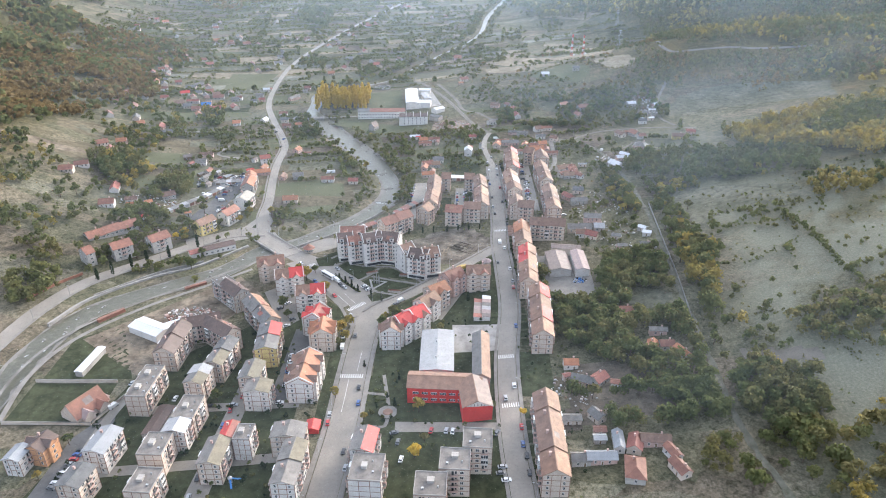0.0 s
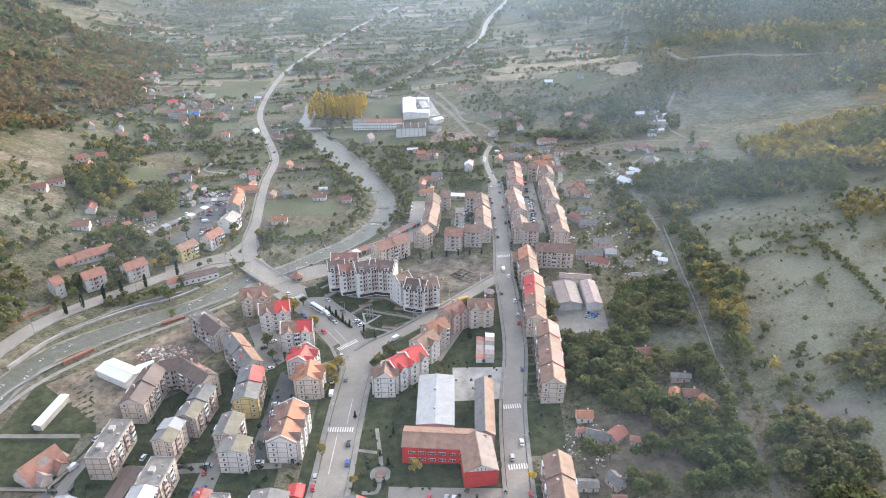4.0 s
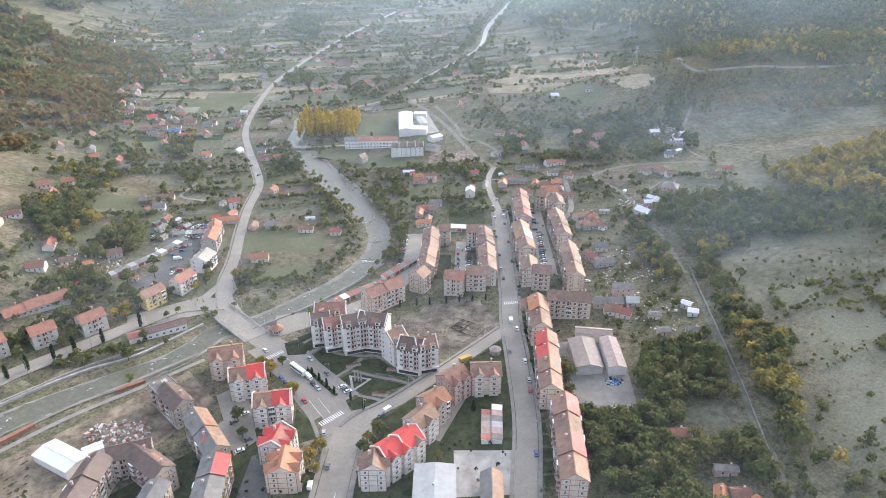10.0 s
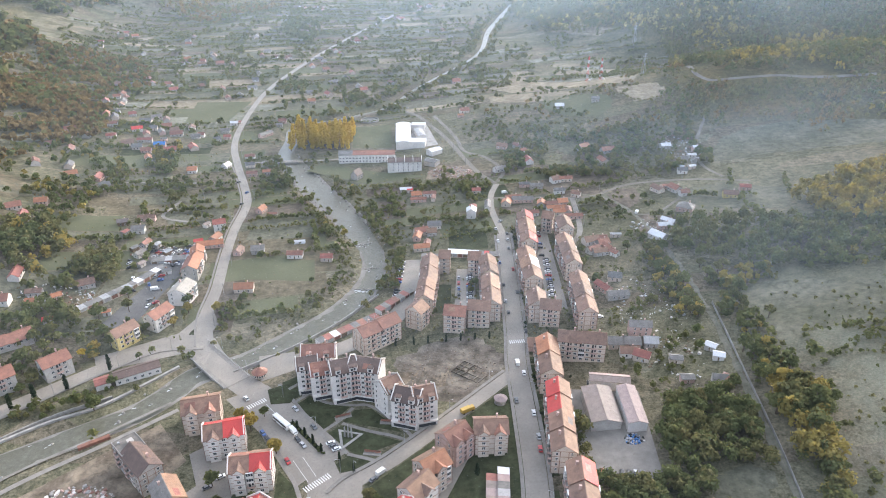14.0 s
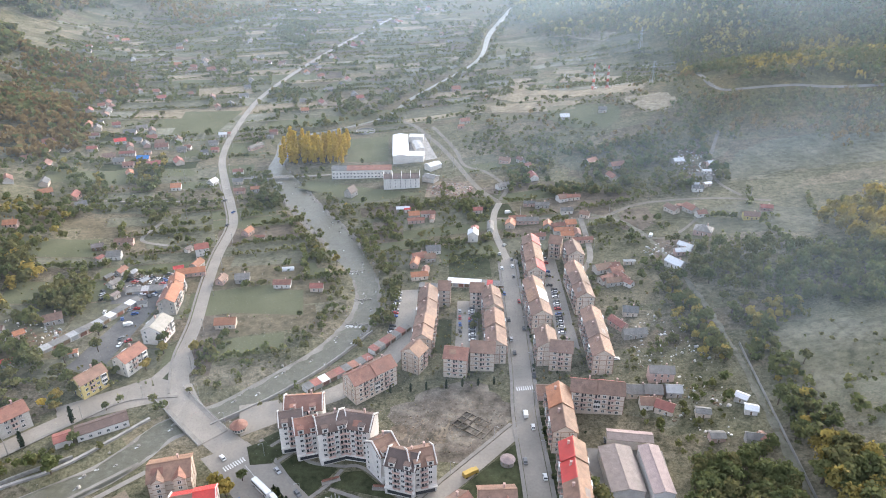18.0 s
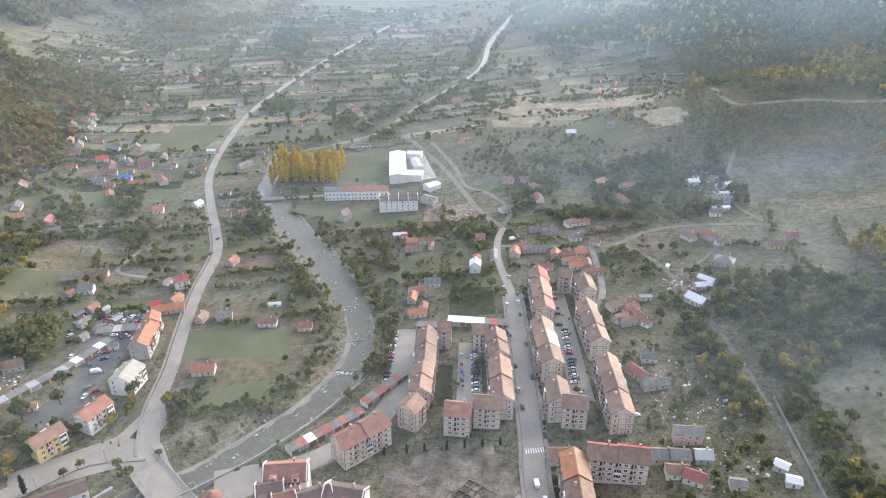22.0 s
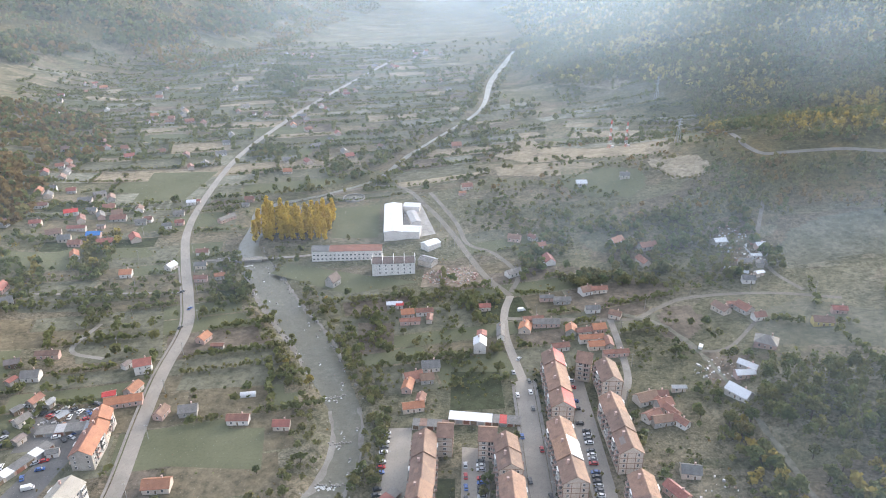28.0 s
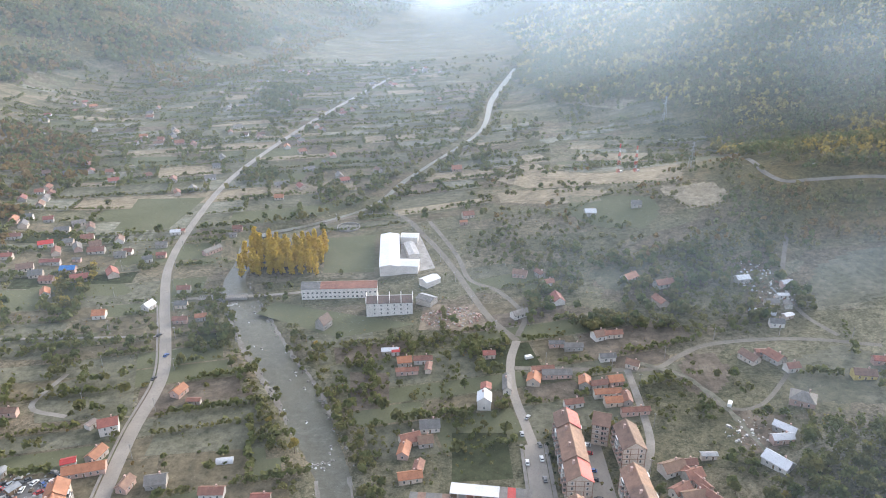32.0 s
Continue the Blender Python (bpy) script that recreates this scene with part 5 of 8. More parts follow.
    for k, (px, h) in enumerate(((-1.5, 5.2), (0.2, 6.8), (1.8, 5.8))):
        part("pillar", Shape().box(px, 1, 0.5, 0.9, 0.9, h, 0, 20 * k, 0.45).tube(px, 1, h + 0.5, 0.3, h + 1.4, 0.02, 4).mesh("pillar", CONCRETE), root)


monument(-42.3, 381)


def settling_tank(x, y, r):
    root = thing("settling_tank", x, y, 0, "round concrete settling tank with a footbridge", "tank")
    s = Shape()
    n = 28
    for k in range(n):
        a = 2 * math.pi * (k + 0.5) / n
        s.box(r * math.cos(a), r * math.sin(a), -0.5, 0.6, 2 * math.pi * r / n + 0.1, 2.0, 0, math.degrees(a))
    part("rim", s.mesh("rim", CONCRETE), root)
    part("tank_water", Shape().tube(0, 0, 0.2, r - 0.3, 0.3, r - 0.3, 28).mesh("tank_water", WATER), root)
    part("footbridge", Shape().box(0, 0, 1.6, 2 * r, 0.9, 0.2).tube(0, 0, 0, 1.0, 1.6, 1.0).mesh("footbridge", CONCRETE), root)


settling_tank(-77, 893, 10)


def mast(x, y, h):
    root = thing("radio_mast", x, y, 15, "red and white lattice radio mast on the hillside", "mast", "radio masts on the hill")
    RED = RENDER_RED
    for k in range(7):
        s, z0, z1 = Shape(), h * k / 7, h * (k + 1) / 7
        w0, w1 = 1.3 - 0.9 * k / 7, 1.3 - 0.9 * (k + 1) / 7
        for a, b in ((-1, -1), (1, -1), (1, 1), (-1, 1)):
            s.tube(a * w0, b * w0, z0, 0.12, z1, 0.12, 4, 0, a * (w1 - w0), b * (w1 - w0))
            s.tube(a * w0, b * w0, z0, 0.07, z1, 0.07, 4, 0, a * (w1 - w0) if a != b else -a * (w1 + w0), b * (w1 - w0) if a == b else -b * (w1 + w0))
        part("section", s.mesh("section", RED if k % 2 == 0 else RENDER_WHITE), root)
    part("cabin", Shape().box(3, 0, -0.5, 3, 2.4, 3.0).mesh("cabin", RENDER_WHITE), root)


mast(183, 980, 30)
mast(197, 970, 26)


def pylon(x, y, h, turn=0):
    root = thing("power_pylon", x, y, turn, "grey lattice power pylon with three arms", "pylon", "power pylons")
    s = Shape()
    for a, b in ((-1, -1), (1, -1), (1, 1), (-1, 1)):
        s.tube(a * 2.2, b * 2.2, -1, 0.16, h, 0.1, 4, 0, -a * 2.0, -b * 2.0)
        for k in range(5):
            w = 2.2 - 2.0 * k / 5
            s.tube(a * w, b * w, h * k / 5, 0.07, h * (k + 1) / 5, 0.07, 4, 0, -a * (2 * w - 0.4) if a == b else 0, -b * (2 * w - 0.4) if a != b else 0)
    part("tower", s.mesh("tower", METAL), root)
    for k, w in ((0.72, 4.2), (0.84, 3.4), (0.96, 2.4)):
        part("arm", Shape().box(0, 0, h * k, 2 * w, 0.3, 0.3).box(w - 0.2, 0, h * k - 1.2, 0.12, 0.12, 1.2).box(0.2 - w, 0, h * k - 1.2, 0.12, 0.12, 1.2).mesh("arm", METAL), root)


pylon(295, 1194, 32, 30)
pylon(236, 930, 24, 30)


def bridge(ax, ay, bx, by, w):
    """A road bridge with parapets, lamps and a pier in the river."""
    L, turn = math.hypot(bx - ax, by - ay), math.degrees(math.atan2(by - ay, bx - ax))
    root = thing("bridge", (ax + bx) / 2, (ay + by) / 2, turn, "concrete road bridge with white balustrades over the river", "bridge", z=0.15)
    part("deck", Shape().box(0, 0, -1.3, L, w, 1.25).mesh("deck", CONCRETE), root)
    part("roadway", Shape().box(0, 0, -0.05, L, w - 4.5, 0.12).mesh("roadway", ASPHALT), root)
    part("pier", Shape().box(0, 0, -5, 1.6, w - 1, 3.7).mesh("pier", CONCRETE), root)
    for e in (-1, 1):
        part("pavement", Shape().box(0, e * (w / 2 - 1.2), -0.05, L, 2.2, 0.2).mesh("pavement", PAVING), root)
        part("balustrade", Shape().box(0, e * (w / 2 - 0.12), 1.0, L, 0.22, 0.14).mesh("balustrade", CONCRETE), root)
        n = int(L / 1.6)
        for k in range(n):
            part("baluster", BALUSTER, root, at=pose((k + 0.5) * L / n - L / 2, e * (w / 2 - 0.12), 0.15))


BALUSTER = Shape().box(0, 0, 0, 0.8, 0.18, 0.85, 0, 0, 0.9).mesh("baluster", RENDER_WHITE)
bridge(-104, 423, -136, 456, 15)


# ---- garages, stalls and small works ----
def garage_row(x, y, turn, n, w, d, roofs, label):
    """A row of garages: each bay has its own roof and door."""
    root = thing("garage_row", x, y, turn, label, "garages")
    FOOT.append((x, y, n * w * 0.5))
    for k in range(n):
        cx = (k + 0.5 - n / 2) * w
        part("bay", Shape().box(cx, 0, -0.8, w - 0.04, d, 3.3).mesh("bay", HOUSE_WALLS[k % 4]), root)
        part("roof", Shape().slab([(cx - w / 2, -d / 2 - 0.3, 2.62), (cx + w / 2, -d / 2 - 0.3, 2.62), (cx + w / 2, d / 2 + 0.2, 2.95), (cx - w / 2, d / 2 + 0.2, 2.95)], 0.12).mesh("roof", roofs[k % len(roofs)]), root)
        part("garage_door", Shape().box(cx, -d / 2 - 0.03, 0, w * 0.75, 0.08, 2.2).mesh("garage_door", (WOOD, METAL, TILE_RUST)[k % 3]), root)


garage_row(24, 558, -8, 10, 3.6, 6, (TILE_WHITE, TILE_WHITE, TILE_WHITE, TILE_WHITE, TILE_WHITE, TILE_WHITE, TILE_GREY, TILE_RED, TILE_GREY, TILE_GREY), "row of garages with white and grey sheet roofs")
garage_row(-52, 470, 41, 9, 4.6, 5, (TILE_GREY, TILE_FADED, TILE_WHITE, TILE_RUST, TILE_FADED, TILE_GREY, TILE_RUST, TILE_GREY, TILE_FADED), "row of market garages with red and grey roofs beside the river")
garage_row(-27, 500, 52, 7, 4.4, 5, (TILE_FADED, TILE_GREY, TILE_FADED, TILE_RUST, TILE_GREY, TILE_FADED, TILE_GREY), "row of red-roofed garages beside the river")
garage_row(-3, 556, -6, 5, 3.6, 5, (TILE_GREY, TILE_BROWN, TILE_GREY), "row of grey garages below the gardens")
garage_row(21.4, 343, 86, 5, 4.1, 4.6, (TILE_FADED, TILE_DULL, TILE_PALE, TILE_DULL, TILE_FADED), "row of market stalls with faded red and grey sheet roofs")
garage_row(26.3, 344.5, 86, 6, 4.0, 4.6, (TILE_DULL, TILE_PALE, TILE_BLUE, TILE_GREY, TILE_PALE, TILE_WHITE), "row of market stalls with grey and white sheet roofs")
garage_row(-206, 499, 55, 8, 5, 5, (TILE_GREY, TILE_BLUE, TILE_GREY), "row of grey workshop sheds in a yard")
garage_row(-190, 530, 65, 6, 5, 5, (TILE_GREY, TILE_WHITE, TILE_GREY), "row of grey workshop sheds in a yard")
garage_row(-178, 556, 10, 8, 4.5, 6, (TILE_GREY, TILE_GREY, TILE_BLUE), "row of long grey lean-to sheds")


def gazebo(x, y):
    root = thing("gazebo", x, y, 0, "round pale-roofed garden pavilion beside the street", "gazebo")
    part("roof", Shape().tube(0, 0, 2.4, 3.4, 3.6, 0.3, 12).mesh("roof", TILE_PALE), root)
    part("floor", Shape().tube(0, 0, -0.6, 3.2, 0.25, 3.2, 12).mesh("floor", PAVING), root)
    for k in range(8):
        a = 2 * math.pi * k / 8
        part("post", Shape().box(2.9 * math.cos(a), 2.9 * math.sin(a), 0.2, 0.15, 0.15, 2.3).mesh("post", WOOD), root)


def lorry(x, y, turn, cab, box_, label):
    root = thing("lorry", x, y, turn, label, "lorry", z=float(ground_z(x, y)) + 0.17)
    part("cab", Shape().box(2.9, 0, 0.5, 1.7, 2.2, 1.9, 0, 0, 0.94).box(3.72, 0, 1.35, 0.06, 1.8, 0.8, 1).mesh("cab", cab, GLASS), root)
    part("cargo_box", Shape().box(-0.7, 0, 0.8, 5.2, 2.3, 1.9).mesh("cargo_box", box_), root)
    part("chassis", Shape().box(0, 0, 0.5, 7.0, 0.9, 0.3).mesh("chassis", TILE_DARK), root)
    for px in (-2.3, 2.6):
        for py in (-1.0, 1.0):
            part("wheel", WHEEL_BIG, root, at=pose(px, py, 0.46))


WHEEL_BIG = Shape()
WHEEL_BIG.poly([(0.46 * math.cos(2 * math.pi * k / 12), e * 0.14, 0.46 * math.sin(2 * math.pi * k / 12)) for e in (-1, 1) for k in range(12)], [(k, (k + 1) % 12, 12 + (k + 1) % 12, 12 + k) for k in range(12)] + [tuple(range(11, -1, -1)), tuple(range(12, 24))])
WHEEL_BIG = WHEEL_BIG.mesh("wheel", RUBBER)
LORRY_YELLOW = surface("yellow_lorry_paint", (0.48, 0.33, 0.08), (0.38, 0.26, 0.06), 0.8, 5.0, 0.4)
gazebo(29.8, 402)
lorry(13.3, 396, 32, LORRY_YELLOW, LORRY_YELLOW, "yellow works lorry beside the cleared site")
lorry(69.4, 348.3, 2, FRAME_WHITE, RENDER_GREY, "lorry with a white cab and grey box in a works yard")
hall("kiosk", -60.2, 246.5, 88, 6.5, 6.0, 2.8, ((TILE_RED, TILE_RED),), RENDER_RED, "red kiosk with a red sheet roof beside the boulevard", "kiosk", 0.8)
hall("shed_row", -133.5, 250, 86, 20, 7, 2.8, ((TILE_DARK, TILE_DARK),), RENDER_GREY, "long low garages under a dark sheet roof between blocks", "garages", 0.7)


# ---- rubble, stones and small yard things ----
def rubble(name, cx, cy, rx, ry, n, size, mats, label, seed):
    """Broken pieces strewn over a site."""
    rng = np.random.default_rng(seed)
    s = Shape()
    for k in range(n):
        a, r = rng.random() * 2 * math.pi, math.sqrt(rng.random())
        x, y = cx + rx * r * math.cos(a), cy + ry * r * math.sin(a)
        w = size * (0.4 + rng.random() ** 2 * 1.6)
        s.box(x, y, float(ground_z(x, y)) - 0.1, w, w * (0.3 + 0.7 * rng.random()), w * (0.15 + 0.4 * rng.random()) + 0.1, int(rng.integers(len(mats))), rng.random() * 180, 0.5 + 0.4 * rng.random())
    tagged(new(name, s.mesh(name, *mats)), label, "rubble", "", "stuff")


rubble("rubble", 5, 428, 26, 18, 900, 0.5, (DIRT, DIRT, PLOUGH, WOOD), "broken masonry and earth clods on a cleared site", 3)


def foundation(x, y, turn, L, W, nx_, ny_):
    """Low bare foundation walls in a grid on a cleared site."""
    root = thing("foundation", x, y, turn, "bare foundation walls of a demolished building on churned earth", "foundation", z=float(ground_z(x, y)) + 0.1)
    for k in range(nx_ + 1):
        part("foundation_wall", Shape().box(-L / 2 + L * k / nx_, 0, -0.3, 0.5, W, 0.75 + 0.25 * (k % 3)).mesh("foundation_wall", CHURNED), root)
    for k in range(ny_ + 1):
        part("foundation_wall", Shape().box(0, -W / 2 + W * k / ny_, -0.3, L, 0.5, 0.7 + 0.2 * (k % 2)).mesh("foundation_wall", CHURNED), root)


CHURNED = surface("churned_earth", (0.21, 0.185, 0.155), (0.08, 0.068, 0.055), 0.14, 0.9, 0.95, relief=0.5, spec=0.1)
foundation(16.5, 427, -38, 17, 11, 5, 3)
rubble("rubble", -150, 345, 15, 9, 320, 1.1, (RENDER_WHITE, CONCRETE, TILE_RUST, RENDER_PINK), "heap of broken plaster and bricks", 5)
rubble("rubble", 10, 722, 20, 13, 420, 1.0, (TILE_RUST, RENDER_PINK, CONCRETE), "heaps of red brick rubble", 6)
rubble("scrap", -190, 565, 24, 12, 260, 1.2, (METAL, TILE_RUST, RENDER_WHITE, PLOUGH), "scrap metal and junk in a yard", 7)
rubble("scrap", 86, 370, 4.5, 3.5, 120, 0.9, (METAL, TILE_BLUEBRIGHT, RUBBER), "pile of blue and grey scrap", 8)
rubble("scrap", 66, 268, 12, 14, 160, 0.8, (METAL, WOOD, RENDER_WHITE, CONCRETE), "clutter in back yards", 9)
rubble("scrap", 120, 455, 18, 55, 260, 0.9, (METAL, WOOD, RENDER_WHITE), "allotment clutter and cold frames", 10)
rubble("scrap", 222, 735, 16, 30, 240, 1.1, (METAL, RENDER_WHITE, WOOD, TILE_RUST), "clutter of a hillside farmyard", 11)
rubble("scrap", -232, 500, 22, 16, 220, 1.0, (RENDER_WHITE, WOOD, TILE_RUST, METAL), "clutter behind the western houses", 12)
rubble("scrap", 150, 590, 12, 12, 80, 1.0, (METAL, WOOD, RENDER_WHITE), "farm clutter beside the track", 13)


def river_stones(seed, n):
    """Boulders along both banks and in the shallows, with foam behind them."""
    rng = np.random.default_rng(seed)
    s, f = Shape(), Shape()
    for k in range(n):
        i = int(rng.integers(0, len(RIVER_LINE) - 1))
        if RIVER_LINE[i][1] > 860:
            continue
        p, d = RIVER_LINE[i], RIVER_LINE[i + 1] - RIVER_LINE[i]
        d = d / np.hypot(*d)
        bank = rng.random() < 0.93
        off = rng.choice((-1, 1)) * (9.6 + rng.random() * 4.2) if bank else rng.uniform(-8, 8)
        x, y = p + d * rng.uniform(0, 8) + np.array((-d[1], d[0])) * off
        w = 0.35 + 1.1 * rng.random() ** 3 if bank else 0.6 + 0.9 * rng.random()
        z = float(ground_z(x, y)) - (1.5 if bank else 1.95)
        s.tube(x, y, z, w * 0.9, z + w * 0.75, w * 0.45, 6, 0, rng.normal() * 0.1, rng.normal() * 0.1)
        if not bank or rng.random() < 0.08:
            x, y = x - d[0] * w, y - d[1] * w
            a = math.degrees(math.atan2(d[1], d[0]))
            f.box(x, y, float(ground_z(x, y)) - 1.62, 1.0 + 1.8 * rng.random(), 0.4 + 0.7 * rng.random(), 0.06, 0, a + rng.normal() * 25, 0.5)
    for name, sh, m, lab in (("boulders", s, STONE, "grey boulders along the river banks"), ("rapids", f, FOAM, "white flecks of broken water")):
        tagged(new(name, sh.mesh(name, m)), lab, "river", "", "stuff")


river_stones(21, 2600)


def weir(x, y, turn, w, label="low rock weir with white water"):
    root = thing("weir", x, y, turn, label, "weir")
    s, rng = Shape(), np.random.default_rng(int(x + y))
    for k in range(16):
        s.tube((k - 7.5) * w / 15, rng.normal() * 0.7, -2.6, 0.8, -1.1 + 0.3 * rng.random(), 0.45, 6)
    part("rocks", s.mesh("rocks", STONE), root)
    f = Shape()
    for k in range(22):
        f.box((k - 10.5) * w / 21 + rng.normal() * 0.2, -1.6 + rng.normal() * 0.9, -1.66, 0.7 + rng.random(), 0.8 + 1.6 * rng.random(), 0.1, 0, rng.random() * 60, 0.6)
    part("white_water", f.mesh("white_water", FOAM), root)


weir(-50, 548, 5, 16)
weir(-57, 585, 12, 16)
weir(-47, 520, 0, 15)
weir(-147, 752, 20, 15)


def greenhouse(x, y, turn, L, W):
    root = thing("greenhouse", x, y, turn, "long white polytunnel greenhouse in a garden", "greenhouse")
    s = Shape()
    n = 8
    arc = [(W / 2 * math.cos(math.pi * k / n), 2.2 * math.sin(math.pi * k / n)) for k in range(n + 1)]
    s.poly([(e * L / 2, y0, z0) for e in (-1, 1) for y0, z0 in arc], [(k, k + 1, n + 2 + k, n + 1 + k) for k in range(n)] + [tuple(range(n, -1, -1)), tuple(range(n + 1, 2 * n + 2))])
    part("cover", s.mesh("cover", TILE_WHITE), root)
    for k in range(6):
        part("hoop", Shape().box(-L / 2 + L * k / 5, 0, 2.2, 0.1, 0.5, 0.06).mesh("hoop", METAL), root)


greenhouse(-101, 586, 8, 8, 4)
greenhouse(206, 702, -30, 16, 3.4)


def slide(x, y):
    root = thing("playground_slide", x, y, 20, "bright blue playground slide on a lawn", "slide")
    blue = TILE_BLUEBRIGHT
    part("tower", Shape().tube(0, 0, 0, 0.9, 2.6, 0.8, 8).tube(0, 0, 2.6, 1.1, 3.6, 0.1, 8).mesh("tower", METAL), root)
    part("chute", Shape().slab([(0.6, -0.4, 2.2), (4.8, -0.4, 0.3), (4.8, 0.4, 0.3), (0.6, 0.4, 2.2)], 0.2).mesh("chute", blue), root)
    part("chute", Shape().slab([(-0.4, -0.6, 2.2), (-0.4, -4.2, 0.3), (0.4, -4.2, 0.3), (0.4, -0.6, 2.2)], 0.2).mesh("chute", blue), root)


slide(-90, 214)


def flower_circle(x, y):
    root = thing("flower_bed", x, y, 0, "round paved bed with dark red flowers in the park", "flower bed")
    part("paving_ring", Shape().tube(0, 0, 0.05, 4.6, 0.3, 4.6, 24).mesh("paving_ring", PAVING), root)
    part("soil", Shape().tube(0, 0, 0.3, 2.4, 0.5, 2.2, 20).mesh("soil", BROWN_BAND), root)


flower_circle(-26, 257)
for x, y, a in ((-46, 396, 20), (-24, 391, -5), (-30, 371, -8)):
    b = thing("park_bench", x, y, a, "row of red park benches on paving", "bench")
    part("slab", Shape().box(0, 0, -0.1, 8, 2.6, 0.35).mesh("slab", PAVING), b)
    part("seat", Shape().box(0, 0.5, 0.6, 7.4, 0.6, 0.1).mesh("seat", TILE_RUST), b)
    part("backrest", Shape().box(0, 0.85, 0.75, 7.4, 0.1, 0.5).mesh("backrest", TILE_RUST), b)
    for k in (-3, -1, 1, 3):
        part("leg", Shape().box(k, 0.5, 0.25, 0.12, 0.5, 0.35).mesh("leg", METAL), b)


# ---- lawns, yards, pavements and road paint ----
def plot(name, c, mat, lab):
    patch(name, c, mat, 0.06 if name.startswith("town") else 0.11 if mat not in (ASPHALT, ASPHALT_DARK) else 0.15, lab, "grass" if mat in (GRASS, FROST, PITCH) else "yard", n=12)


plot("lawn_park", ((-39, 286), (-20, 285), (-20, 247), (-38, 248)), GRASS, "clipped lawn of a small park")
plot("square_upper", ((-106, 410), (-88, 421), (-66, 401), (-84, 386)), ASPHALT, "wide asphalt of the square before the bridge")
plot("square_lower", ((-84, 386), (-66, 401), (-41, 373), (-61, 352)), ASPHALT, "wide asphalt of the square")
for name, c, lab in (
    ("lawn_square_corner", ((-81, 423), (-73, 429), (-70, 425), (-77.5, 418)), "small lawn before the white crescent"),
    ("lawn_square_small", ((-76.5, 416), (-71, 421), (-66.5, 415), (-72, 410)), "small lawn between paved paths"),
    ("lawn_square_west", ((-70, 406), (-65, 412), (-44, 403), (-54, 387)), "lawn in front of the white crescent"),
    ("lawn_square_middle", ((-46, 393), (-41, 401), (-33, 401.5), (-17, 384)), "lawn below the white crescent"),
    ("lawn_square_monument", ((-53, 384), (-46, 390), (-17, 378), (-36, 369.5)), "lawn round the monument"),
    ("lawn_square_east", ((-47, 364), (-40, 370), (-26, 364.5), (-38, 356)), "lawn at the corner of the square"),
):
    plot(name, c, GRASS, lab)
for c, lab in ((((-83, 406), (-73.5, 407), (-72, 413), (-80, 421), (-87, 417)), "grass island with a rounded kerb at the head of the square"), (((-71, 392.5), (-52.2, 370.6), (-50.6, 371.8), (-69.4, 393.7)), "long narrow planted traffic island")):
    z = float(ground_z(*c[0]))
    tagged(new("traffic_island", Shape().prism(list(c), z - 0.3, z + 0.34).mesh("traffic_island", GRASS)), lab, "traffic island")
plot("lawn_courtyard", ((-1, 520), (8, 519), (7, 485), (-3, 486)), GRASS, "worn courtyard lawn")
plot("lawn_blocks_west", ((-70, 362), (-62, 353), (-57, 341), (-68, 336)), GRASS, "bright lawn below red-roofed blocks")
plot("lawn_boulevard", ((-61, 322), (-54, 320), (-54, 245), (-61, 245)), GRASS, "strip of lawn along the boulevard")
plot("lawn_school", ((-12, 262), (8, 261), (8, 246), (-12, 246)), GRASS, "lawn in front of the red school")
plot("lawn_flats", ((-14, 242), (2, 242), (4, 180), (-12, 180)), GRASS, "lawn between slab blocks")
plot("lawn_street", ((39, 300), (57, 300), (55, 262), (39, 264)), GRASS, "grass plot beside the street")
plot("lawn_chapel", ((-207, 279), (-166, 280), (-165, 248), (-207, 249)), GRASS, "walled lawn round the church hall")
plot("lawn_school_meadow", ((-112, 752), (-12, 716), (-62, 702), (-122, 735)), PITCH, "smooth lawn below the white school")
plot("pitch_west", ((-142, 556), (-86, 559), (-81, 529), (-137, 532)), PITCH, "flat green meadow beside the road")
plot("pitch_factory", ((-92, 869), (-51, 874), (-47, 798), (-86, 799)), PITCH, "pale grass pitch beside the factory")
plot("pitch_football", ((-298, 979), (-232, 985), (-238, 896), (-284, 888)), PITCH, "green football pitch")
plot("field_sports", ((-205, 318), (-184, 333), (-160, 284), (-205, 282)), GRASS, "rough sports ground")
plot("yard_dirt", ((-201, 318), (-132, 392), (-112, 368), (-156, 285)), DIRT, "bare earth building plot")
plot("yard_market", ((6, 330), (34, 328), (33, 303), (6, 303)), CONCRETE, "pale concrete yard")
plot("yard_works", ((64, 408), (96, 402), (92, 345), (62, 355)), PAVING, "gravel works yard")
plot("yard_factory", ((-28, 872), (-14, 870), (0, 798), (-28, 790)), CONCRETE, "concrete apron of the factory")
plot("yard_rubble_far", ((-8, 742), (28, 738), (35, 702), (-11, 708)), DIRT, "yard of brick rubble")
plot("yard_scrap", ((-205, 570), (-168, 576), (-165, 548), (-200, 538)), ASPHALT_DARK, "muddy yard full of old vehicles")
plot("yard_workshops", ((-183, 545), (-170, 548), (-178, 470), (-196, 474)), ASPHALT_DARK, "asphalt yard between sheds")
plot("plot_tilled", ((-143, 528), (-128, 528), (-120, 470), (-131, 470)), PLOUGH, "freshly dug garden plot")
plot("plot_west", ((-222, 643), (-178, 675), (-160, 622), (-206, 614)), FROST, "frosted meadow")
plot("plot_brown_west", ((-143, 630), (-97, 640), (-78, 597), (-141, 590)), FROST, "dry frosted garden meadow")
plot("plot_orchard", ((8, 603), (35, 601), (35, 568), (7, 568)), GRASS, "orchard grass")
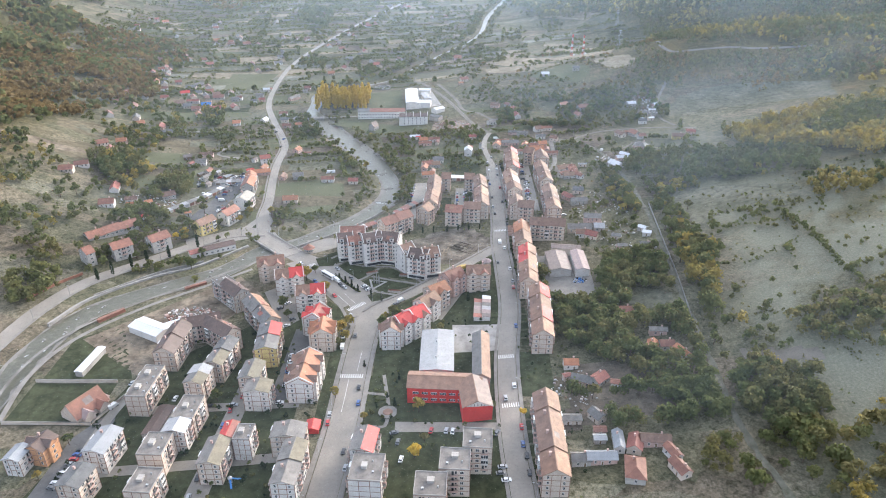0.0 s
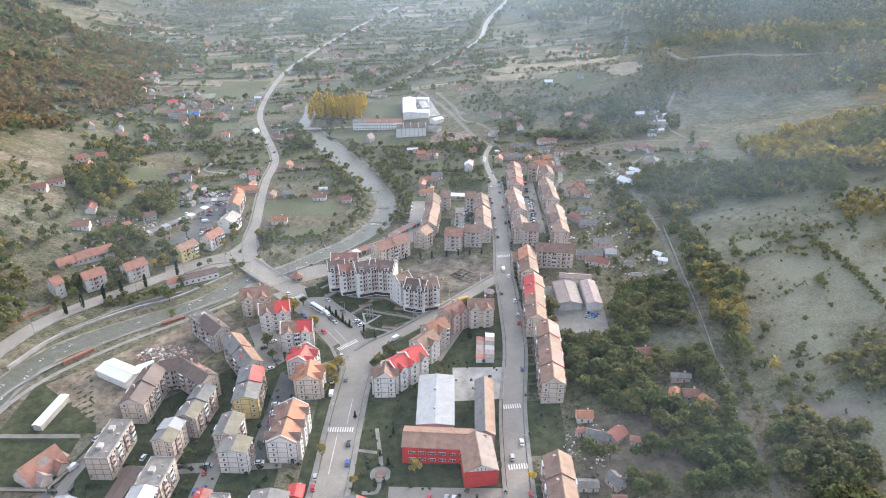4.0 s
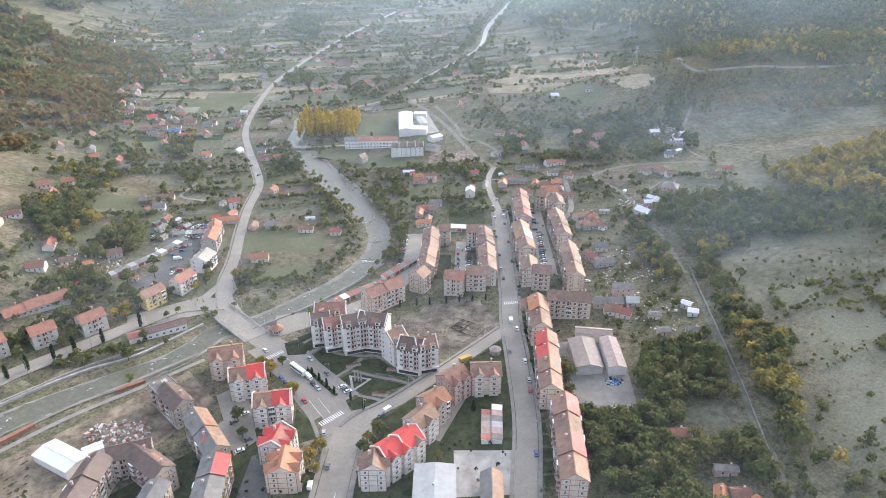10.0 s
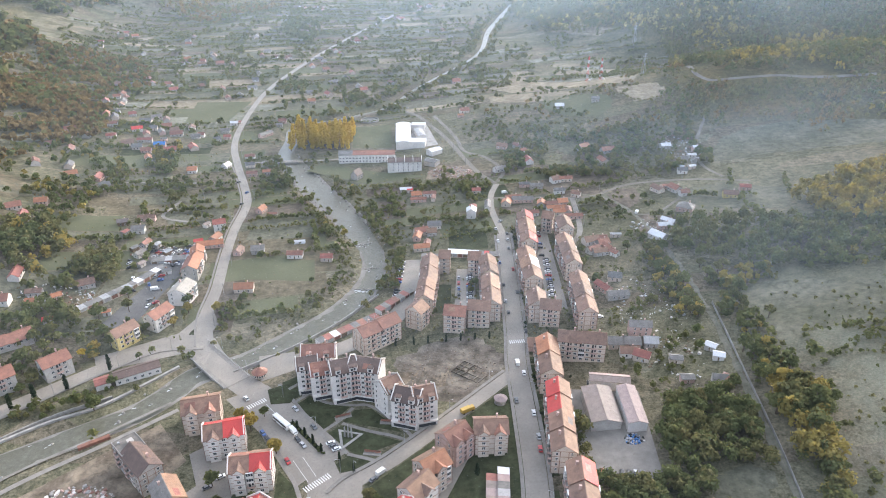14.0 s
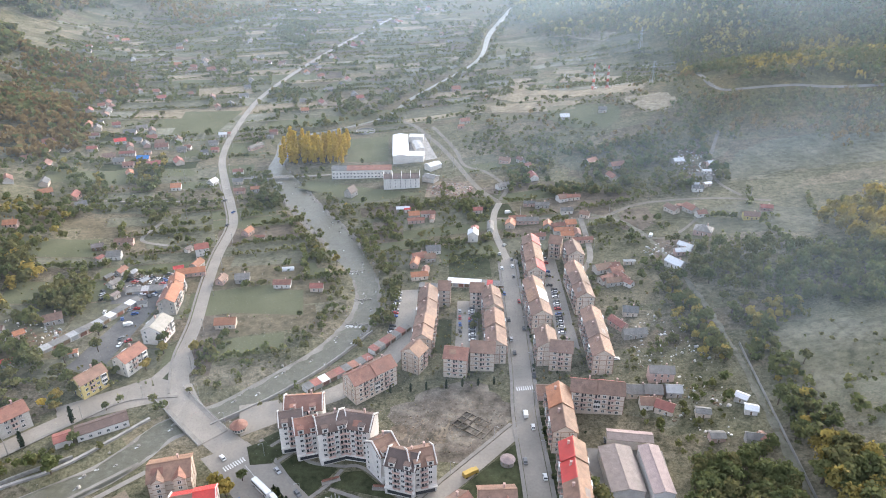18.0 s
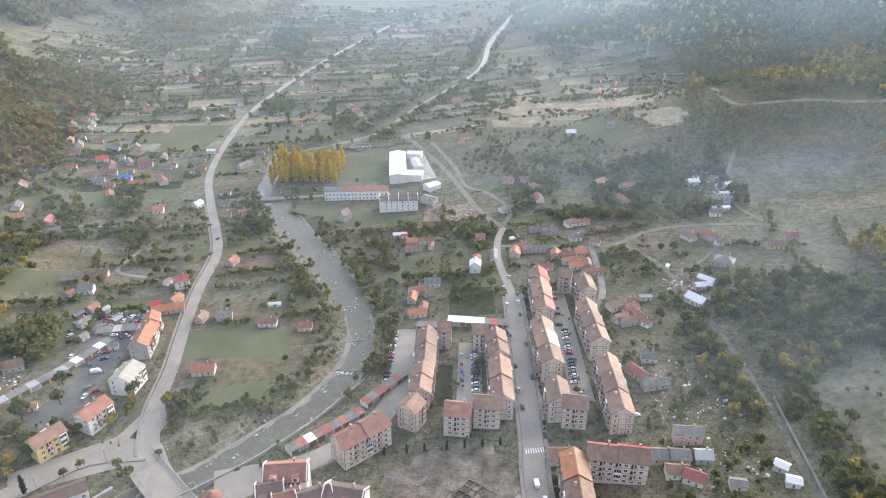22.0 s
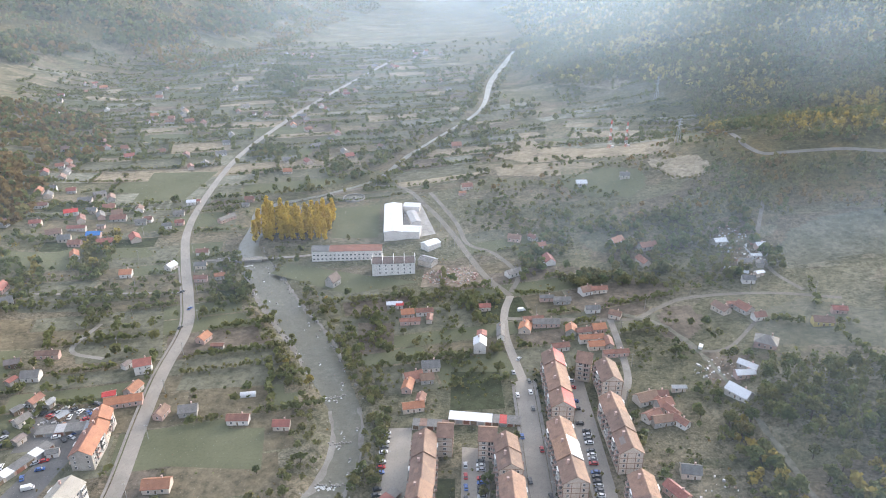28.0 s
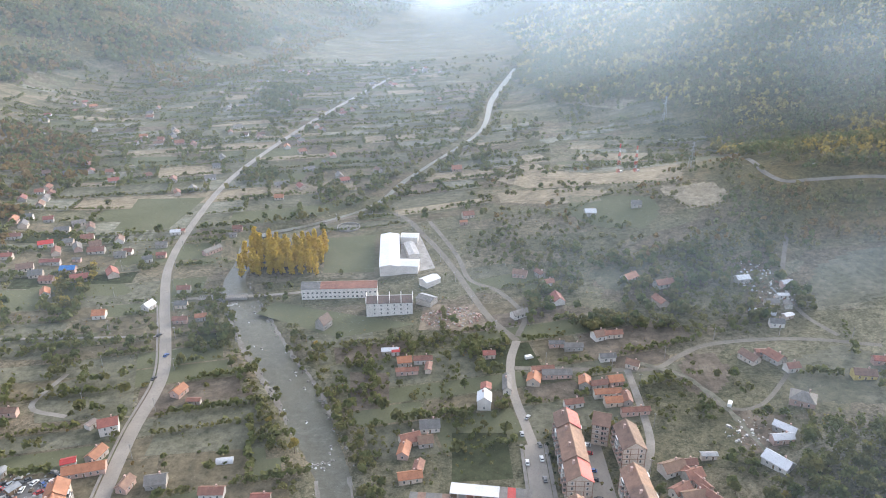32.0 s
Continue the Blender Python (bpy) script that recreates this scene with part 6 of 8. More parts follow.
plot("plot_garden", ((-50, 662), (-27, 660), (-25, 627), (-45, 624)), PLOUGH, "dug vegetable garden")
plot("courtyard_west", ((12, 540), (24, 538), (22, 484), (9, 486)), ASPHALT, "asphalt courtyard with parked cars")
plot("courtyard_east", ((66, 592), (79, 590), (76, 482), (66, 486)), ASPHALT, "asphalt lane between blocks with parked cars")
plot("courtyard_blocks", ((-84, 330), (-70, 335), (-74, 262), (-86, 262)), ASPHALT_DARK, "asphalt courtyard with parked cars")
plot("courtyard_far_west", ((-110, 345), (-88, 372), (-80, 360), (-96, 330)), ASPHALT, "asphalt courtyard")
plot("courtyard_south", ((-102, 300), (-94, 300), (-98, 190), (-108, 190)), ASPHALT, "asphalt lane between slab blocks")
plot("courtyard_low", ((-170, 240), (-158, 262), (-146, 215), (-172, 195)), ASPHALT_DARK, "dark asphalt yard")
plot("school_drive", ((-22, 250), (30, 246), (30, 240), (-22, 243)), ASPHALT, "curved asphalt drive")
plot("link_market", ((-8, 340), (8, 372), (14, 368), (0, 336)), ASPHALT, "asphalt passage")
plot("town_west", ((-158, 288), (-72, 372), (-70, 180), (-178, 180)), GRASS, "worn grass between the apartment blocks")
plot("town_middle", ((-36, 345), (36, 415), (36, 180), (-36, 180)), GRASS, "worn grass between street and boulevard")
plot("lane_south", ((-150, 262), (-70, 268), (-70, 262), (-150, 256)), ASPHALT, "asphalt lane between slab blocks")
plot("lane_south_two", ((-150, 222), (-66, 232), (-66, 226), (-150, 216)), ASPHALT, "asphalt lane between slab blocks")
plot("lane_south_three", ((-128, 300), (-122, 300), (-120, 200), (-127, 200)), ASPHALT, "asphalt lane between slab blocks")
plot("playground", ((-98, 222), (-80, 222), (-80, 205), (-98, 205)), GRASS, "dark green playground lawn")
plot("lane_court", ((-112, 372), (-100, 382), (-84, 340), (-92, 330)), ASPHALT, "asphalt lane beside the blocks")
plot("junction", ((-56, 356), (-34, 362), (-30, 334), (-54, 334)), ASPHALT, "asphalt junction")
for name, c in (("junction_west", ((-186, 443), (-149, 468), (-141, 448), (-179, 431))), ("junction_fork", ((-149, 468), (-139, 498), (-129, 478), (-136, 446)))):
    plot(name, c, ASPHALT, "wide asphalt junction beside the bridge")
tagged(new("traffic_island", Shape().prism([(-143, 467), (-138.5, 466), (-141, 475)], float(ground_z(-141, 469)) - 0.3, float(ground_z(-141, 469)) + 0.36).mesh("traffic_island", GRASS)), "small triangular grass traffic island with a kerb", "traffic island")
plot("forecourt", ((-98, 446), (-72, 452), (-66, 440), (-92, 424)), ASPHALT, "asphalt forecourt beside the kiosk")




def blotch(name, cx, cy, rx, ry, turn, mat, label):
    """A field with an uneven edge."""
    rng = np.random.default_rng(int(abs(cx * 7 + cy)))
    n, rings, c, s = 40, 7, math.cos(radians(turn)), math.sin(radians(turn))
    a = np.linspace(0, 2 * math.pi, n, endpoint=False)
    w = 1 + 0.13 * np.sin(2 * a + rng.random() * 6) + 0.09 * np.sin(5 * a + rng.random() * 6) + 0.05 * rng.normal(size=n)
    verts, faces = [(cx, cy, float(ground_z(cx, cy)) + 0.15)], []
    for r in range(1, rings + 1):
        for k in range(n):
            e = np.sign(math.cos(a[k])) * abs(math.cos(a[k])) ** 0.7, np.sign(math.sin(a[k])) * abs(math.sin(a[k])) ** 0.7
            u, v = e[0] * rx * w[k] * r / rings, e[1] * ry * w[k] * r / rings
            x, y = cx + c * u - s * v, cy + s * u + c * v
            verts.append((x, y, float(ground_z(x, y)) + (0.15 if r < rings else 0.02)))
    for k in range(n):
        faces.append((0, 1 + k, 1 + (k + 1) % n))
        for r in range(rings - 1):
            b = 1 + r * n
            faces.append((b + k, b + n + k, b + n + (k + 1) % n, b + (k + 1) % n))
    tagged(new(name, mesh_of(name, verts, faces, [mat], smooth=True)), label, "field", "", "structure")


BLOTCH_WORDS = {FROST: "pale frosted meadow with an uneven edge", DIRT: "bare brownish field", PITCH: "mown green meadow", PLOUGH: "ploughed brown field", CHURNED: "cleared site of churned dark earth"}
for b in ((5, 430, 30, 24, 8, CHURNED), (-4, 424, 15, 12, 20, DIRT), (120, 338, 12, 9, 5, FROST), (-330, 640, 28, 12, 15, FROST)):
    blotch("field", *b, BLOTCH_WORDS[b[5]])
for b in ((-350, 560, 40, 9, 20, DIRT), (-262, 845, 30, 14, 8, FROST), (-255, 770, 32, 13, 5, PITCH), (-380, 1000, 40, 16, 5, FROST), (-120, 1120, 26, 20, -15, PITCH), (-85, 1160, 18, 22, -12, PLOUGH), (-170, 1060, 24, 16, 10, PITCH), (-330, 1120, 46, 20, 0, PITCH), (-60, 1290, 40, 18, 5, FROST), (-340, 1300, 60, 14, 5, FROST), (-20, 1420, 40, 20, 10, PLOUGH)):
    blotch("field", *b, BLOTCH_WORDS[b[5]])
for b in ((30, 1560, 50, 30, 10, DIRT), (-220, 1500, 60, 20, 5, FROST), (-480, 1420, 70, 22, 8, FROST), (-640, 1700, 90, 25, 8, FROST), (-420, 1850, 90, 22, 3, FROST), (-250, 690, 26, 18, 10, FROST), (-110, 610, 26, 15, 8, FROST), (230, 240, 30, 14, 20, DIRT)):
    blotch("field", *b, BLOTCH_WORDS[b[5]])
PASTURES = ((-440, 838, 42, 20, 30), (-398, 770, 26, 14, 35), (-520, 965, 46, 16, 25), (-560, 1130, 66, 18, 15), (-470, 1110, 36, 12, 15), (-650, 1310, 76, 18, 10), (-345, 640, 22, 26, 20), (-318, 575, 18, 20, 10), (-600, 1480, 80, 20, 8), (-420, 905, 24, 10, 25), (-700, 1620, 90, 22, 10))
for k, p in enumerate(PASTURES):
    blotch("field", *p, (TAN, FROST, TAN, TAN)[k % 4], "tan hillside pasture with an uneven edge")
for k in range(12):
    y0 = 352 + k * 7.2
    patch("lawn_forecourt", ((46.5, y0), (50.5, y0), (50.3, y0 + 5.6), (46.3, y0 + 5.6)), GRASS, 0.12, "small lawn before a block's entrance", "grass", n=2)
for k in range(6):
    y0 = 298 + k * 8
    if k > 0:
        patch("lawn_forecourt", ((43.5, y0), (49, y0), (48.8, y0 + 6.2), (43.3, y0 + 6.2)), GRASS, 0.12, "small lawn before a block's entrance", "grass", n=2)
for k in range(7):
    y0 = 200 + k * 8
    patch("lawn_forecourt", ((38.5, y0), (41.5, y0), (41.5, y0 + 6.4), (38.5, y0 + 6.4)), GRASS, 0.12, "small lawn before a block's entrance", "grass", n=2)
for name, line, w, off, mat, lift in (
    ("pavement_boulevard_west", ROAD_BOULEVARD, 2.4, 8.0, PAVING, 0.28), ("pavement_boulevard_east", ROAD_BOULEVARD, 2.4, -8.0, PAVING, 0.28),
    ("pavement_street_west", STREET, 1.6, 5.8, PAVING, 0.26), ("pavement_street_east", STREET, 1.8, -5.9, PAVING, 0.26),
    ("pavement_link", ROAD_LINK, 1.8, 4.8, PAVING, 0.3), ("pavement_north", ROAD_NORTH[:8], 1.2, 4.8, PAVING, 0.28),
    ("pavement_riverside", ROAD_RIVER, 1.5, 5.0, PAVING, 0.26),
):
    ribbon(name, line, w, mat, lift, "pale paved footway with a raised kerb", "pavement", offset=off, thick=0.25)
PARK_PATHS = (((-30, 286), (-27, 268), (-26, 262)), ((-26, 252), (-27, 247), (-33, 247)), ((-38, 272), (-28, 270)))
SQUARE_PATHS = (((-82, 422), (-69, 404), (-55, 384.5), (-46, 376), (-41, 371.5)), ((-55, 385.5), (-47, 394), (-42, 402.5)), ((-67, 417), (-57, 407.5), (-43, 404.5), (-33, 403), (-17, 386.5), (-12, 380)), ((-46, 391.5), (-31, 385), (-22, 382), (-14, 378)), ((-41, 371), (-31, 367.5), (-25, 365)), ((-77, 417), (-69.5, 425)), ((-71, 408), (-64.5, 415)), ((-85, 390), (-76, 378), (-69, 367), (-61, 353), (-56, 341)))
for p in PARK_PATHS + SQUARE_PATHS:
    ribbon("path", p, 1.8, PAVING, 0.24, "paved path across the lawn", "path", step=2.0)
PROMENADE = [(-209, 250), (-213, 285), (-205, 318), (-180, 352), (-152, 378), (-127, 402)]
ribbon("promenade", PROMENADE, 2.6, PAVING, 0.25, "pale riverside promenade", "path")
ribbon("path_riverside_low", PROMENADE, 1.6, GRAVEL, 0.22, "gravel track along the river", "path", offset=7.5)
ribbon("lane_chapel", [(-160, 220), (-158, 262), (-146, 300)], 5.0, ASPHALT, 0.18, "lane past the walled lawn", "road")
ribbon("lane_gardens", [(-193, 620), (-215, 628), (-212, 660)], 3.0, GRAVEL, 0.18, "dirt track to gardens", "road")
ribbon("lane_fields", [(-176, 705), (-235, 700), (-300, 690)], 2.4, GRAVEL, 0.18, "hedged dirt track", "road")
ribbon("lane_farms", [(112, 660), (138, 640), (146, 612), (165, 610), (195, 640)], 2.4, TRACK, 0.2, "track beside the old railway", "road")
ribbon("lane_hill", [(281, 918), (278, 892), (276, 872), (283, 852), (301, 847), (322, 843), (347, 838), (380, 828), (440, 826)], 4.6, TRACK, 0.5, "pale track over the hill", "road")
ribbon("lane_hollow", [(235, 668), (228, 700), (236, 740), (260, 790)], 3.0, TRACK, 0.3, "track up the side valley", "road")
ribbon("lane_bridge", [(-176, 757), (-150, 760), (-110, 764), (-60, 775)], 3.5, ASPHALT, 0.3, "lane over the small bridge", "road")
bridge(-168, 758, -134, 761, 5)
# white paint
for name, line, w, off in (("road_line_boulevard", [(-47, 258), (-46.4, 283)], 0.2, 1.6), ("road_line_boulevard_two", [(-46, 290), (-45.3, 308)], 0.2, -1.6), ("road_line_square", ROAD_SQUARE[1:3], 0.2, 1.5), ("road_line_square_two", [(-53, 358), (-61, 370)], 0.2, 0.0), ("road_line_square_three", [(-56, 355), (-65, 368)], 0.2, 0.0)):
    ribbon(name, line, w, PAINT, 0.205, "worn white road line", "road marking", offset=off)


def crossing(x, y, turn, n, gap, long):
    root = thing("crosswalk", x, y, turn, "zebra crossing of worn white stripes", "crosswalk", z=float(ground_z(x, y)))
    for k in range(n):
        px = (k + 0.5 - n / 2) * gap
        wx, wy = x + px * math.cos(radians(turn)), y + px * math.sin(radians(turn))
        part("stripe", STRIPE, root, at=pose(px, 0, float(ground_z(wx, wy) - ground_z(x, y)) + 0.19) @ Matrix.Diagonal((gap * 0.5, long, 1, 1)))


STRIPE = Shape().box(0, 0, 0, 1, 1, 0.03).mesh("stripe", PAINT)
for c in ((-47, 286, -3, 11, 1.15, 3.2), (-52, 354.5, 42, 12, 1.1, 3.2), (-90, 406.5, 41, 9, 1.15, 3.0), (34, 297, 2, 8, 1.1, 3.0), (33, 258, 2, 8, 1.1, 3.0), (-50, 203, 0, 11, 1.1, 3.0), (43, 452, 2, 8, 1.1, 3.0)):
    crossing(*c)


TRACKBED = surface("weedy_ballast", (0.2, 0.19, 0.15), (0.085, 0.09, 0.06), 0.25, 1.6, 0.95, relief=0.1)


def railway(line):
    """Disused single track: ballast, sleepers and two rails."""
    ribbon("ballast", line, 2.9, TRACKBED, 0.35, "old railway ballast overgrown at the edges", "railway", ragged=0.7)
    for e in (-1, 1):
        ribbon("rail", line, 0.1, TILE_DARK, 0.55, "rusted railway rail", "rail", offset=e * 0.75)


railway(RAIL)


def wall_along(name, pts, h, w, mat, label, category="wall", cap=None):
    """A garden or river wall that follows the ground."""
    line = smooth_line(pts, 5.0)
    root = thing(name, float(line[0][0]), float(line[0][1]), 0, label, category)
    o = Vector((line[0][0], line[0][1], float(ground_z(*line[0]))))
    s, t = Shape(), Shape()
    for a, b in zip(line, line[1:]):
        m, d = (a + b) / 2, b - a
        z = float(ground_z(*m)) - o.z
        s.box(m[0] - o.x, m[1] - o.y, z - 1.0, np.hypot(*d) + 0.1, w, h + 1.0, 0, math.degrees(math.atan2(d[1], d[0])))
        t.box(m[0] - o.x, m[1] - o.y, z + h, np.hypot(*d) + 0.1, w + 0.2, 0.14, 0, math.degrees(math.atan2(d[1], d[0])))
    part("wall_body", s.mesh("wall_body", mat), root)
    if cap:
        part("coping", t.mesh("coping", cap), root)


wall_along("river_wall", [(-226, 330), (-215, 359), (-187, 389), (-164, 405), (-138, 436)], 1.0, 1.2, CONCRETE, "stepped pale concrete river wall", cap=CONCRETE)
wall_along("river_wall", [(-214, 362), (-186, 393), (-162, 410)], 1.8, 0.8, STONE, "upper stone terrace wall over the river")
wall_along("river_wall", [(-108, 432), (-84, 452), (-60, 478), (-38, 510)], 0.9, 0.6, CONCRETE, "concrete embankment wall")
wall_along("garden_wall", [(-207, 280), (-166, 281)], 1.8, 0.3, RENDER_CREAM, "cream rendered garden wall", cap=PAVING)
wall_along("garden_wall", [(-207, 249), (-165, 249)], 1.8, 0.3, RENDER_CREAM, "cream rendered garden wall", cap=PAVING)
wall_along("garden_wall", [(-165, 250), (-158, 270)], 1.4, 0.3, RENDER_CREAM, "low cream garden wall", cap=PAVING)
wall_along("brick_wall", [(-200, 335), (-190, 348)], 2.0, 2.2, TILE_RUST, "stack of red bricks along the promenade", "bricks")
wall_along("brick_wall", [(-163, 375), (-152, 383)], 1.2, 2.2, TILE_RUST, "red planter wall along the promenade", "planter")
wall_along("retaining_wall", [(-250, 352), (-241, 372), (-232, 386)], 1.8, 0.5, TILE_RUST, "red retaining wall over the road")
wall_along("fence", [(134, 300), (141, 352), (147, 405), (155, 471)], 1.6, 0.2, CONCRETE, "grey concrete panel fence beside the railway", "fence")
wall_along("fence", [(126, 250), (133, 300)], 1.5, 0.2, CONCRETE, "broken concrete panel fence", "fence")


# ---- trees and scrub ----
def leaf_quads(rng, centre, radius, n, size, squash=0.8, top=True):
    """n small leaf clumps on and in a rounded crown."""
    d = rng.normal(size=(n, 3))
    d /= np.linalg.norm(d, axis=1)[:, None]
    if top:
        d[:, 2] = np.where(d[:, 2] < -0.35, -d[:, 2], d[:, 2])
    r = radius * (0.45 + 0.55 * rng.random(n) ** 0.45) * (0.8 + 0.35 * np.sin(3 * d[:, 0] + 5 * d[:, 1] + rng.random() * 6) * rng.random(n))
    c = centre + d * r[:, None] * (1, 1, squash)
    u = rng.normal(size=(n, 3))
    nrm = d + 0.7 * rng.normal(size=(n, 3))
    u -= nrm * ((u * nrm).sum(1) / (nrm * nrm).sum(1))[:, None]
    u /= np.linalg.norm(u, axis=1)[:, None] + 1e-9
    v = np.cross(nrm, u)
    v /= np.linalg.norm(v, axis=1)[:, None] + 1e-9
    s = size * (0.6 + 0.8 * rng.random(n))[:, None]
    return np.stack([c - u * s - 0.6 * v * s, c + u * s * 0.9 - v * s, c + u * s + 0.7 * v * s, c - u * s * 0.8 + v * s], 1)


def crown_mesh(seed, shape, material):
    rng = np.random.default_rng(seed)
    out = []
    if shape == "poplar":
        for k in range(9):
            z = 2.2 + k * 1.45
            out.append(leaf_quads(rng, np.array([rng.normal() * 0.25, rng.normal() * 0.25, z]), 2.3 - 0.1 * (k - 3) ** 2 * 0.5, 60, 0.42, 1.0, False))
    elif shape == "conifer":
        for k in range(8):
            out.append(leaf_quads(rng, np.array([0, 0, 1.2 + k * 1.05]), 2.3 - 0.26 * k, 40, 0.4, 0.35, False))
    elif shape == "bush":
        for k in range(4):
            out.append(leaf_quads(rng, np.array([rng.normal() * 0.7, rng.normal() * 0.7, 0.9 + 0.3 * rng.random()]), 1.1 + 0.4 * rng.random(), 45, 0.3))
    else:
        for k in range(9):
            a, r = 2 * math.pi * k / 8 + rng.random(), (0 if k == 8 else 1.5 + 0.6 * rng.random())
            out.append(leaf_quads(rng, np.array([r * math.cos(a), r * math.sin(a), 4.6 + 1.5 * rng.random() + (1.4 if k == 8 else 0)]), 1.35 + 0.6 * rng.random(), 42, 0.42))
    q = np.concatenate(out).reshape(-1, 3)
    return mesh_of("crown", q, np.arange(len(q)).reshape(-1, 4).tolist(), [material])


def trunk_mesh(seed, h, r, limbs=5):
    rng = np.random.default_rng(seed)
    s = Shape().tube(0, 0, -0.6, r * 1.3, h * 0.55, r * 0.75, 7, 0, 0.1, 0.05).tube(0.1, 0.05, h * 0.55, r * 0.75, h, r * 0.25, 6, 0, rng.normal() * 0.3, rng.normal() * 0.3)
    for k in range(limbs):
        a = 2 * math.pi * k / limbs + rng.random()
        s.tube(0.08, 0.04, h * (0.4 + 0.08 * k), r * 0.45, h * (0.75 + 0.06 * k), r * 0.1, 5, 0, 1.6 * math.cos(a), 1.6 * math.sin(a))
    return s.mesh("trunk", BARK)


TRUNK, TRUNK_TALL = trunk_mesh(1, 6.0, 0.22), trunk_mesh(2, 12.0, 0.25, 3)
KINDS = {
    "green": [crown_mesh(k, "round", LEAF_GREEN) for k in (11, 12, 13)], "olive": [crown_mesh(k, "round", LEAF_OLIVE) for k in (21, 22)],
    "yellow": [crown_mesh(k, "round", LEAF_YELLOW) for k in (31, 32)], "gold": [crown_mesh(k, "round", LEAF_GOLD) for k in (33, 34)], "rust": [crown_mesh(41, "round", LEAF_RUST)],
    "poplar": [crown_mesh(k, "poplar", LEAF_YELLOW) for k in (51, 52, 53)], "cypress": [crown_mesh(54, "poplar", LEAF_DARK)],
    "conifer": [crown_mesh(61, "conifer", LEAF_DARK)], "bush": [crown_mesh(k, "bush", LEAF_GREEN) for k in (71, 72)], "bush_olive": [crown_mesh(73, "bush", LEAF_OLIVE)],
}
TREE_WORDS = {"green": "leafy green autumn tree", "olive": "olive-brown autumn tree thinning out", "yellow": "tree in bright yellow autumn leaf", "gold": "tree turning golden green", "rust": "tree in rusty brown leaf", "poplar": "tall golden autumn poplar", "cypress": "slim dark columnar cypress", "conifer": "dark green fir tree", "bush": "rounded green shrub", "bush_olive": "olive-brown shrub"}
TREES = 0


def tree(x, y, kind="green", size=1.0, where="growing in rough grass"):
    global TREES
    TREES += 1
    low, tall = kind.startswith("bush"), kind in ("poplar", "cypress")
    root = thing("shrub" if low else "tree", x, y, (TREES * 137) % 360, TREE_WORDS[kind] + " " + where, "shrub" if low else "tree", "trees of the valley")
    m = Matrix.Diagonal((size, size, size * (0.9 + 0.02 * (TREES % 11)), 1))
    if not low:
        part("trunk", TRUNK_TALL if tall else TRUNK, root, at=m)
    part("crown", KINDS[kind][TREES % len(KINDS[kind])], root, at=m)


ROAD_WIDTHS = ((ROAD_BOULEVARD, 8), (ROAD_SQUARE, 9), (ROAD_LINK, 5), (STREET, 7), (STREET_NORTH, 3.5), (ROAD_NORTH, 5.5), (ROAD_RIVER, 5), (ROAD_HILL, 4), (ROAD_UP, 3), (ROAD_RAILSIDE, 3.5), (LANE_EAST, 3), (LANE_WEST, 6), (RAIL, 4), (RIVER, 9.0))
ROAD_PATHS = [(smooth_line(l, 12.0), w) for l, w in ROAD_WIDTHS]
BLOCK_FEET = [(o.matrix_basis.translation.x, o.matrix_basis.translation.y, o.matrix_basis.to_euler().z, o.children[0].dimensions.x / 2 + 2.5, o.children[0].dimensions.y / 2 + 2.5) for o in scene.objects if o.name.startswith("apartment_block") and o.children]
OPEN = [((-142, -80), (527, 560)), ((-94, -47), (798, 872)), ((-298, -232), (890, 982)), ((-112, -20), (712, 750)), ((-30, 38), (400, 452)), ((-78, 0), (350, 428)), ((64, 96), (345, 408)), ((-206, -150), (282, 362)), ((108, 132), (326, 348)), ((-30, 0), (790, 872))]


def free(x, y, extra=0.0):
    """Which places are clear of roads, water, buildings and kept-open ground."""
    x, y = np.asarray(x, float), np.asarray(y, float)
    ok = np.ones(x.shape, bool)
    for l, w in ROAD_PATHS:
        ok &= dist_to(l, x, y) > w + extra
    for fx, fy, r in FOOT:
        ok &= np.hypot(x - fx, y - fy) > r + 1.0 + extra
    for fx, fy, a, hl, hw in BLOCK_FEET:
        c, s = math.cos(a), math.sin(a)
        ok &= ~((np.abs((x - fx) * c + (y - fy) * s) < hl + extra) & (np.abs(-(x - fx) * s + (y - fy) * c) < hw + extra))
    for cx, cy, rx, ry, turn in PASTURES:
        c, s = math.cos(radians(turn)), math.sin(radians(turn))
        ok &= (((x - cx) * c + (y - cy) * s) / rx) ** 2 + (((y - cy) * c - (x - cx) * s) / ry) ** 2 > 0.85
    for (x0, x1), (y0, y1) in OPEN:
        ok &= ~((x > x0) & (x < x1) & (y > y0) & (y < y1))
    return ok


def clumped(x, y, scale, seed):
    return np.array([noise.noise((a / scale + seed * 7.3, b / scale, seed)) for a, b in zip(x, y)])


def scatter(seed, box, n, keep=None, clump=0.0, scale=40.0, extra=0.0):
    rng = np.random.default_rng(seed)
    x, y = rng.uniform(box[0], box[1], n), rng.uniform(box[2], box[3], n)
    ok = free(x, y, extra)
    if keep is not None:
        ok &= keep(x, y)
    x, y = x[ok], y[ok]
    if clump:
        ok = clumped(x, y, scale, seed) > clump - 0.5
        x, y = x[ok], y[ok]
    return x, y


def grow(seed, box, n, kinds, size=(0.7, 1.2), where="growing in rough grass", gap=3.0, **kw):
    x, y = scatter(seed, box, n, **kw)
    rng, done = np.random.default_rng(seed + 1), []
    for a, b in zip(x, y):
        if all((a - c) ** 2 + (b - d) ** 2 > gap * gap for c, d in done[-120:]):
            done.append((a, b))
            tree(a, b, kinds[int(rng.integers(len(kinds)))], float(rng.uniform(*size)), where)


GO, GOY = ("green", "green", "olive"), ("green", "olive", "green", "gold")
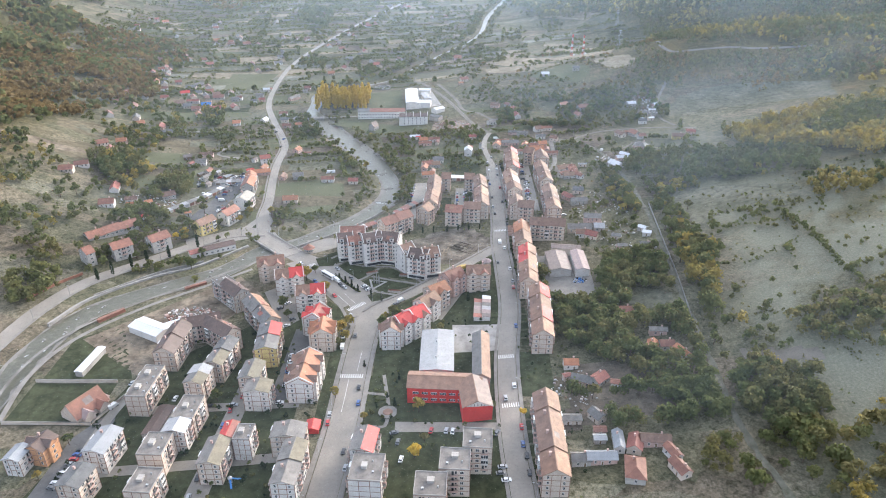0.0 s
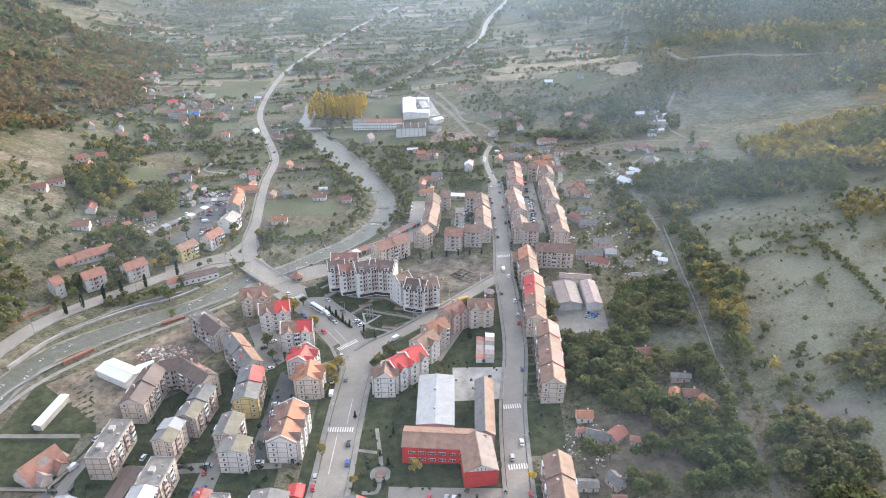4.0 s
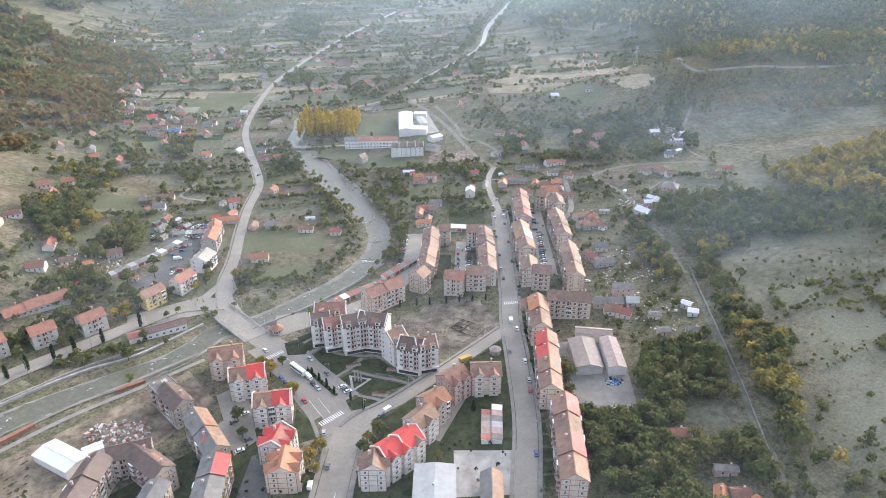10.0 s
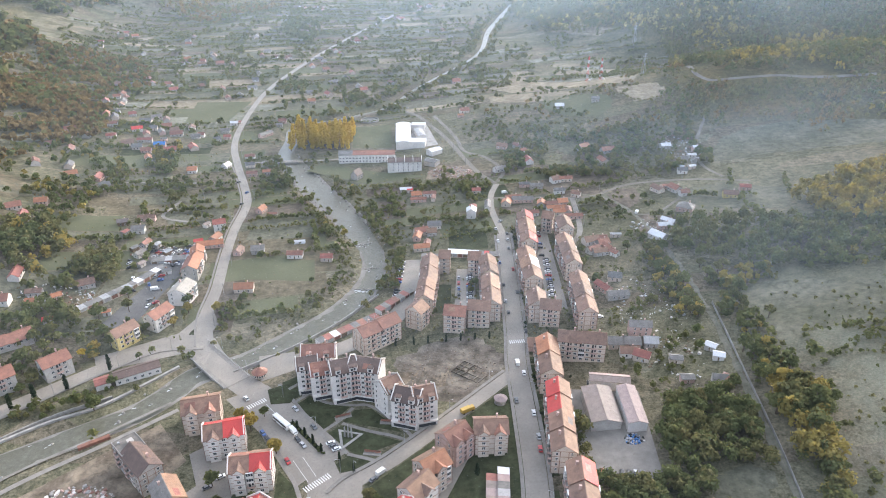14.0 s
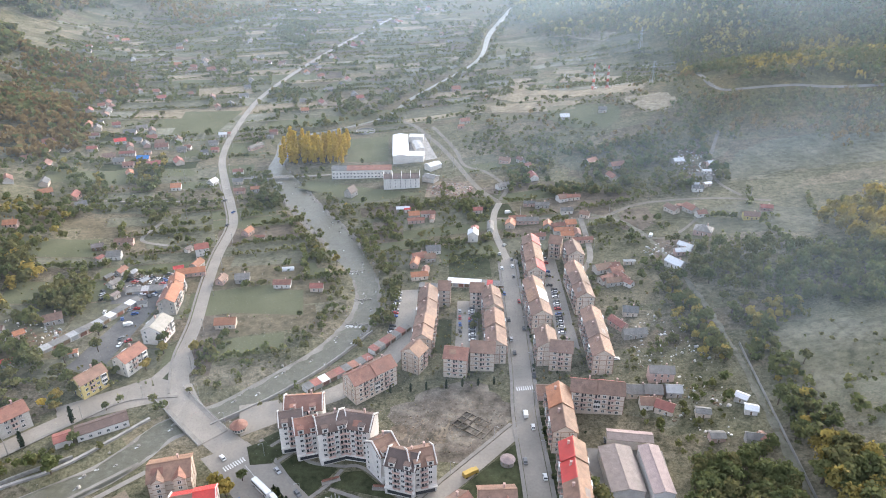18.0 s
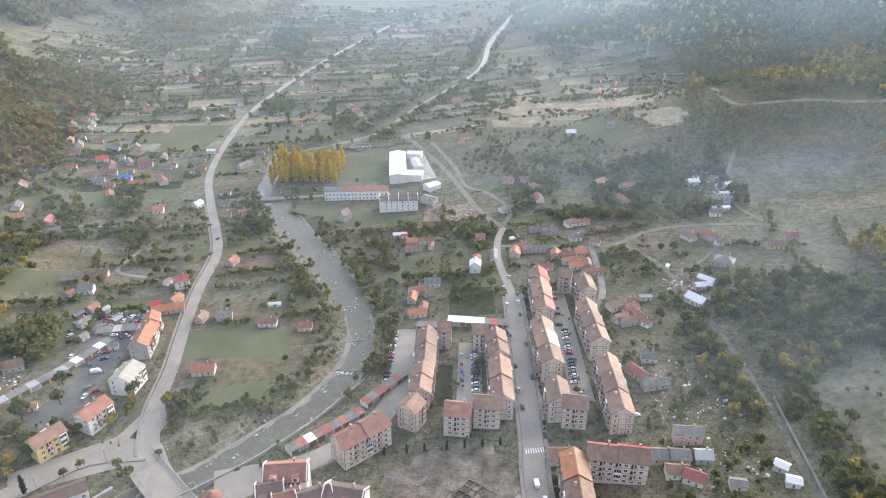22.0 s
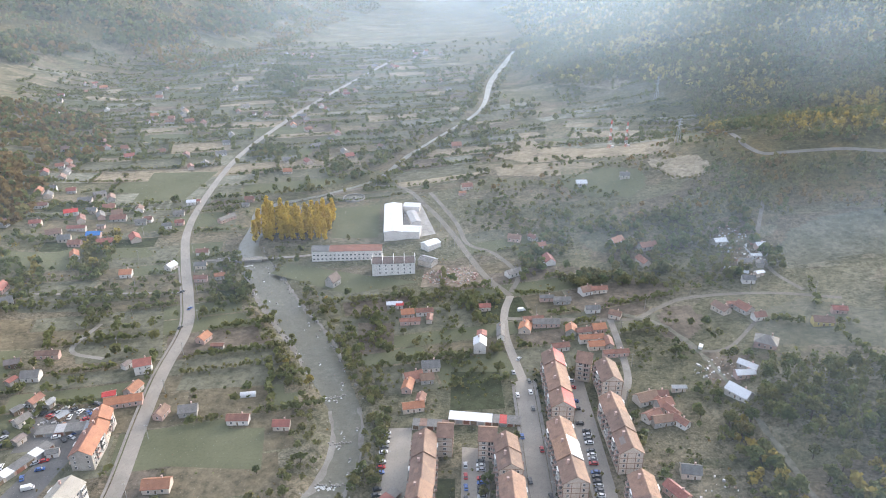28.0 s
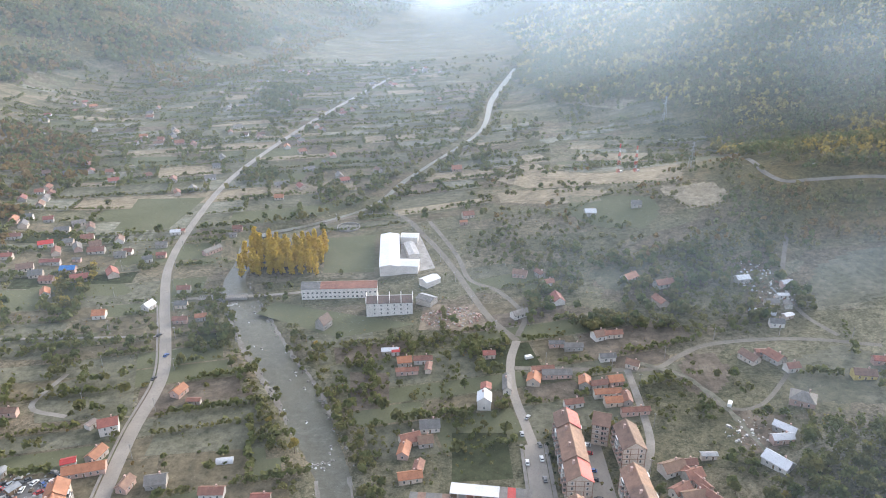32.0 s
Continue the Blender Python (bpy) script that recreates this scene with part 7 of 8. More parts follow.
# the wood behind the street and the railway's edge
grow(102, (120, 165, 180, 420), 60, ("green", "olive", "green", "green"), (0.8, 1.4), "beside the old railway", gap=5.0, keep=lambda x, y: np.abs(x - np.interp(y, (180, 300, 420), (134, 135, 148))) < 15)
grow(103, (136, 176, 370, 560), 50, ("olive", "green", "olive", "green"), (0.8, 1.4), "beside the old railway", gap=5.5)
for a in ((155, 378, 1.9), (163, 372, 1.7), (148, 374, 1.5), (160, 384, 1.8), (152, 366, 1.4)):
    tree(a[0], a[1], "olive" if a[2] > 1.75 else "green", a[2], "standing tall at the field's edge")
# river banks
grow(104, (-70, -10, 470, 600), 46, GO, (0.5, 0.85), "on the river bank", gap=3.5, keep=lambda x, y: dist_to(RIVER_LINE, x, y) < 24)
grow(105, (-135, -45, 590, 760), 55, GOY, (0.5, 0.95), "on the river bank", gap=4.0, keep=lambda x, y: dist_to(RIVER_LINE, x, y) < 30)
grow(106, (-215, -130, 380, 450), 26, ("bush", "green"), (0.5, 0.9), "on the river terrace", gap=4.0, keep=lambda x, y: dist_to(RIVER_LINE, x, y) > 17)
for x, y in ((-220, 381), (-206, 400), (-199, 408), (-187, 416), (-173, 433), (-214, 389)):
    tree(x, y, "cypress", 0.62, "along the riverside road")
rng = np.random.default_rng(5)
for k in range(40):
    tree(-146 + (k % 10) * 6.2 + rng.normal() * 0.8, 797 + (k // 10) * 13 + rng.normal() * 2.0, "poplar", 1.25 + 0.3 * rng.random(), "in a row beside the river")
for x, y, k, s in ((-53, 269, "gold", 0.8), (-54, 318, "gold", 0.85), (-57, 312, "olive", 0.8), (-11, 256, "gold", 1.0), (-12, 226, "yellow", 1.05), (-8, 236, "olive", 0.7), (-37, 252, "gold", 0.6), (-111, 267, "green", 0.9), (24, 256, "green", 0.6), (-169, 236, "green", 0.8), (-172, 215, "gold", 0.6), (-41, 294, "conifer", 0.45), (-93, 391, "gold", 1.15), (-88, 387, "gold", 1.2), (-91, 385, "olive", 0.9), (-73, 372, "gold", 1.1), (-75, 375, "gold", 0.8), (-54, 331, "gold", 1.15), (-57, 324, "gold", 1.2), (-29, 343, "olive", 0.95), (-34, 330, "green", 1.0), (-33, 338, "gold", 0.7), (-96, 353, "green", 1.0), (-76, 343, "green", 0.8), (-37, 360, "cypress", 0.35), (-44, 367, "cypress", 0.35), (-84, 397, "green", 0.8), (-26, 341, "green", 0.8), (-30, 336, "green", 0.7), (-1, 324, "olive", 0.8), (16, 356, "conifer", 0.7), (-213, 446, "green", 1.0), (-191, 442, "yellow", 0.8), (-205, 440, "green", 0.9), (-154, 478, "gold", 0.6), (-150, 489, "gold", 0.8), (-134, 493, "gold", 0.7), (-91, 342, "green", 0.8), (-97, 322, "green", 0.6), (38, 250, "yellow", 0.6), (-27, 268, "conifer", 0.4), (-22, 282, "conifer", 0.45), (-32, 265, "bush", 0.7), (-34, 257, "bush_olive", 0.8), (-23, 262, "conifer", 0.5)):
    tree(x, y, k, s, "in the town")
for k in range(20):
    tree(-69.5 + k * 0.92, 392 - k * 1.07, ("conifer", "bush", "bush", "cypress", "bush")[k % 5], (0.3, 0.55, 0.6, 0.36, 0.5)[k % 5], "on the traffic island of the square")
for x in (-24, -14, -6, 4, 12, 20, 28):
    tree(x, 455 + 0.06 * x, "cypress", 0.35, "in a row along the cleared site")
grow(112, (-38, -21, 248, 285), 22, ("bush", "bush_olive", "bush"), (0.25, 0.45), "in the small park", gap=2.6)
grow(113, (-132, -62, 190, 345), 46, ("bush", "bush_olive", "bush"), (0.4, 0.8), "between apartment blocks", gap=3.0)
grow(114, (-34, 34, 185, 345), 30, ("bush", "bush_olive", "bush"), (0.4, 0.8), "between apartment blocks", gap=3.0)
# gardens
grow(107, (-45, 40, 590, 705), 30, ("green", "bush", "olive", "bush_olive"), (0.45, 0.8), "in the gardens", gap=4.0)
grow(108, (92, 148, 400, 640), 40, ("green", "bush", "olive", "bush"), (0.45, 0.85), "in the allotments", gap=4.5)
grow(109, (-300, -150, 400, 520), 30, ("green", "olive", "green"), (0.8, 1.3), "among the houses", gap=5.0)
grow(110, (-135, -60, 450, 600), 30, ("bush", "bush_olive", "green"), (0.4, 0.75), "in the riverside gardens", gap=4.0, extra=1.0)


def woodland(name, xs, ys, tall, n, material, label, seed=0, category="woodland", sizes=0, slim=False):
    """Many small trees and shrubs as one growth."""
    rng = np.random.default_rng(seed)
    sizes = sizes or (0.1 if slim and n > 60 else 0.14 if slim and n > 13 else 0.2 if slim else 0.095 if n > 170 else 0.14 if n > 60 else 0.2 if n > 30 else 0.3 if n > 12 else 0.46)
    zs = ground_z(xs, ys)
    out = []
    for x, y, z in zip(xs, ys, zs):
        h = tall * (0.6 + 0.7 * rng.random())
        out.append(leaf_quads(rng, np.array([x, y, z + h * 0.55]), h * (0.27 if slim else 0.42), n, h * sizes * 0.5, 1.75 if slim else 1.15))
    if not out:
        return
    q = np.concatenate(out).reshape(-1, 3)
    me = bpy.data.meshes.new(name)
    me.from_pydata(q.tolist(), [], np.arange(len(q)).reshape(-1, 4).tolist())
    me.materials.append(material)
    tagged(new(name, me), label, category, "", "stuff")


def split_wood(seed, box, n, mats, tall, quads, label, slim=False, **kw):
    x, y = scatter(seed, box, n, **kw)
    pick = (0.33 + 0.34 * np.random.default_rng(seed + 9).random(len(x)) + 0.75 * clumped(x, y, 85.0, seed + 3)) if slim else (0.25 + 0.5 * np.random.default_rng(seed + 9).random(len(x)) + 0.6 * clumped(x, y, 35.0, seed + 3))
    edges = np.linspace(0, 1, len(mats) + 1)
    edges[0], edges[-1] = -9, 9
    for k, m in enumerate(mats):
        s = (pick >= edges[k]) & (pick < edges[k + 1])
        woodland("woodland", x[s], y[s], tall, quads, m, label, seed + k, slim=slim)


def inside(poly, x, y):
    """Which points lie in a closed outline."""
    odd = np.zeros(np.shape(x), bool)
    for (ax, ay), (bx, by) in zip(poly, poly[1:] + poly[:1]):
        if ay != by:
            odd ^= ((ay > y) != (by > y)) & (x < (bx - ax) * (y - ay) / (by - ay) + ax)
    return odd


CLEARINGS = ([(51, 299), (66, 302), (83, 286), (97, 274), (101, 263), (86, 260), (62, 263), (49, 272)], [(110, 344), (135, 341), (133, 322), (112, 318)], [(75, 260), (99, 255), (109, 244), (93, 236), (75, 248)], [(59, 255), (77, 253), (77, 227), (58, 229)], [(97, 307), (120, 304), (127, 286), (122, 275), (107, 284)])
wooded = lambda x, y: ~np.any([inside(p, x, y) for p in CLEARINGS], axis=0)
grow(101, (66, 132, 246, 388), 140, GO + ("green", "olive"), (0.85, 1.35), "in the wood behind the street", gap=4.6, keep=wooded)
NEAR_HILL = lambda x, y: ground_z(x, y) > 9
# wooded hills near by
split_wood(201, (-760, -285, 380, 1000), 9500, (LEAF_OLIVE, LEAF_RUST, LEAF_RUST, LEAF_GREEN), 9.0, 18, "mixed autumn woodland on the western hillside", keep=lambda x, y: NEAR_HILL(x, y) & (x < np.interp(y, (380, 600, 700, 760, 1000), (-345, -375, -365, -352, -300))), clump=0.26, scale=70)
split_wood(203, (148, 330, 165, 300), 1100, (LEAF_GREEN, LEAF_OLIVE, LEAF_GOLD), 7.5, 75, "scrub woodland beside the old railway", clump=0.42, scale=38)
split_wood(204, (165, 360, 300, 480), 330, (LEAF_OLIVE, LEAF_GREEN), 3.0, 24, "thin orchard trees on frosted fields", clump=0.5, scale=30)
split_wood(205, (60, 240, 690, 790), 620, (LEAF_GREEN, LEAF_OLIVE, LEAF_GREEN), 6.5, 30, "dark scrub on the foot of the hill", clump=0.48, scale=35)
split_wood(206, (50, 420, 780, 1050), 1700, (LEAF_GREEN, LEAF_OLIVE, LEAF_RUST), 5.0, 24, "scrub and small trees on hill pastures", clump=0.62, scale=45)
split_wood(460, (-385, -272, 400, 780), 1100, (LEAF_OLIVE, LEAF_GREEN, LEAF_GOLD), 6.5, 40, "scrub and small trees on the western slope", clump=0.5, scale=45)
# thicker growth behind the single trees
split_wood(221, (62, 136, 236, 392), 900, (LEAF_GREEN, LEAF_OLIVE, LEAF_GREEN, LEAF_GREEN), 8.5, 200, "dense green wood behind the street", keep=wooded)
split_wood(222, (124, 172, 180, 640), 420, (LEAF_GREEN, LEAF_OLIVE, LEAF_GREEN), 5.5, 50, "thicket along the old railway", clump=0.4, scale=25)
split_wood(223, (-140, -10, 440, 760), 700, (LEAF_GREEN, LEAF_OLIVE, LEAF_GREEN), 4.5, 44, "willow scrub on the river banks", keep=lambda x, y: dist_to(RIVER_LINE, x, y) < 27)
split_wood(224, (92, 150, 390, 660), 420, (LEAF_GREEN, LEAF_OLIVE, LEAF_GREEN), 3.6, 36, "allotment bushes and fruit trees", clump=0.5, scale=25)
split_wood(225, (-50, 42, 588, 705), 420, (LEAF_GREEN, LEAF_OLIVE, LEAF_GREEN), 3.4, 36, "garden bushes and fruit trees", clump=0.5, scale=20)
split_wood(226, (-300, -150, 380, 700), 420, (LEAF_GREEN, LEAF_OLIVE, LEAF_GREEN), 6.5, 44, "bushes and trees among the western houses", clump=0.5, scale=25)


def meadow(outline, material, label, step=3.0, lift=0.12):
    """A field inside an outline, draped over the slope."""
    pts = np.array(outline, float)
    gx_, gy_ = np.arange(pts[:, 0].min(), pts[:, 0].max() + step, step), np.arange(pts[:, 1].min(), pts[:, 1].max() + step, step)
    x, y = np.meshgrid(gx_, gy_)
    wave = 2.5 * np.sin(x / 11 + y / 17) * np.sin(y / 13 - x / 23)
    keep_ = inside(outline, x[:-1, :-1] + step / 2 + wave[:-1, :-1], y[:-1, :-1] + step / 2 - wave[:-1, :-1])
    n = len(gx_)
    faces = [(i * n + c, i * n + c + 1, (i + 1) * n + c + 1, (i + 1) * n + c) for i, c in np.argwhere(keep_).tolist()]
    me = mesh_of("field", np.stack([x.ravel(), y.ravel(), ground_z(x, y).ravel() + lift], 1), faces, [material], smooth=True)
    tagged(new("field", me), label, "field", "", "structure")


SLOPE_FIELDS = (
    ([(59, 1040), (104, 1054), (144, 1023), (171, 990), (208, 988), (242, 987), (225, 912), (212, 894), (186, 911), (155, 933), (124, 946), (93, 964), (62, 1016)], TAN_PALE, "pale dry pasture below the radio masts"),
    ([(196, 891), (235, 875), (238, 856), (230, 837), (206, 839), (194, 866)], TAN_PALE, "pale frosted pasture on the shoulder of the hill"),
    ([(58, 963), (129, 942), (154, 907), (140, 885), (101, 900), (60, 925)], TAN_PALE, "dry tan pasture on the slope"),
    ([(124, 912), (182, 874), (182, 840), (164, 823), (130, 838), (112, 872)], PITCH, "green hollow of grass on the slope"),
    ([(111, 765), (127, 781), (150, 784), (160, 790), (156, 773), (144, 753), (127, 743), (116, 749)], FROST, "frosted meadow above the lane"),
    ([(239, 703), (301, 703), (400, 690), (420, 740), (322, 760), (258, 750)], FROST, "grey frosted hillside beside the farm"),
    ([(164, 486), (188, 485), (223, 473), (251, 446), (246, 420), (223, 415), (194, 428), (171, 423), (165, 451)], FROST, "white-frosted field below the golden wood"),
    ([(189, 609), (251, 589), (271, 626), (230, 658), (188, 645)], FROST, "frosted terraces beside the farm"),
    ([(135, 1187), (190, 1210), (240, 1230), (236, 1200), (180, 1180), (140, 1165)], FROST_PALE, "pale orchard strip on the slope"),
    ([(190, 1370), (235, 1385), (284, 1290), (262, 1270), (214, 1340)], TAN_PALE, "tan clearing under the forest"),
    ([(148, 283), (183, 272), (180, 264), (146, 272)], TRACK, "strip of bare trodden earth in the field"),
    ([(72, 286), (91, 285), (114, 259), (105, 245), (79, 246), (68, 241), (55, 235), (59, 267)], PLOUGH, "dark muddy back yards behind the street"),
    ([(147, 611), (173, 600), (164, 577), (150, 568), (143, 581)], PLOUGH, "dark trodden farmyard"),
    ([(138, 651), (148, 662), (162, 663), (161, 648), (152, 626), (141, 620), (134, 629)], PLOUGH, "dark dug field inside the bend of a lane"),
    ([(-541, 1221), (-519, 1304), (-386, 1142), (-448, 1083)], TAN, "dry pasture on the western slope"),
    ([(-683, 1661), (-555, 1725), (-495, 1529), (-638, 1455)], TAN, "dry pasture high on the western slope"),
)
for f in SLOPE_FIELDS:
    meadow(*f)
for k, (pts, tall) in enumerate((([(180, 400), (204, 411), (220, 409), (222, 384), (222, 358), (220, 332), (221, 308)], 3.6), ([(150, 310), (185, 302), (188, 287), (194, 257)], 1.6), ([(179, 355), (200, 363), (215, 369)], 1.8), ([(194, 866), (206, 839), (230, 837), (240, 850)], 2.6), ([(112, 872), (150, 893), (196, 891)], 2.4), ([(141, 740), (158, 764), (167, 798)], 2.6), ([(212, 894), (186, 908), (155, 930), (124, 943)], 2.2), ([(300, 330), (262, 318), (221, 308)], 3.0))):
    line = smooth_line(pts, 1.6)
    shift = np.random.default_rng(600 + k).normal(size=line.shape) * 0.9
    woodland("hedge", line[:, 0] + shift[:, 0], line[:, 1] + shift[:, 1], tall, 40, (LEAF_GREEN, LEAF_OLIVE)[k % 2], "dark hedge along the edge of a field", 600 + k, "hedge")
# ---- patchwork of plots: strips of meadow, stubble and dug soil with hedges on their edges ----
def plots(seed, origin, turn, spans, cell, mats, shares, hedge, keep):
    """Fields cut from strips; gives the hedge points along their borders."""
    rng = np.random.default_rng(seed)
    c, s = math.cos(radians(turn)), math.sin(radians(turn))
    world = lambda u, v: (origin[0] + c * u - s * v + 4 * np.sin(v / 61 + u / 90), origin[1] + s * u + c * v + 5 * np.sin(u / 73))
    meshes, hx, hy = {m: ([], []) for m in mats}, [], []
    v = spans[2]
    while v < spans[3]:
        dv = rng.uniform(*cell[1])
        u = spans[0] + rng.uniform(0, 30)
        while u < spans[1]:
            du = rng.uniform(*cell[0])
            mx, my = world(u + du / 2, v + dv / 2)
            if keep(mx, my):
                m = mats[int(rng.choice(len(mats), p=shares))]
                if m is not None:
                    nu, nv = max(2, int(du / 7)), max(2, int(dv / 7))
                    gu, gv = np.meshgrid(np.linspace(u + 1.0, u + du - 1.0, nu + 1), np.linspace(v + 0.8, v + dv - 0.8, nv + 1))
                    gx_, gy_ = world(gu, gv)
                    verts, faces = meshes[m]
                    b = len(verts)
                    near = dist_to(RIVER_LINE, gx_.ravel(), gy_.ravel()).reshape(gx_.shape) < np.interp(gy_, (600, 760, 850), (19, 19, 12))
                    verts += np.stack([gx_.ravel(), gy_.ravel(), ground_z(gx_, gy_).ravel() + 0.07], 1).tolist()
                    for i in range(nv):
                        for k in range(nu):
                            if not near[i:i + 2, k:k + 2].any():
                                a = b + i * (nu + 1) + k
                                faces.append((a, a + 1, a + nu + 2, a + nu + 1))
                for pu, pv, l, along in ((u, v, du, True), (u, v, dv, False)):
                    if rng.random() < hedge:
                        t = np.arange(0, l, 1.8)
                        t = t[np.array([noise.noise((a / 14 + u, v / 9, seed)) for a in t]) > -0.34]
                        x, y = world(pu + t, pv + 0 * t) if along else world(pu + 0 * t, pv + t)
                        hx.append(x + rng.normal(size=len(t)) * 0.6)
                        hy.append(y + rng.normal(size=len(t)) * 0.6)
            u += du
        v += dv
    for m, (verts, faces) in meshes.items():
        if m is not None and faces:
            tagged(new("field", mesh_of("field", verts, faces, [m], smooth=True)), FIELD_WORDS[m], "field", "", "stuff")
    return np.concatenate(hx), np.concatenate(hy)


FIELD_WORDS = {FROST_PALE: "white-frosted meadow strips", TAN_PALE: "pale stubble strips", FROST: "pale frosted meadow strips", PITCH: "mown green meadow strips", TAN: "dry tan stubble strips", PLOUGH: "dug brown garden strips", GRASS: "dark green garden strips"}
MATS = (FROST, PITCH, TAN, PLOUGH, GRASS, None)
IN_TOWN = [(-330, 380), (-215, 445), (-150, 470), (-60, 400), (-10, 470), (0, 560), (60, 600), (135, 650), (120, 300), (400, 200), (-400, 200)]
LOW = lambda x, y: ground_z(x, y) < 9 and not inside(IN_TOWN, x, y) and dist_to(RIVER_LINE, x, y) > 6 and not (-125 < x < 5 and 700 < y < 880)
BENCH = lambda x, y: ground_z(x, y) < 62 and x > 45 and dist_to(RIVER_LINE, x, y) > 25 and not any(inside(p, x, y) for p in (SLOPE_WOOD, HILL_WOOD, FOOT_WOOD))
SLOPE_WOOD = [(231, 846), (284, 838), (316, 832), (380, 818), (520, 815), (470, 730), (382, 744), (342, 717), (328, 748), (298, 772), (259, 763), (216, 778), (204, 824)]
FOOT_WOOD = [(167, 797), (217, 785), (223, 705), (188, 677), (122, 691), (153, 744)]
HILL_WOOD = [(252, 892), (290, 860), (560, 860), (900, 1000), (900, 1700), (560, 1900), (170, 1880), (150, 1560), (190, 1340), (292, 1290), (330, 1180), (318, 1080), (285, 960)]
hx, hy = plots(51, (-190, 470), 12, (-340, 340, -40, 420), ((26, 85), (13, 36)), MATS, (0.27, 0.2, 0.16, 0.11, 0.12, 0.14), 0.5, LOW)
FAR_MATS = (FROST_PALE, FROST, TAN_PALE, PLOUGH, PITCH, None)
hx3, hy3 = plots(54, (-190, 880), 12, (-420, 340, 0, 1050), ((26, 95), (13, 42)), FAR_MATS, (0.17, 0.2, 0.17, 0.09, 0.13, 0.24), 0.75, LOW)
hx2, hy2 = plots(52, (60, 690), -14, (-20, 260, 330, 760), ((30, 90), (14, 34)), FAR_MATS, (0.1, 0.2, 0.16, 0.03, 0.06, 0.45), 0.5, BENCH)
rng = np.random.default_rng(77)
hx, hy = [hx, hx2, hx3], [hy, hy2, hy3]
for k in range(90):
    x0, y0 = rng.uniform(155, 430), rng.uniform(190, 660)
    a, l = radians(-15 + 80 * (k % 2) + rng.normal() * 12), rng.uniform(10, 60)
    s = np.arange(0, l, 2.4)
    hx.append(x0 + np.cos(a) * s + rng.normal(size=len(s)) * 0.9)
    hy.append(y0 + np.sin(a) * s + rng.normal(size=len(s)) * 0.9)
hx, hy = np.concatenate(hx), np.concatenate(hy)
ok = free(hx, hy, 0.5)
hx, hy = hx[ok], hy[ok]
third = (clumped(hx, hy, 45.0, 4) * 4).astype(int) % 3
for k, (m, tall) in enumerate(((LEAF_GREEN, 4.6), (LEAF_OLIVE, 3.4), (LEAF_GREEN, 2.6))):
    woodland("hedge", hx[third == k], hy[third == k], tall, 11, m, "hedges and scrub between garden plots", 300 + k, "hedge", 0.36)


def grove(seed, poly, gap, tall, quads, mats, label, slim=False, **kw):
    """A closed wood inside an outline, thick to its edge."""
    xs, ys = np.array(poly).T
    box = (xs.min(), xs.max(), ys.min(), ys.max())
    split_wood(seed, box, int((box[1] - box[0]) * (box[3] - box[2]) / gap ** 2), mats, tall, quads, label, slim, keep=lambda x, y: inside(poly, x, y), **kw)


GOLDEN, GREENS = (LEAF_GOLD, LEAF_GREEN, LEAF_GOLD), (LEAF_GREEN, LEAF_OLIVE, LEAF_GREEN)
GOLD_WOOD = [(256, 600), (290, 624), (337, 640), (430, 640), (430, 520), (345, 480), (304, 459), (296, 505), (261, 545)]
grove(401, [(160, 594), (206, 583), (261, 545), (290, 501), (266, 453), (227, 484), (200, 498), (155, 535), (149, 566)], 4.6, 10.0, 70, (LEAF_GREEN, LEAF_OLIVE, LEAF_GREEN, LEAF_GOLD), "dark green wood at the foot of the eastern hill", True)
grove(431, GOLD_WOOD, 4.8, 12.0, 70, (LEAF_GREEN, LEAF_AMBER, LEAF_GOLD, LEAF_AMBER), "golden wood on the crest of the eastern hill", True)
grove(432, [(254, 451), (289, 434), (380, 420), (370, 390), (271, 401), (244, 416)], 4.6, 8.0, 60, (LEAF_GOLD, LEAF_GREEN, LEAF_AMBER), "yellowing trees below the eastern crest", True)
grove(402, SLOPE_WOOD, 6.4, 8.0, 24, (LEAF_OLIVE, LEAF_RUST, LEAF_OLIVE, LEAF_GREEN), "thin half-bare wood on the steep slope", True)
grove(403, FOOT_WOOD, 5.0, 5.0, 34, GREENS, "scrubby wood at the foot of the hill")
grove(404, [(288, 910), (293, 858), (350, 850), (440, 836), (560, 840), (900, 1000), (900, 1100), (318, 1100), (285, 960)], 5.6, 11.0, 22, (LEAF_GREEN, LEAF_OLIVE, LEAF_GREEN, LEAF_OLIVE, LEAF_GOLD), "dense green forest over the hill lane", True)
grove(433, [(320, 1100), (900, 1100), (900, 1700), (560, 1900), (170, 1880), (150, 1560), (190, 1340), (292, 1290), (330, 1180)], 6.2, 12.5, 15, (LEAF_GREEN, LEAF_OLIVE, LEAF_GREEN, LEAF_OLIVE, LEAF_GOLD), "dense autumn forest on the eastern massif", True)
grove(405, [(26, 862), (158, 831), (121, 790), (29, 815)], 8.5, 4.5, 30, GREENS, "scrub above the lane")
grove(406, [(128, 535), (153, 554), (150, 495), (143, 450), (134, 457)], 5.4, 6.0, 50, GOLDEN, "thicket beside the old railway")
grove(407, [(156, 400), (166, 400), (172, 470), (160, 472)], 4.0, 6.0, 50, GOLDEN, "scrub along the railway fence")
grove(408, [(162, 497), (194, 508), (197, 489), (163, 480)], 4.0, 6.0, 50, GOLDEN, "hedge of trees across the frosted field")
grove(409, [(-298, 589), (-269, 584), (-247, 557), (-263, 533), (-244, 511), (-267, 520), (-304, 560)], 4.6, 10.0, 70, (LEAF_GREEN, LEAF_OLIVE, LEAF_GOLD), "wood beside the western houses")
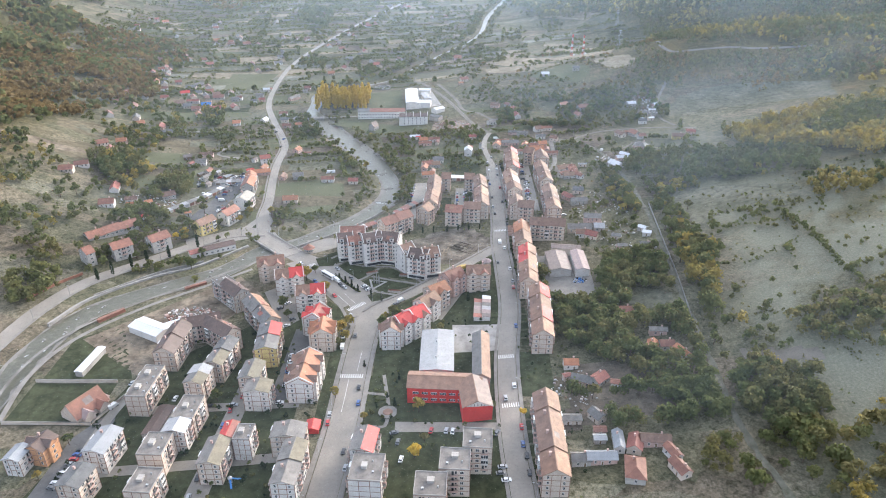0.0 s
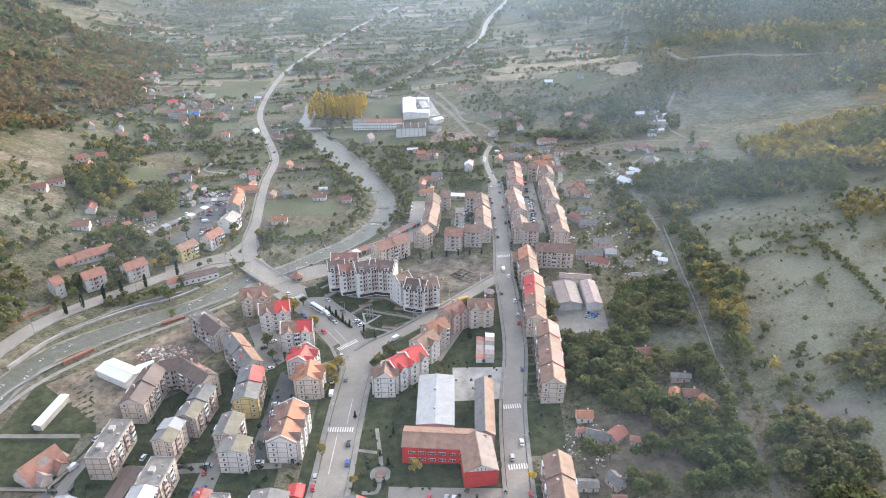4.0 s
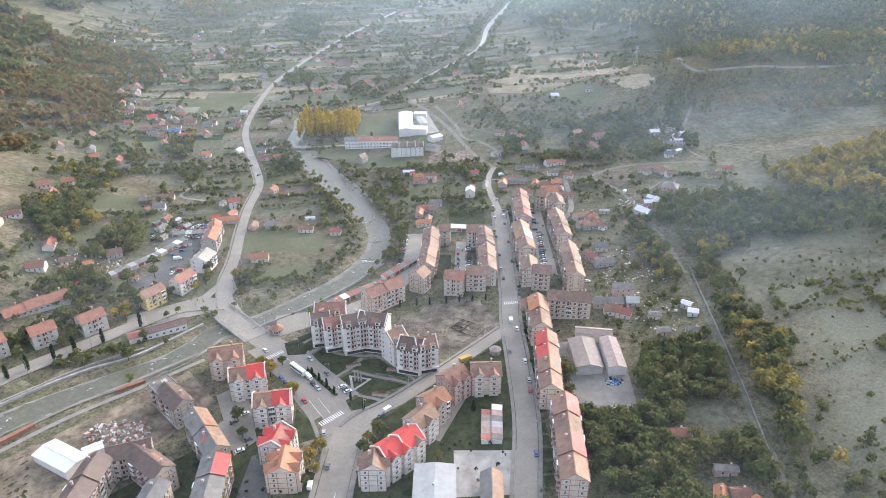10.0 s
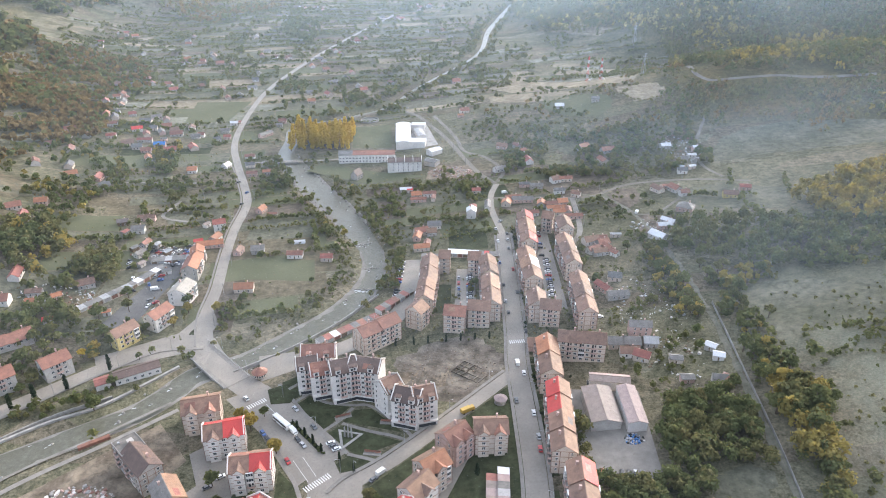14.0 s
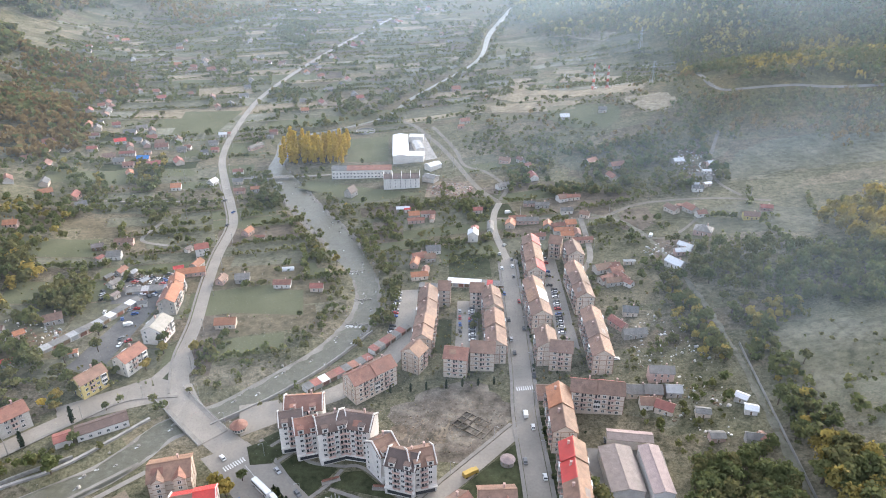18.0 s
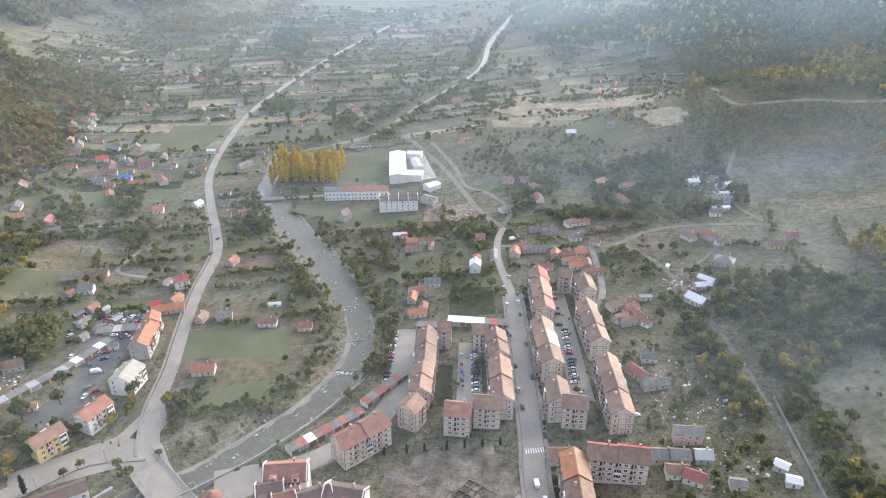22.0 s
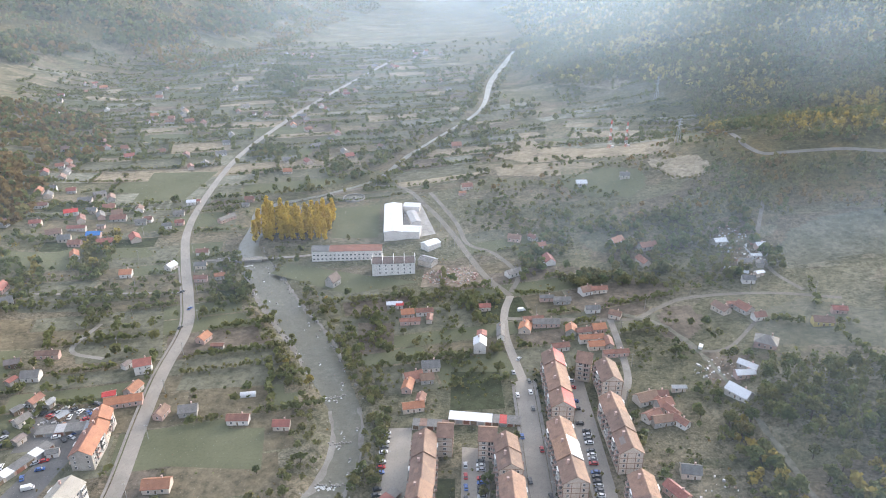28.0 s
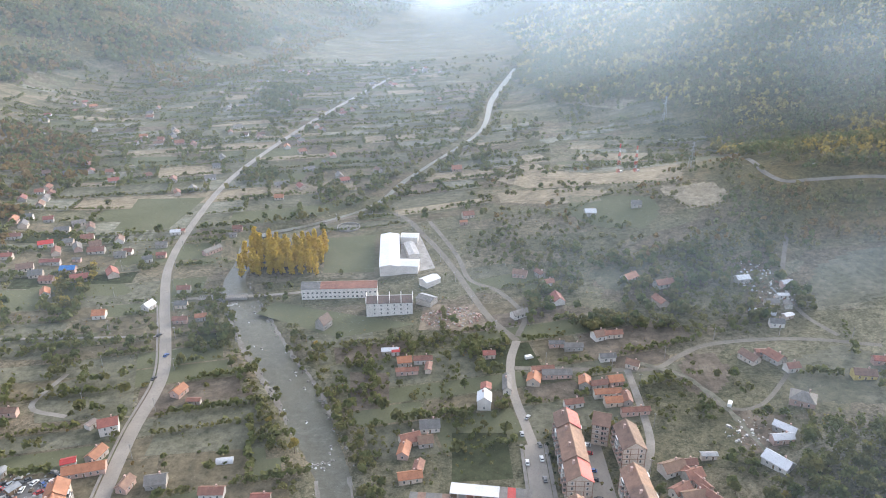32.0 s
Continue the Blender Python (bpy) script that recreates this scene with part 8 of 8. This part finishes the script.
grove(410, [(-242, 546), (-228, 569), (-212, 540), (-205, 504), (-231, 505)], 4.0, 9.0, 70, GREENS, "trees behind the workshops")
grove(411, [(-170, 747), (-149, 770), (-122, 690), (-146, 680)], 4.6, 5.5, 44, GREENS, "garden trees between road and river")
grove(412, [(-278, 786), (-261, 816), (-238, 722), (-251, 719)], 4.6, 6.5, 44, (LEAF_GREEN, LEAF_OLIVE, LEAF_GOLD), "copse among meadows")
grove(413, [(-271, 688), (-191, 732), (-187, 715), (-259, 665)], 4.6, 4.5, 40, GREENS, "overgrown hedge line")
grove(414, [(-240, 500), (-212, 510), (-208, 470), (-245, 455)], 4.2, 9.0, 70, GREENS, "trees behind the yellow house")
grove(415, [(-20, 700), (45, 690), (40, 655), (-48, 655), (-60, 690)], 5.2, 4.6, 40, GREENS, "orchard and garden trees")
grove(426, [(120, 250), (155, 266), (173, 254), (160, 215), (145, 210), (139, 235), (128, 240)], 4.2, 9.0, 260, GREENS, "broad trees across the old railway")
grove(427, [(110, 223), (127, 225), (128, 205), (108, 205)], 4.6, 7.0, 180, GREENS, "scrub at the field's edge")
grove(428, [(152, 396), (170, 382), (157, 340), (147, 306), (142, 315), (144, 347)], 4.4, 10.0, 220, (LEAF_GREEN, LEAF_GOLD, LEAF_GREEN), "tall golden-green trees along the railway")
for k, p in enumerate(([(-269, 370), (-263, 385), (-244, 382), (-238, 371), (-245, 341), (-258, 342)], [(-239, 418), (-222, 432), (-213, 425), (-228, 401)], [(-270, 417), (-260, 416), (-250, 395), (-264, 395)])):
    grove(430 + 5 * k, p, 4.4, 8.0, 90, (LEAF_GREEN, LEAF_OLIVE, LEAF_GREEN), "dark garden trees above the riverside road")
split_wood(440, (-165, -62, 185, 335), 260, (LEAF_GREEN, LEAF_DARK, LEAF_GREEN), 2.6, 40, "shrubs and small trees between the blocks", extra=-1.5)
split_wood(441, (-36, 30, 185, 345), 120, (LEAF_GREEN, LEAF_DARK, LEAF_GREEN), 2.4, 40, "shrubs and small trees between the blocks", extra=-1.5)
split_wood(442, (40, 66, 190, 600), 260, (LEAF_GREEN, LEAF_DARK), 2.2, 34, "front garden shrubs along the street", extra=-1.5)
split_wood(443, (-40, 100, 440, 600), 260, (LEAF_GREEN, LEAF_OLIVE), 2.4, 34, "shrubs in the courtyards", extra=-1.0)
grove(452, [(-60, 500), (-38, 536), (-30, 520), (-44, 486), (-58, 480)], 4.2, 6.5, 70, GREENS, "alders on the right bank")
grove(453, [(-128, 468), (-121, 470), (-112, 520), (-118, 528), (-132, 500)], 4.6, 4.5, 60, GREENS, "overgrown garden edge beside the road")
grove(454, [(-211, 397), (-195, 402), (-182, 410), (-161, 429), (-156, 422), (-178, 403), (-197, 393), (-206, 389)], 3.6, 4.0, 60, GREENS, "scrub on the river terrace below the road")
for x, y, k, z in ((-221, 452, "green", 1.1), (-215, 459, "olive", 1.2), (-186, 446, "gold", 1.0), (-184, 440, "gold", 0.9), (-208, 440, "green", 0.8), (-198, 478, "green", 1.5), (-194, 464, "olive", 1.3), (-226, 423, "green", 0.9), (-207, 411, "green", 0.8), (-150, 489, "gold", 0.9), (-154, 474, "gold", 0.8), (-133, 489, "gold", 0.9), (-177, 470, "green", 1.0), (-154, 497, "olive", 0.9), (-192, 505, "green", 1.1), (-125, 455, "olive", 0.6)):
    tree(x, y, k, z, "beside the riverside houses")
bank = lambda lo, hi: (lambda x, y: (dist_to(RIVER_LINE, x, y) > lo) & (dist_to(RIVER_LINE, x, y) < hi))
split_wood(416, (-140, -20, 455, 780), 900, GREENS, 4.4, 40, "willows and alders on the river banks", keep=bank(16.5, 24))
split_wood(417, (-65, -20, 480, 620), 260, GREENS, 5.5, 44, "alders along the right bank", keep=lambda x, y: bank(10.5, 19)(x, y) & (x > np.interp(y, (480, 529, 568, 615), (-66, -50, -53, -66))))
split_wood(418, (-160, 200, 905, 1800), 2600, GREENS, 8.0, 18, "trees hiding the upper river", keep=bank(6, 26))
grove(419, [(-752, 1532), (-734, 1693), (-626, 1682), (-457, 1602), (-349, 1823), (-317, 2234), (-184, 2977), (-700, 3000), (-1500, 2600), (-1500, 1450)], 9.5, 14.0, 8, (LEAF_RUST, LEAF_OLIVE, LEAF_RUST, LEAF_GREEN), "autumn forest on the far western slopes", True, clump=0.42, scale=110)
grove(420, [(-700, 1260), (-556, 1268), (-481, 1252), (-371, 1067), (-398, 1016), (-370, 921), (-379, 886), (-600, 860), (-760, 1000)], 6.5, 9.0, 14, (LEAF_RUST, LEAF_GREEN, LEAF_RUST, LEAF_OLIVE), "wood on the western hill's foot", clump=0.36, scale=60)
grove(421, [(-215, 1087), (-171, 1064), (-174, 1022), (-213, 1033)], 5.0, 7.0, 18, GREENS, "copse beside the main road")
grove(422, [(-316, 1669), (-241, 1613), (-215, 1365), (-306, 1494)], 8.0, 8.0, 10, GREENS, "orchard belt in the valley")
grove(423, [(24, 863), (79, 857), (73, 797), (29, 784)], 9.0, 4.5, 30, GREENS, "scrub over the factory road")
grove(424, [(57, 811), (120, 816), (93, 766), (65, 770)], 6.5, 5.0, 30, GREENS, "scrub above the brick yard")
grove(425, [(-133, 1064), (-48, 931), (-68, 917), (-138, 1022)], 6.0, 6.5, 18, GREENS, "hedge of trees beside the river")
split_wood(450, (-330, 130, 440, 900), 2200, (LEAF_OLIVE, LEAF_GREEN, LEAF_RUST), 1.5, 7, "weeds, garden rows and low bushes on the plots", clump=0.5, scale=18)
split_wood(451, (155, 330, 180, 470), 900, (LEAF_OLIVE, LEAF_GREEN), 1.5, 9, "low thorn bushes on frosted fields", clump=0.45, scale=30)
split_wood(207, (-470, 110, 470, 1250), 900, (LEAF_GREEN, LEAF_OLIVE, LEAF_GREEN), 6.5, 30, "scattered fruit trees and scrub", clump=0.62, scale=28)
split_wood(208, (-700, 300, 1000, 2000), 3200, (LEAF_GREEN, LEAF_OLIVE, LEAF_OLIVE), 7.5, 9, "trees and hedges far up the valley", clump=0.55, scale=60, keep=lambda x, y: ground_z(x, y) < 25)
# far wooded hills
HIGH = lambda x, y: ground_z(x, y) > 22
split_wood(209, (-1150, -380, 850, 2500), 15000, (LEAF_RUST, LEAF_OLIVE, LEAF_GREEN, LEAF_OLIVE), 13.0, 10, "autumn forest on the far western hills", keep=HIGH, clump=0.36, scale=120)
split_wood(210, (160, 1200, 1150, 2600), 13000, (LEAF_OLIVE, LEAF_AMBER, LEAF_GREEN, LEAF_GREEN), 14.0, 10, "autumn forest on the far eastern hills", slim=True, keep=HIGH, clump=0.22, scale=120)
split_wood(211, (-1800, 1800, 2900, 4600), 6000, (LEAF_GREEN, LEAF_OLIVE), 22.0, 6, "forest on distant ridges", keep=lambda x, y: ground_z(x, y) > 30)
split_wood(212, (400, 900, 560, 1000), 1800, (LEAF_GREEN, LEAF_OLIVE, LEAF_GOLD), 9.0, 16, "forest on the eastern ridge", clump=0.35, scale=80)


# ---- cars ----
def car_paint(name, c, spec=0.6):
    m = surface(name, c, tuple(v * 0.85 for v in c), 0.8, 5.0, 0.3, spec=spec)
    return m


PAINTS = {"white": car_paint("white_car_paint", (0.78, 0.78, 0.76)), "silver": car_paint("silver_car_paint", (0.42, 0.43, 0.44)), "black": car_paint("black_car_paint", (0.03, 0.03, 0.034)), "blue": car_paint("blue_car_paint", (0.04, 0.1, 0.3)), "red": car_paint("red_car_paint", (0.42, 0.03, 0.03)), "grey": car_paint("grey_car_paint", (0.14, 0.145, 0.15))}
WHEEL = Shape()
WHEEL.poly([(0.33 * math.cos(2 * math.pi * k / 10), e * 0.11, 0.33 * math.sin(2 * math.pi * k / 10)) for e in (-1, 1) for k in range(10)], [(k, (k + 1) % 10, 10 + (k + 1) % 10, 10 + k) for k in range(10)] + [tuple(range(9, -1, -1)), tuple(range(10, 20))])
WHEEL = WHEEL.mesh("wheel", RUBBER)


def make_car(colour, van=False, far=False):
    root = new("van" if van else "car")
    tagged(root, ("%s delivery van parked on asphalt" if van else "%s hatchback car parked on asphalt") % colour, "van" if van else "car", "cars of the town")
    L, W, H = (5.2, 1.95, 2.2) if van else (4.2, 1.75, 1.45)
    b = Shape()
    side = [(-L / 2, 0.35), (-L / 2, 0.9 if not van else H), (-L / 2 + 0.25, 0.95 if not van else H), (L * 0.22, 0.95 if not van else H), (L * 0.45, 0.75 if not van else 1.05), (L / 2, 0.6), (L / 2, 0.35)]
    n = len(side)
    b.poly([(x, -W / 2, z) for x, z in side] + [(x, W / 2, z) for x, z in side], [tuple(range(n)), tuple(range(2 * n - 1, n - 1, -1))] + [(k, n + k, n + (k + 1) % n, (k + 1) % n) for k in range(n)])
    if not van:
        b.box(-0.3, 0, 1.38, 1.7, W * 0.74, 0.07)
    if far:
        for x in (-L * 0.31, L * 0.31):
            for y in (-W / 2 + 0.08, W / 2 - 0.08):
                b.box(x, y, 0, 0.62, 0.22, 0.5, 1)
    me = b.mesh("body", PAINTS[colour], RUBBER)
    bm = bmesh.new()
    bm.from_mesh(me)
    bmesh.ops.recalc_face_normals(bm, faces=bm.faces)
    bm.to_mesh(me)
    bm.free()
    part("body", me, root)
    g = Shape()
    if van:
        g.slab([(L * 0.24, -W * 0.42, H - 0.25), (L * 0.24, W * 0.42, H - 0.25), (L * 0.44, W * 0.42, 1.15), (L * 0.44, -W * 0.42, 1.15)][::-1], 0.05)
    else:
        c = [(-1.75, -0.78), (1.05, -0.78), (1.05, 0.78), (-1.75, 0.78)]
        t = [(-1.2, -0.64), (0.55, -0.64), (0.55, 0.64), (-1.2, 0.64)]
        g.poly([(x, y, 0.93) for x, y in c] + [(x, y, 1.4) for x, y in t], [(3, 2, 1, 0), (4, 5, 6, 7), (0, 1, 5, 4), (1, 2, 6, 5), (2, 3, 7, 6), (3, 0, 4, 7)])
    part("glazing", g.mesh("glazing", GLASS), root)
    for x in () if far else (-L * 0.31, L * 0.31):
        for y in (-W / 2 + 0.08, W / 2 - 0.08):
            part("wheel", WHEEL, root, at=pose(x, y, 0.33))
    return root


FIRST = {}
COUNT = 0


def car(x, y, turn, colour=None):
    global COUNT
    COUNT += 1
    colour = colour or ("white", "silver", "black", "grey", "white", "blue", "silver", "grey", "red", "black")[(COUNT * 7) % 10]
    van = colour == "van"
    m = pose(x, y, float(ground_z(x, y)) + 0.17, 0, 0, turn)
    kind = (colour, y > 270)
    if kind not in FIRST:
        FIRST[kind] = make_car("white" if van else colour, van, kind[1])
        FIRST[kind].matrix_basis = m
    else:
        copy_thing(FIRST[kind], m)


def car_row(ax, ay, bx, by, n, turn, skip=()):
    for k in range(n):
        if k not in skip:
            car(ax + (bx - ax) * k / max(1, n - 1), ay + (by - ay) * k / max(1, n - 1), turn + (k * 37 % 7 - 3))


car_row(20, 529, 19, 496, 13, 178, (3,))
car_row(13, 527, 12.4, 506, 4, 92)
car_row(72, 546, 69, 498, 18, 175, (4, 9))
car_row(72, 588, 70, 552, 7, 170, (2, 5))
car_row(-24.5, 552, -27, 504, 15, 15, (5, 9, 10))
car_row(-81, 304, -79, 278, 10, 5, (6,))
car_row(-164, 210, -162, 232, 9, 170, (4,))
car_row(74, 411, 83, 409, 5, 85)
car_row(-101, 292, -105, 205, 9, 95, (2, 6))
car_row(-125, 296, -123, 206, 7, 92, (3,))
car_row(-146, 260, -80, 265, 7, 5, (2,))
car_row(-186, 556, -181, 528, 6, 20, (2,))
car_row(-200, 568, -172, 572, 9, 70, (4,))
car_row(68, 352, 84, 349, 7, 80, (2,))
for x, y, a in ((43.5, 423, 90), (37.5, 402, 90), (44.6, 392, 90), (44.8, 376, 90), (44.5, 368, 90), (42, 325, 90), (48.8, 461, 90), (41, 482, 90), (40.5, 495, 90), (50, 590, 95), (49.5, 580, 92), (49, 566, 90), (42.5, 578, 90), (42.5, 599, 92), (49, 535, 91), (41, 545, 91), (41, 515, 91), (48.6, 505, 91), (-70, 402, -50), (-59, 389, -50), (-49.5, 378, 30), (-48, 376, 30), (-46.3, 374, 30), (-62, 377, -50), (-67, 367, -58), (-82, 385, -54), (-79, 381, -54)):
    car(x, y, a)
for x, y, a in ((-65, 380.5, -52), (-54, 344, 100), (-28, 355, 45), (-96, 410, 130), (-49, 323, 90), (-56, 322, 92), (-54, 256, 95), (-54, 250, 95), (-41, 264, 90), (-42, 276, 90), (-44, 231, 85), (-42, 221, 85), (-20, 236, 80), (-18, 225, 80), (-22, 242, 20), (36, 272, 90), (31, 263, 90), (36.5, 242, 90), (36, 231, 90), (37, 224, 88), (37, 214, 88), (26, 218, 5), (25, 214.5, 5), (27, 210.5, 5)):
    car(x, y, a)
for x, y, a in ((25, 239, 60), (5, 241.5, 80), (2, 242, 80), (-5, 242.5, 80), (-163, 681, 75), (-161, 656, 80), (-176, 705, 70), (47, 612, 60), (-98, 352, 35), (-94, 358, 35), (-88, 340, 30), (-90, 333, 30), (-101, 300, 85), (-99, 270, 85), (-100, 250, 85), (-103, 232, 10), (-102, 228, 10), (-158, 280, 70), (-156, 272, 70), (-132, 268, 85), (88, 600, 80), (92, 470, 10), (105, 425, 20), (66, 335, 95)):
    car(x, y, a)
for x, y, a in ((-68, 386, -50), (-25, 359, 45), (-55, 312, 92), (-60, 250, 95), (-160, 262, 65), (41, 432, 92), (55, 668, 20), (-180, 516, 20), (150, 612, 60)):
    car(x, y, a, "van")
rng = np.random.default_rng(9)
for k in range(26):
    car(rng.uniform(-212, -168), rng.uniform(548, 578) if k % 3 else rng.uniform(482, 545), float(rng.uniform(0, 360)))


def coach(x, y, turn):
    root = thing("coach", x, y, turn, "long white coach parked beside the square", "bus")
    part("body", Shape().box(0, 0, 0.5, 11.8, 2.5, 2.7).box(0, 0, 3.2, 11.2, 2.2, 0.15).mesh("body", PAINTS["white"]), root)
    for e in (-1, 1):
        part("window_band", Shape().box(0, e * 1.26, 1.7, 11.0, 0.05, 1.0).mesh("window_band", GLASS), root)
        for px in (-3.6, 3.8):
            part("wheel", WHEEL, root, at=pose(px, e * 1.15, 0.6) @ Matrix.Diagonal((1.5, 1.5, 1.5, 1)))
    part("windscreen", Shape().box(5.92, 0, 1.3, 0.05, 2.2, 1.5).mesh("windscreen", GLASS), root)


coach(-74.5, 391.5, 135)


# ---- street lamps and poles ----
def lamp_set():
    root = new("street_lamp")
    tagged(root, "grey steel street lamp with a curved arm", "street lamp", "street lamps")
    part("pole", Shape().tube(0, 0, -0.5, 0.11, 7.5, 0.06, 8).mesh("pole", METAL), root)
    part("arm", Shape().tube(0, 0, 7.4, 0.05, 8.1, 0.05, 6, 0, 1.6, 0).mesh("arm", METAL), root)
    part("lamp_head", Shape().box(1.9, 0, 8.02, 0.9, 0.28, 0.16, 0, 0, 0.8).mesh("lamp_head", METAL), root)
    return root


def pole_set():
    root = new("utility_pole")
    tagged(root, "pale concrete utility pole with a crossarm", "utility pole", "utility poles")
    part("pole", Shape().tube(0, 0, -0.6, 0.17, 8.5, 0.1, 8).mesh("pole", CONCRETE), root)
    part("crossarm", Shape().box(0, 0, 7.9, 1.6, 0.1, 0.1).tube(-0.7, 0, 7.99, 0.05, 8.2, 0.04, 6).tube(0.7, 0, 7.99, 0.05, 8.2, 0.04, 6).mesh("crossarm", METAL), root)
    return root


def along(make, lines):
    first = None
    for pts, off, gap in lines:
        line = smooth_line(pts, 1.0)
        t = np.gradient(line, axis=0)
        t /= np.hypot(t[:, 0], t[:, 1])[:, None]
        for k in range(int(gap / 2), len(line), int(gap)):
            x, y = line[k] + np.array((-t[k][1], t[k][0])) * off
            m = pose(x, y, float(ground_z(x, y)), 0, 0, math.degrees(math.atan2(t[k][1], t[k][0])) + (-90 if off > 0 else 90))
            if first is None:
                first = make()
                first.matrix_basis = m
            else:
                copy_thing(first, m)


along(lamp_set, ((ROAD_BOULEVARD, 7.4, 32), (STREET, -5.6, 34), (ROAD_SQUARE, -7.6, 30), (LANE_WEST, 5.0, 30), (ROAD_LINK, 4.4, 28)))
along(pole_set, ((ROAD_NORTH[:10], -6, 38), (ROAD_RIVER, 5.5, 32), (ROAD_RAILSIDE, 4, 36), (ROAD_HILL, 5, 36), (LANE_EAST, 3, 34), (ROAD_NORTH[4:9], 34, 48)))


# ---- haze imitated by thin tinted veils across the valley, denser low down and up the valley ----
def veil_material(name, thick, low, high, scale, soft=0.35):
    """A bluish see-through sheet that imitates haze, lit from both sides; thins out upwards, just over the ground and
    in drifting patches.
    """
    m, nt, bsdf = nodes_of(name)
    nt.nodes.remove(bsdf)
    tc = nt.nodes.new("ShaderNodeTexCoord")
    xyz, uv = nt.nodes.new("ShaderNodeSeparateXYZ"), nt.nodes.new("ShaderNodeSeparateXYZ")
    nt.links.new(tc.outputs["Object"], xyz.inputs[0])
    nt.links.new(tc.outputs["UV"], uv.inputs[0])
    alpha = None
    # last entry: thicker to the right, imitating brighter haze towards the sun
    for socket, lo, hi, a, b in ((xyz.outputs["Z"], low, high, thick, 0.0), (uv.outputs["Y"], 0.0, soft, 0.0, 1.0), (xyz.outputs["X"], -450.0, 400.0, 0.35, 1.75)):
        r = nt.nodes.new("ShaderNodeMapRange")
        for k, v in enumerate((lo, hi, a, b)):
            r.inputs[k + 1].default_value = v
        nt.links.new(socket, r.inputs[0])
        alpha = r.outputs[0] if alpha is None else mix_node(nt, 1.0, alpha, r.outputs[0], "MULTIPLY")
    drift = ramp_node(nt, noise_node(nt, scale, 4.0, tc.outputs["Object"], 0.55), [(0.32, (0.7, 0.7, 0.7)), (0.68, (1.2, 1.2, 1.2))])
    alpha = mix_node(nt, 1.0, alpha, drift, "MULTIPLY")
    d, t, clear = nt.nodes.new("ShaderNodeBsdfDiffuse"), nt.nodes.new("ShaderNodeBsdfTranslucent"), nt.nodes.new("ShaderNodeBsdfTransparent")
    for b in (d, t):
        b.inputs["Color"].default_value = (*HAZE_TONE, 1)
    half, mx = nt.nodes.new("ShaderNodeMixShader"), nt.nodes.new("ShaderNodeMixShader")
    half.inputs[0].default_value = 0.65
    nt.links.new(d.outputs[0], half.inputs[1])
    nt.links.new(t.outputs[0], half.inputs[2])
    nt.links.new(alpha, mx.inputs[0])
    nt.links.new(clear.outputs[0], mx.inputs[1])
    nt.links.new(half.outputs[0], mx.inputs[2])
    nt.links.new(mx.outputs[0], nt.nodes["Material Output"].inputs["Surface"])
    return m


def sheet_mesh(name, verts, n, material, uvs=None):
    rows = len(verts) // n
    q = (np.arange(rows - 1)[:, None] * n + np.arange(n - 1)[None]).ravel()
    me = mesh_of(name, verts, np.stack([q, q + 1, q + n + 1, q + n], 1).tolist(), [material], smooth=True)
    if uvs is not None:
        layer = me.uv_layers.new(name="height")
        loops = np.empty(len(me.loops), np.int32)
        me.loops.foreach_get("vertex_index", loops)
        layer.data.foreach_set("uv", np.asarray(uvs, np.float32)[loops].ravel())
    return me


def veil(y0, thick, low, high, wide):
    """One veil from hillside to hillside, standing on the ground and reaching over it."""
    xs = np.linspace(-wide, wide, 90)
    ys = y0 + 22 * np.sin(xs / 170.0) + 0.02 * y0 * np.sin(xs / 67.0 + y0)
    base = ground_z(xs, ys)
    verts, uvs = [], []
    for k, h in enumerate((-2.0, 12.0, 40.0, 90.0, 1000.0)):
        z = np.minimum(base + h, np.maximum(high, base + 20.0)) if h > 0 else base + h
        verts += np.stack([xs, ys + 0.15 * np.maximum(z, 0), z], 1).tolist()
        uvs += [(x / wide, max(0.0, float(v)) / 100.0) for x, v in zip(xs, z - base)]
    tagged(new("mist_veil", sheet_mesh("mist_veil", verts, len(xs), veil_material("mist_veil", thick, low, high, 0.004 if y0 > 900 else 0.008, 1.0 if y0 > 900 else 0.35), uvs)), "thin bluish sheet imitating haze across the valley", "mist", "", "stuff")


# distance haze put in as seven bluish sheets, strongest far up the valley
HAZE_TONE = (0.64, 0.82, 1.0)
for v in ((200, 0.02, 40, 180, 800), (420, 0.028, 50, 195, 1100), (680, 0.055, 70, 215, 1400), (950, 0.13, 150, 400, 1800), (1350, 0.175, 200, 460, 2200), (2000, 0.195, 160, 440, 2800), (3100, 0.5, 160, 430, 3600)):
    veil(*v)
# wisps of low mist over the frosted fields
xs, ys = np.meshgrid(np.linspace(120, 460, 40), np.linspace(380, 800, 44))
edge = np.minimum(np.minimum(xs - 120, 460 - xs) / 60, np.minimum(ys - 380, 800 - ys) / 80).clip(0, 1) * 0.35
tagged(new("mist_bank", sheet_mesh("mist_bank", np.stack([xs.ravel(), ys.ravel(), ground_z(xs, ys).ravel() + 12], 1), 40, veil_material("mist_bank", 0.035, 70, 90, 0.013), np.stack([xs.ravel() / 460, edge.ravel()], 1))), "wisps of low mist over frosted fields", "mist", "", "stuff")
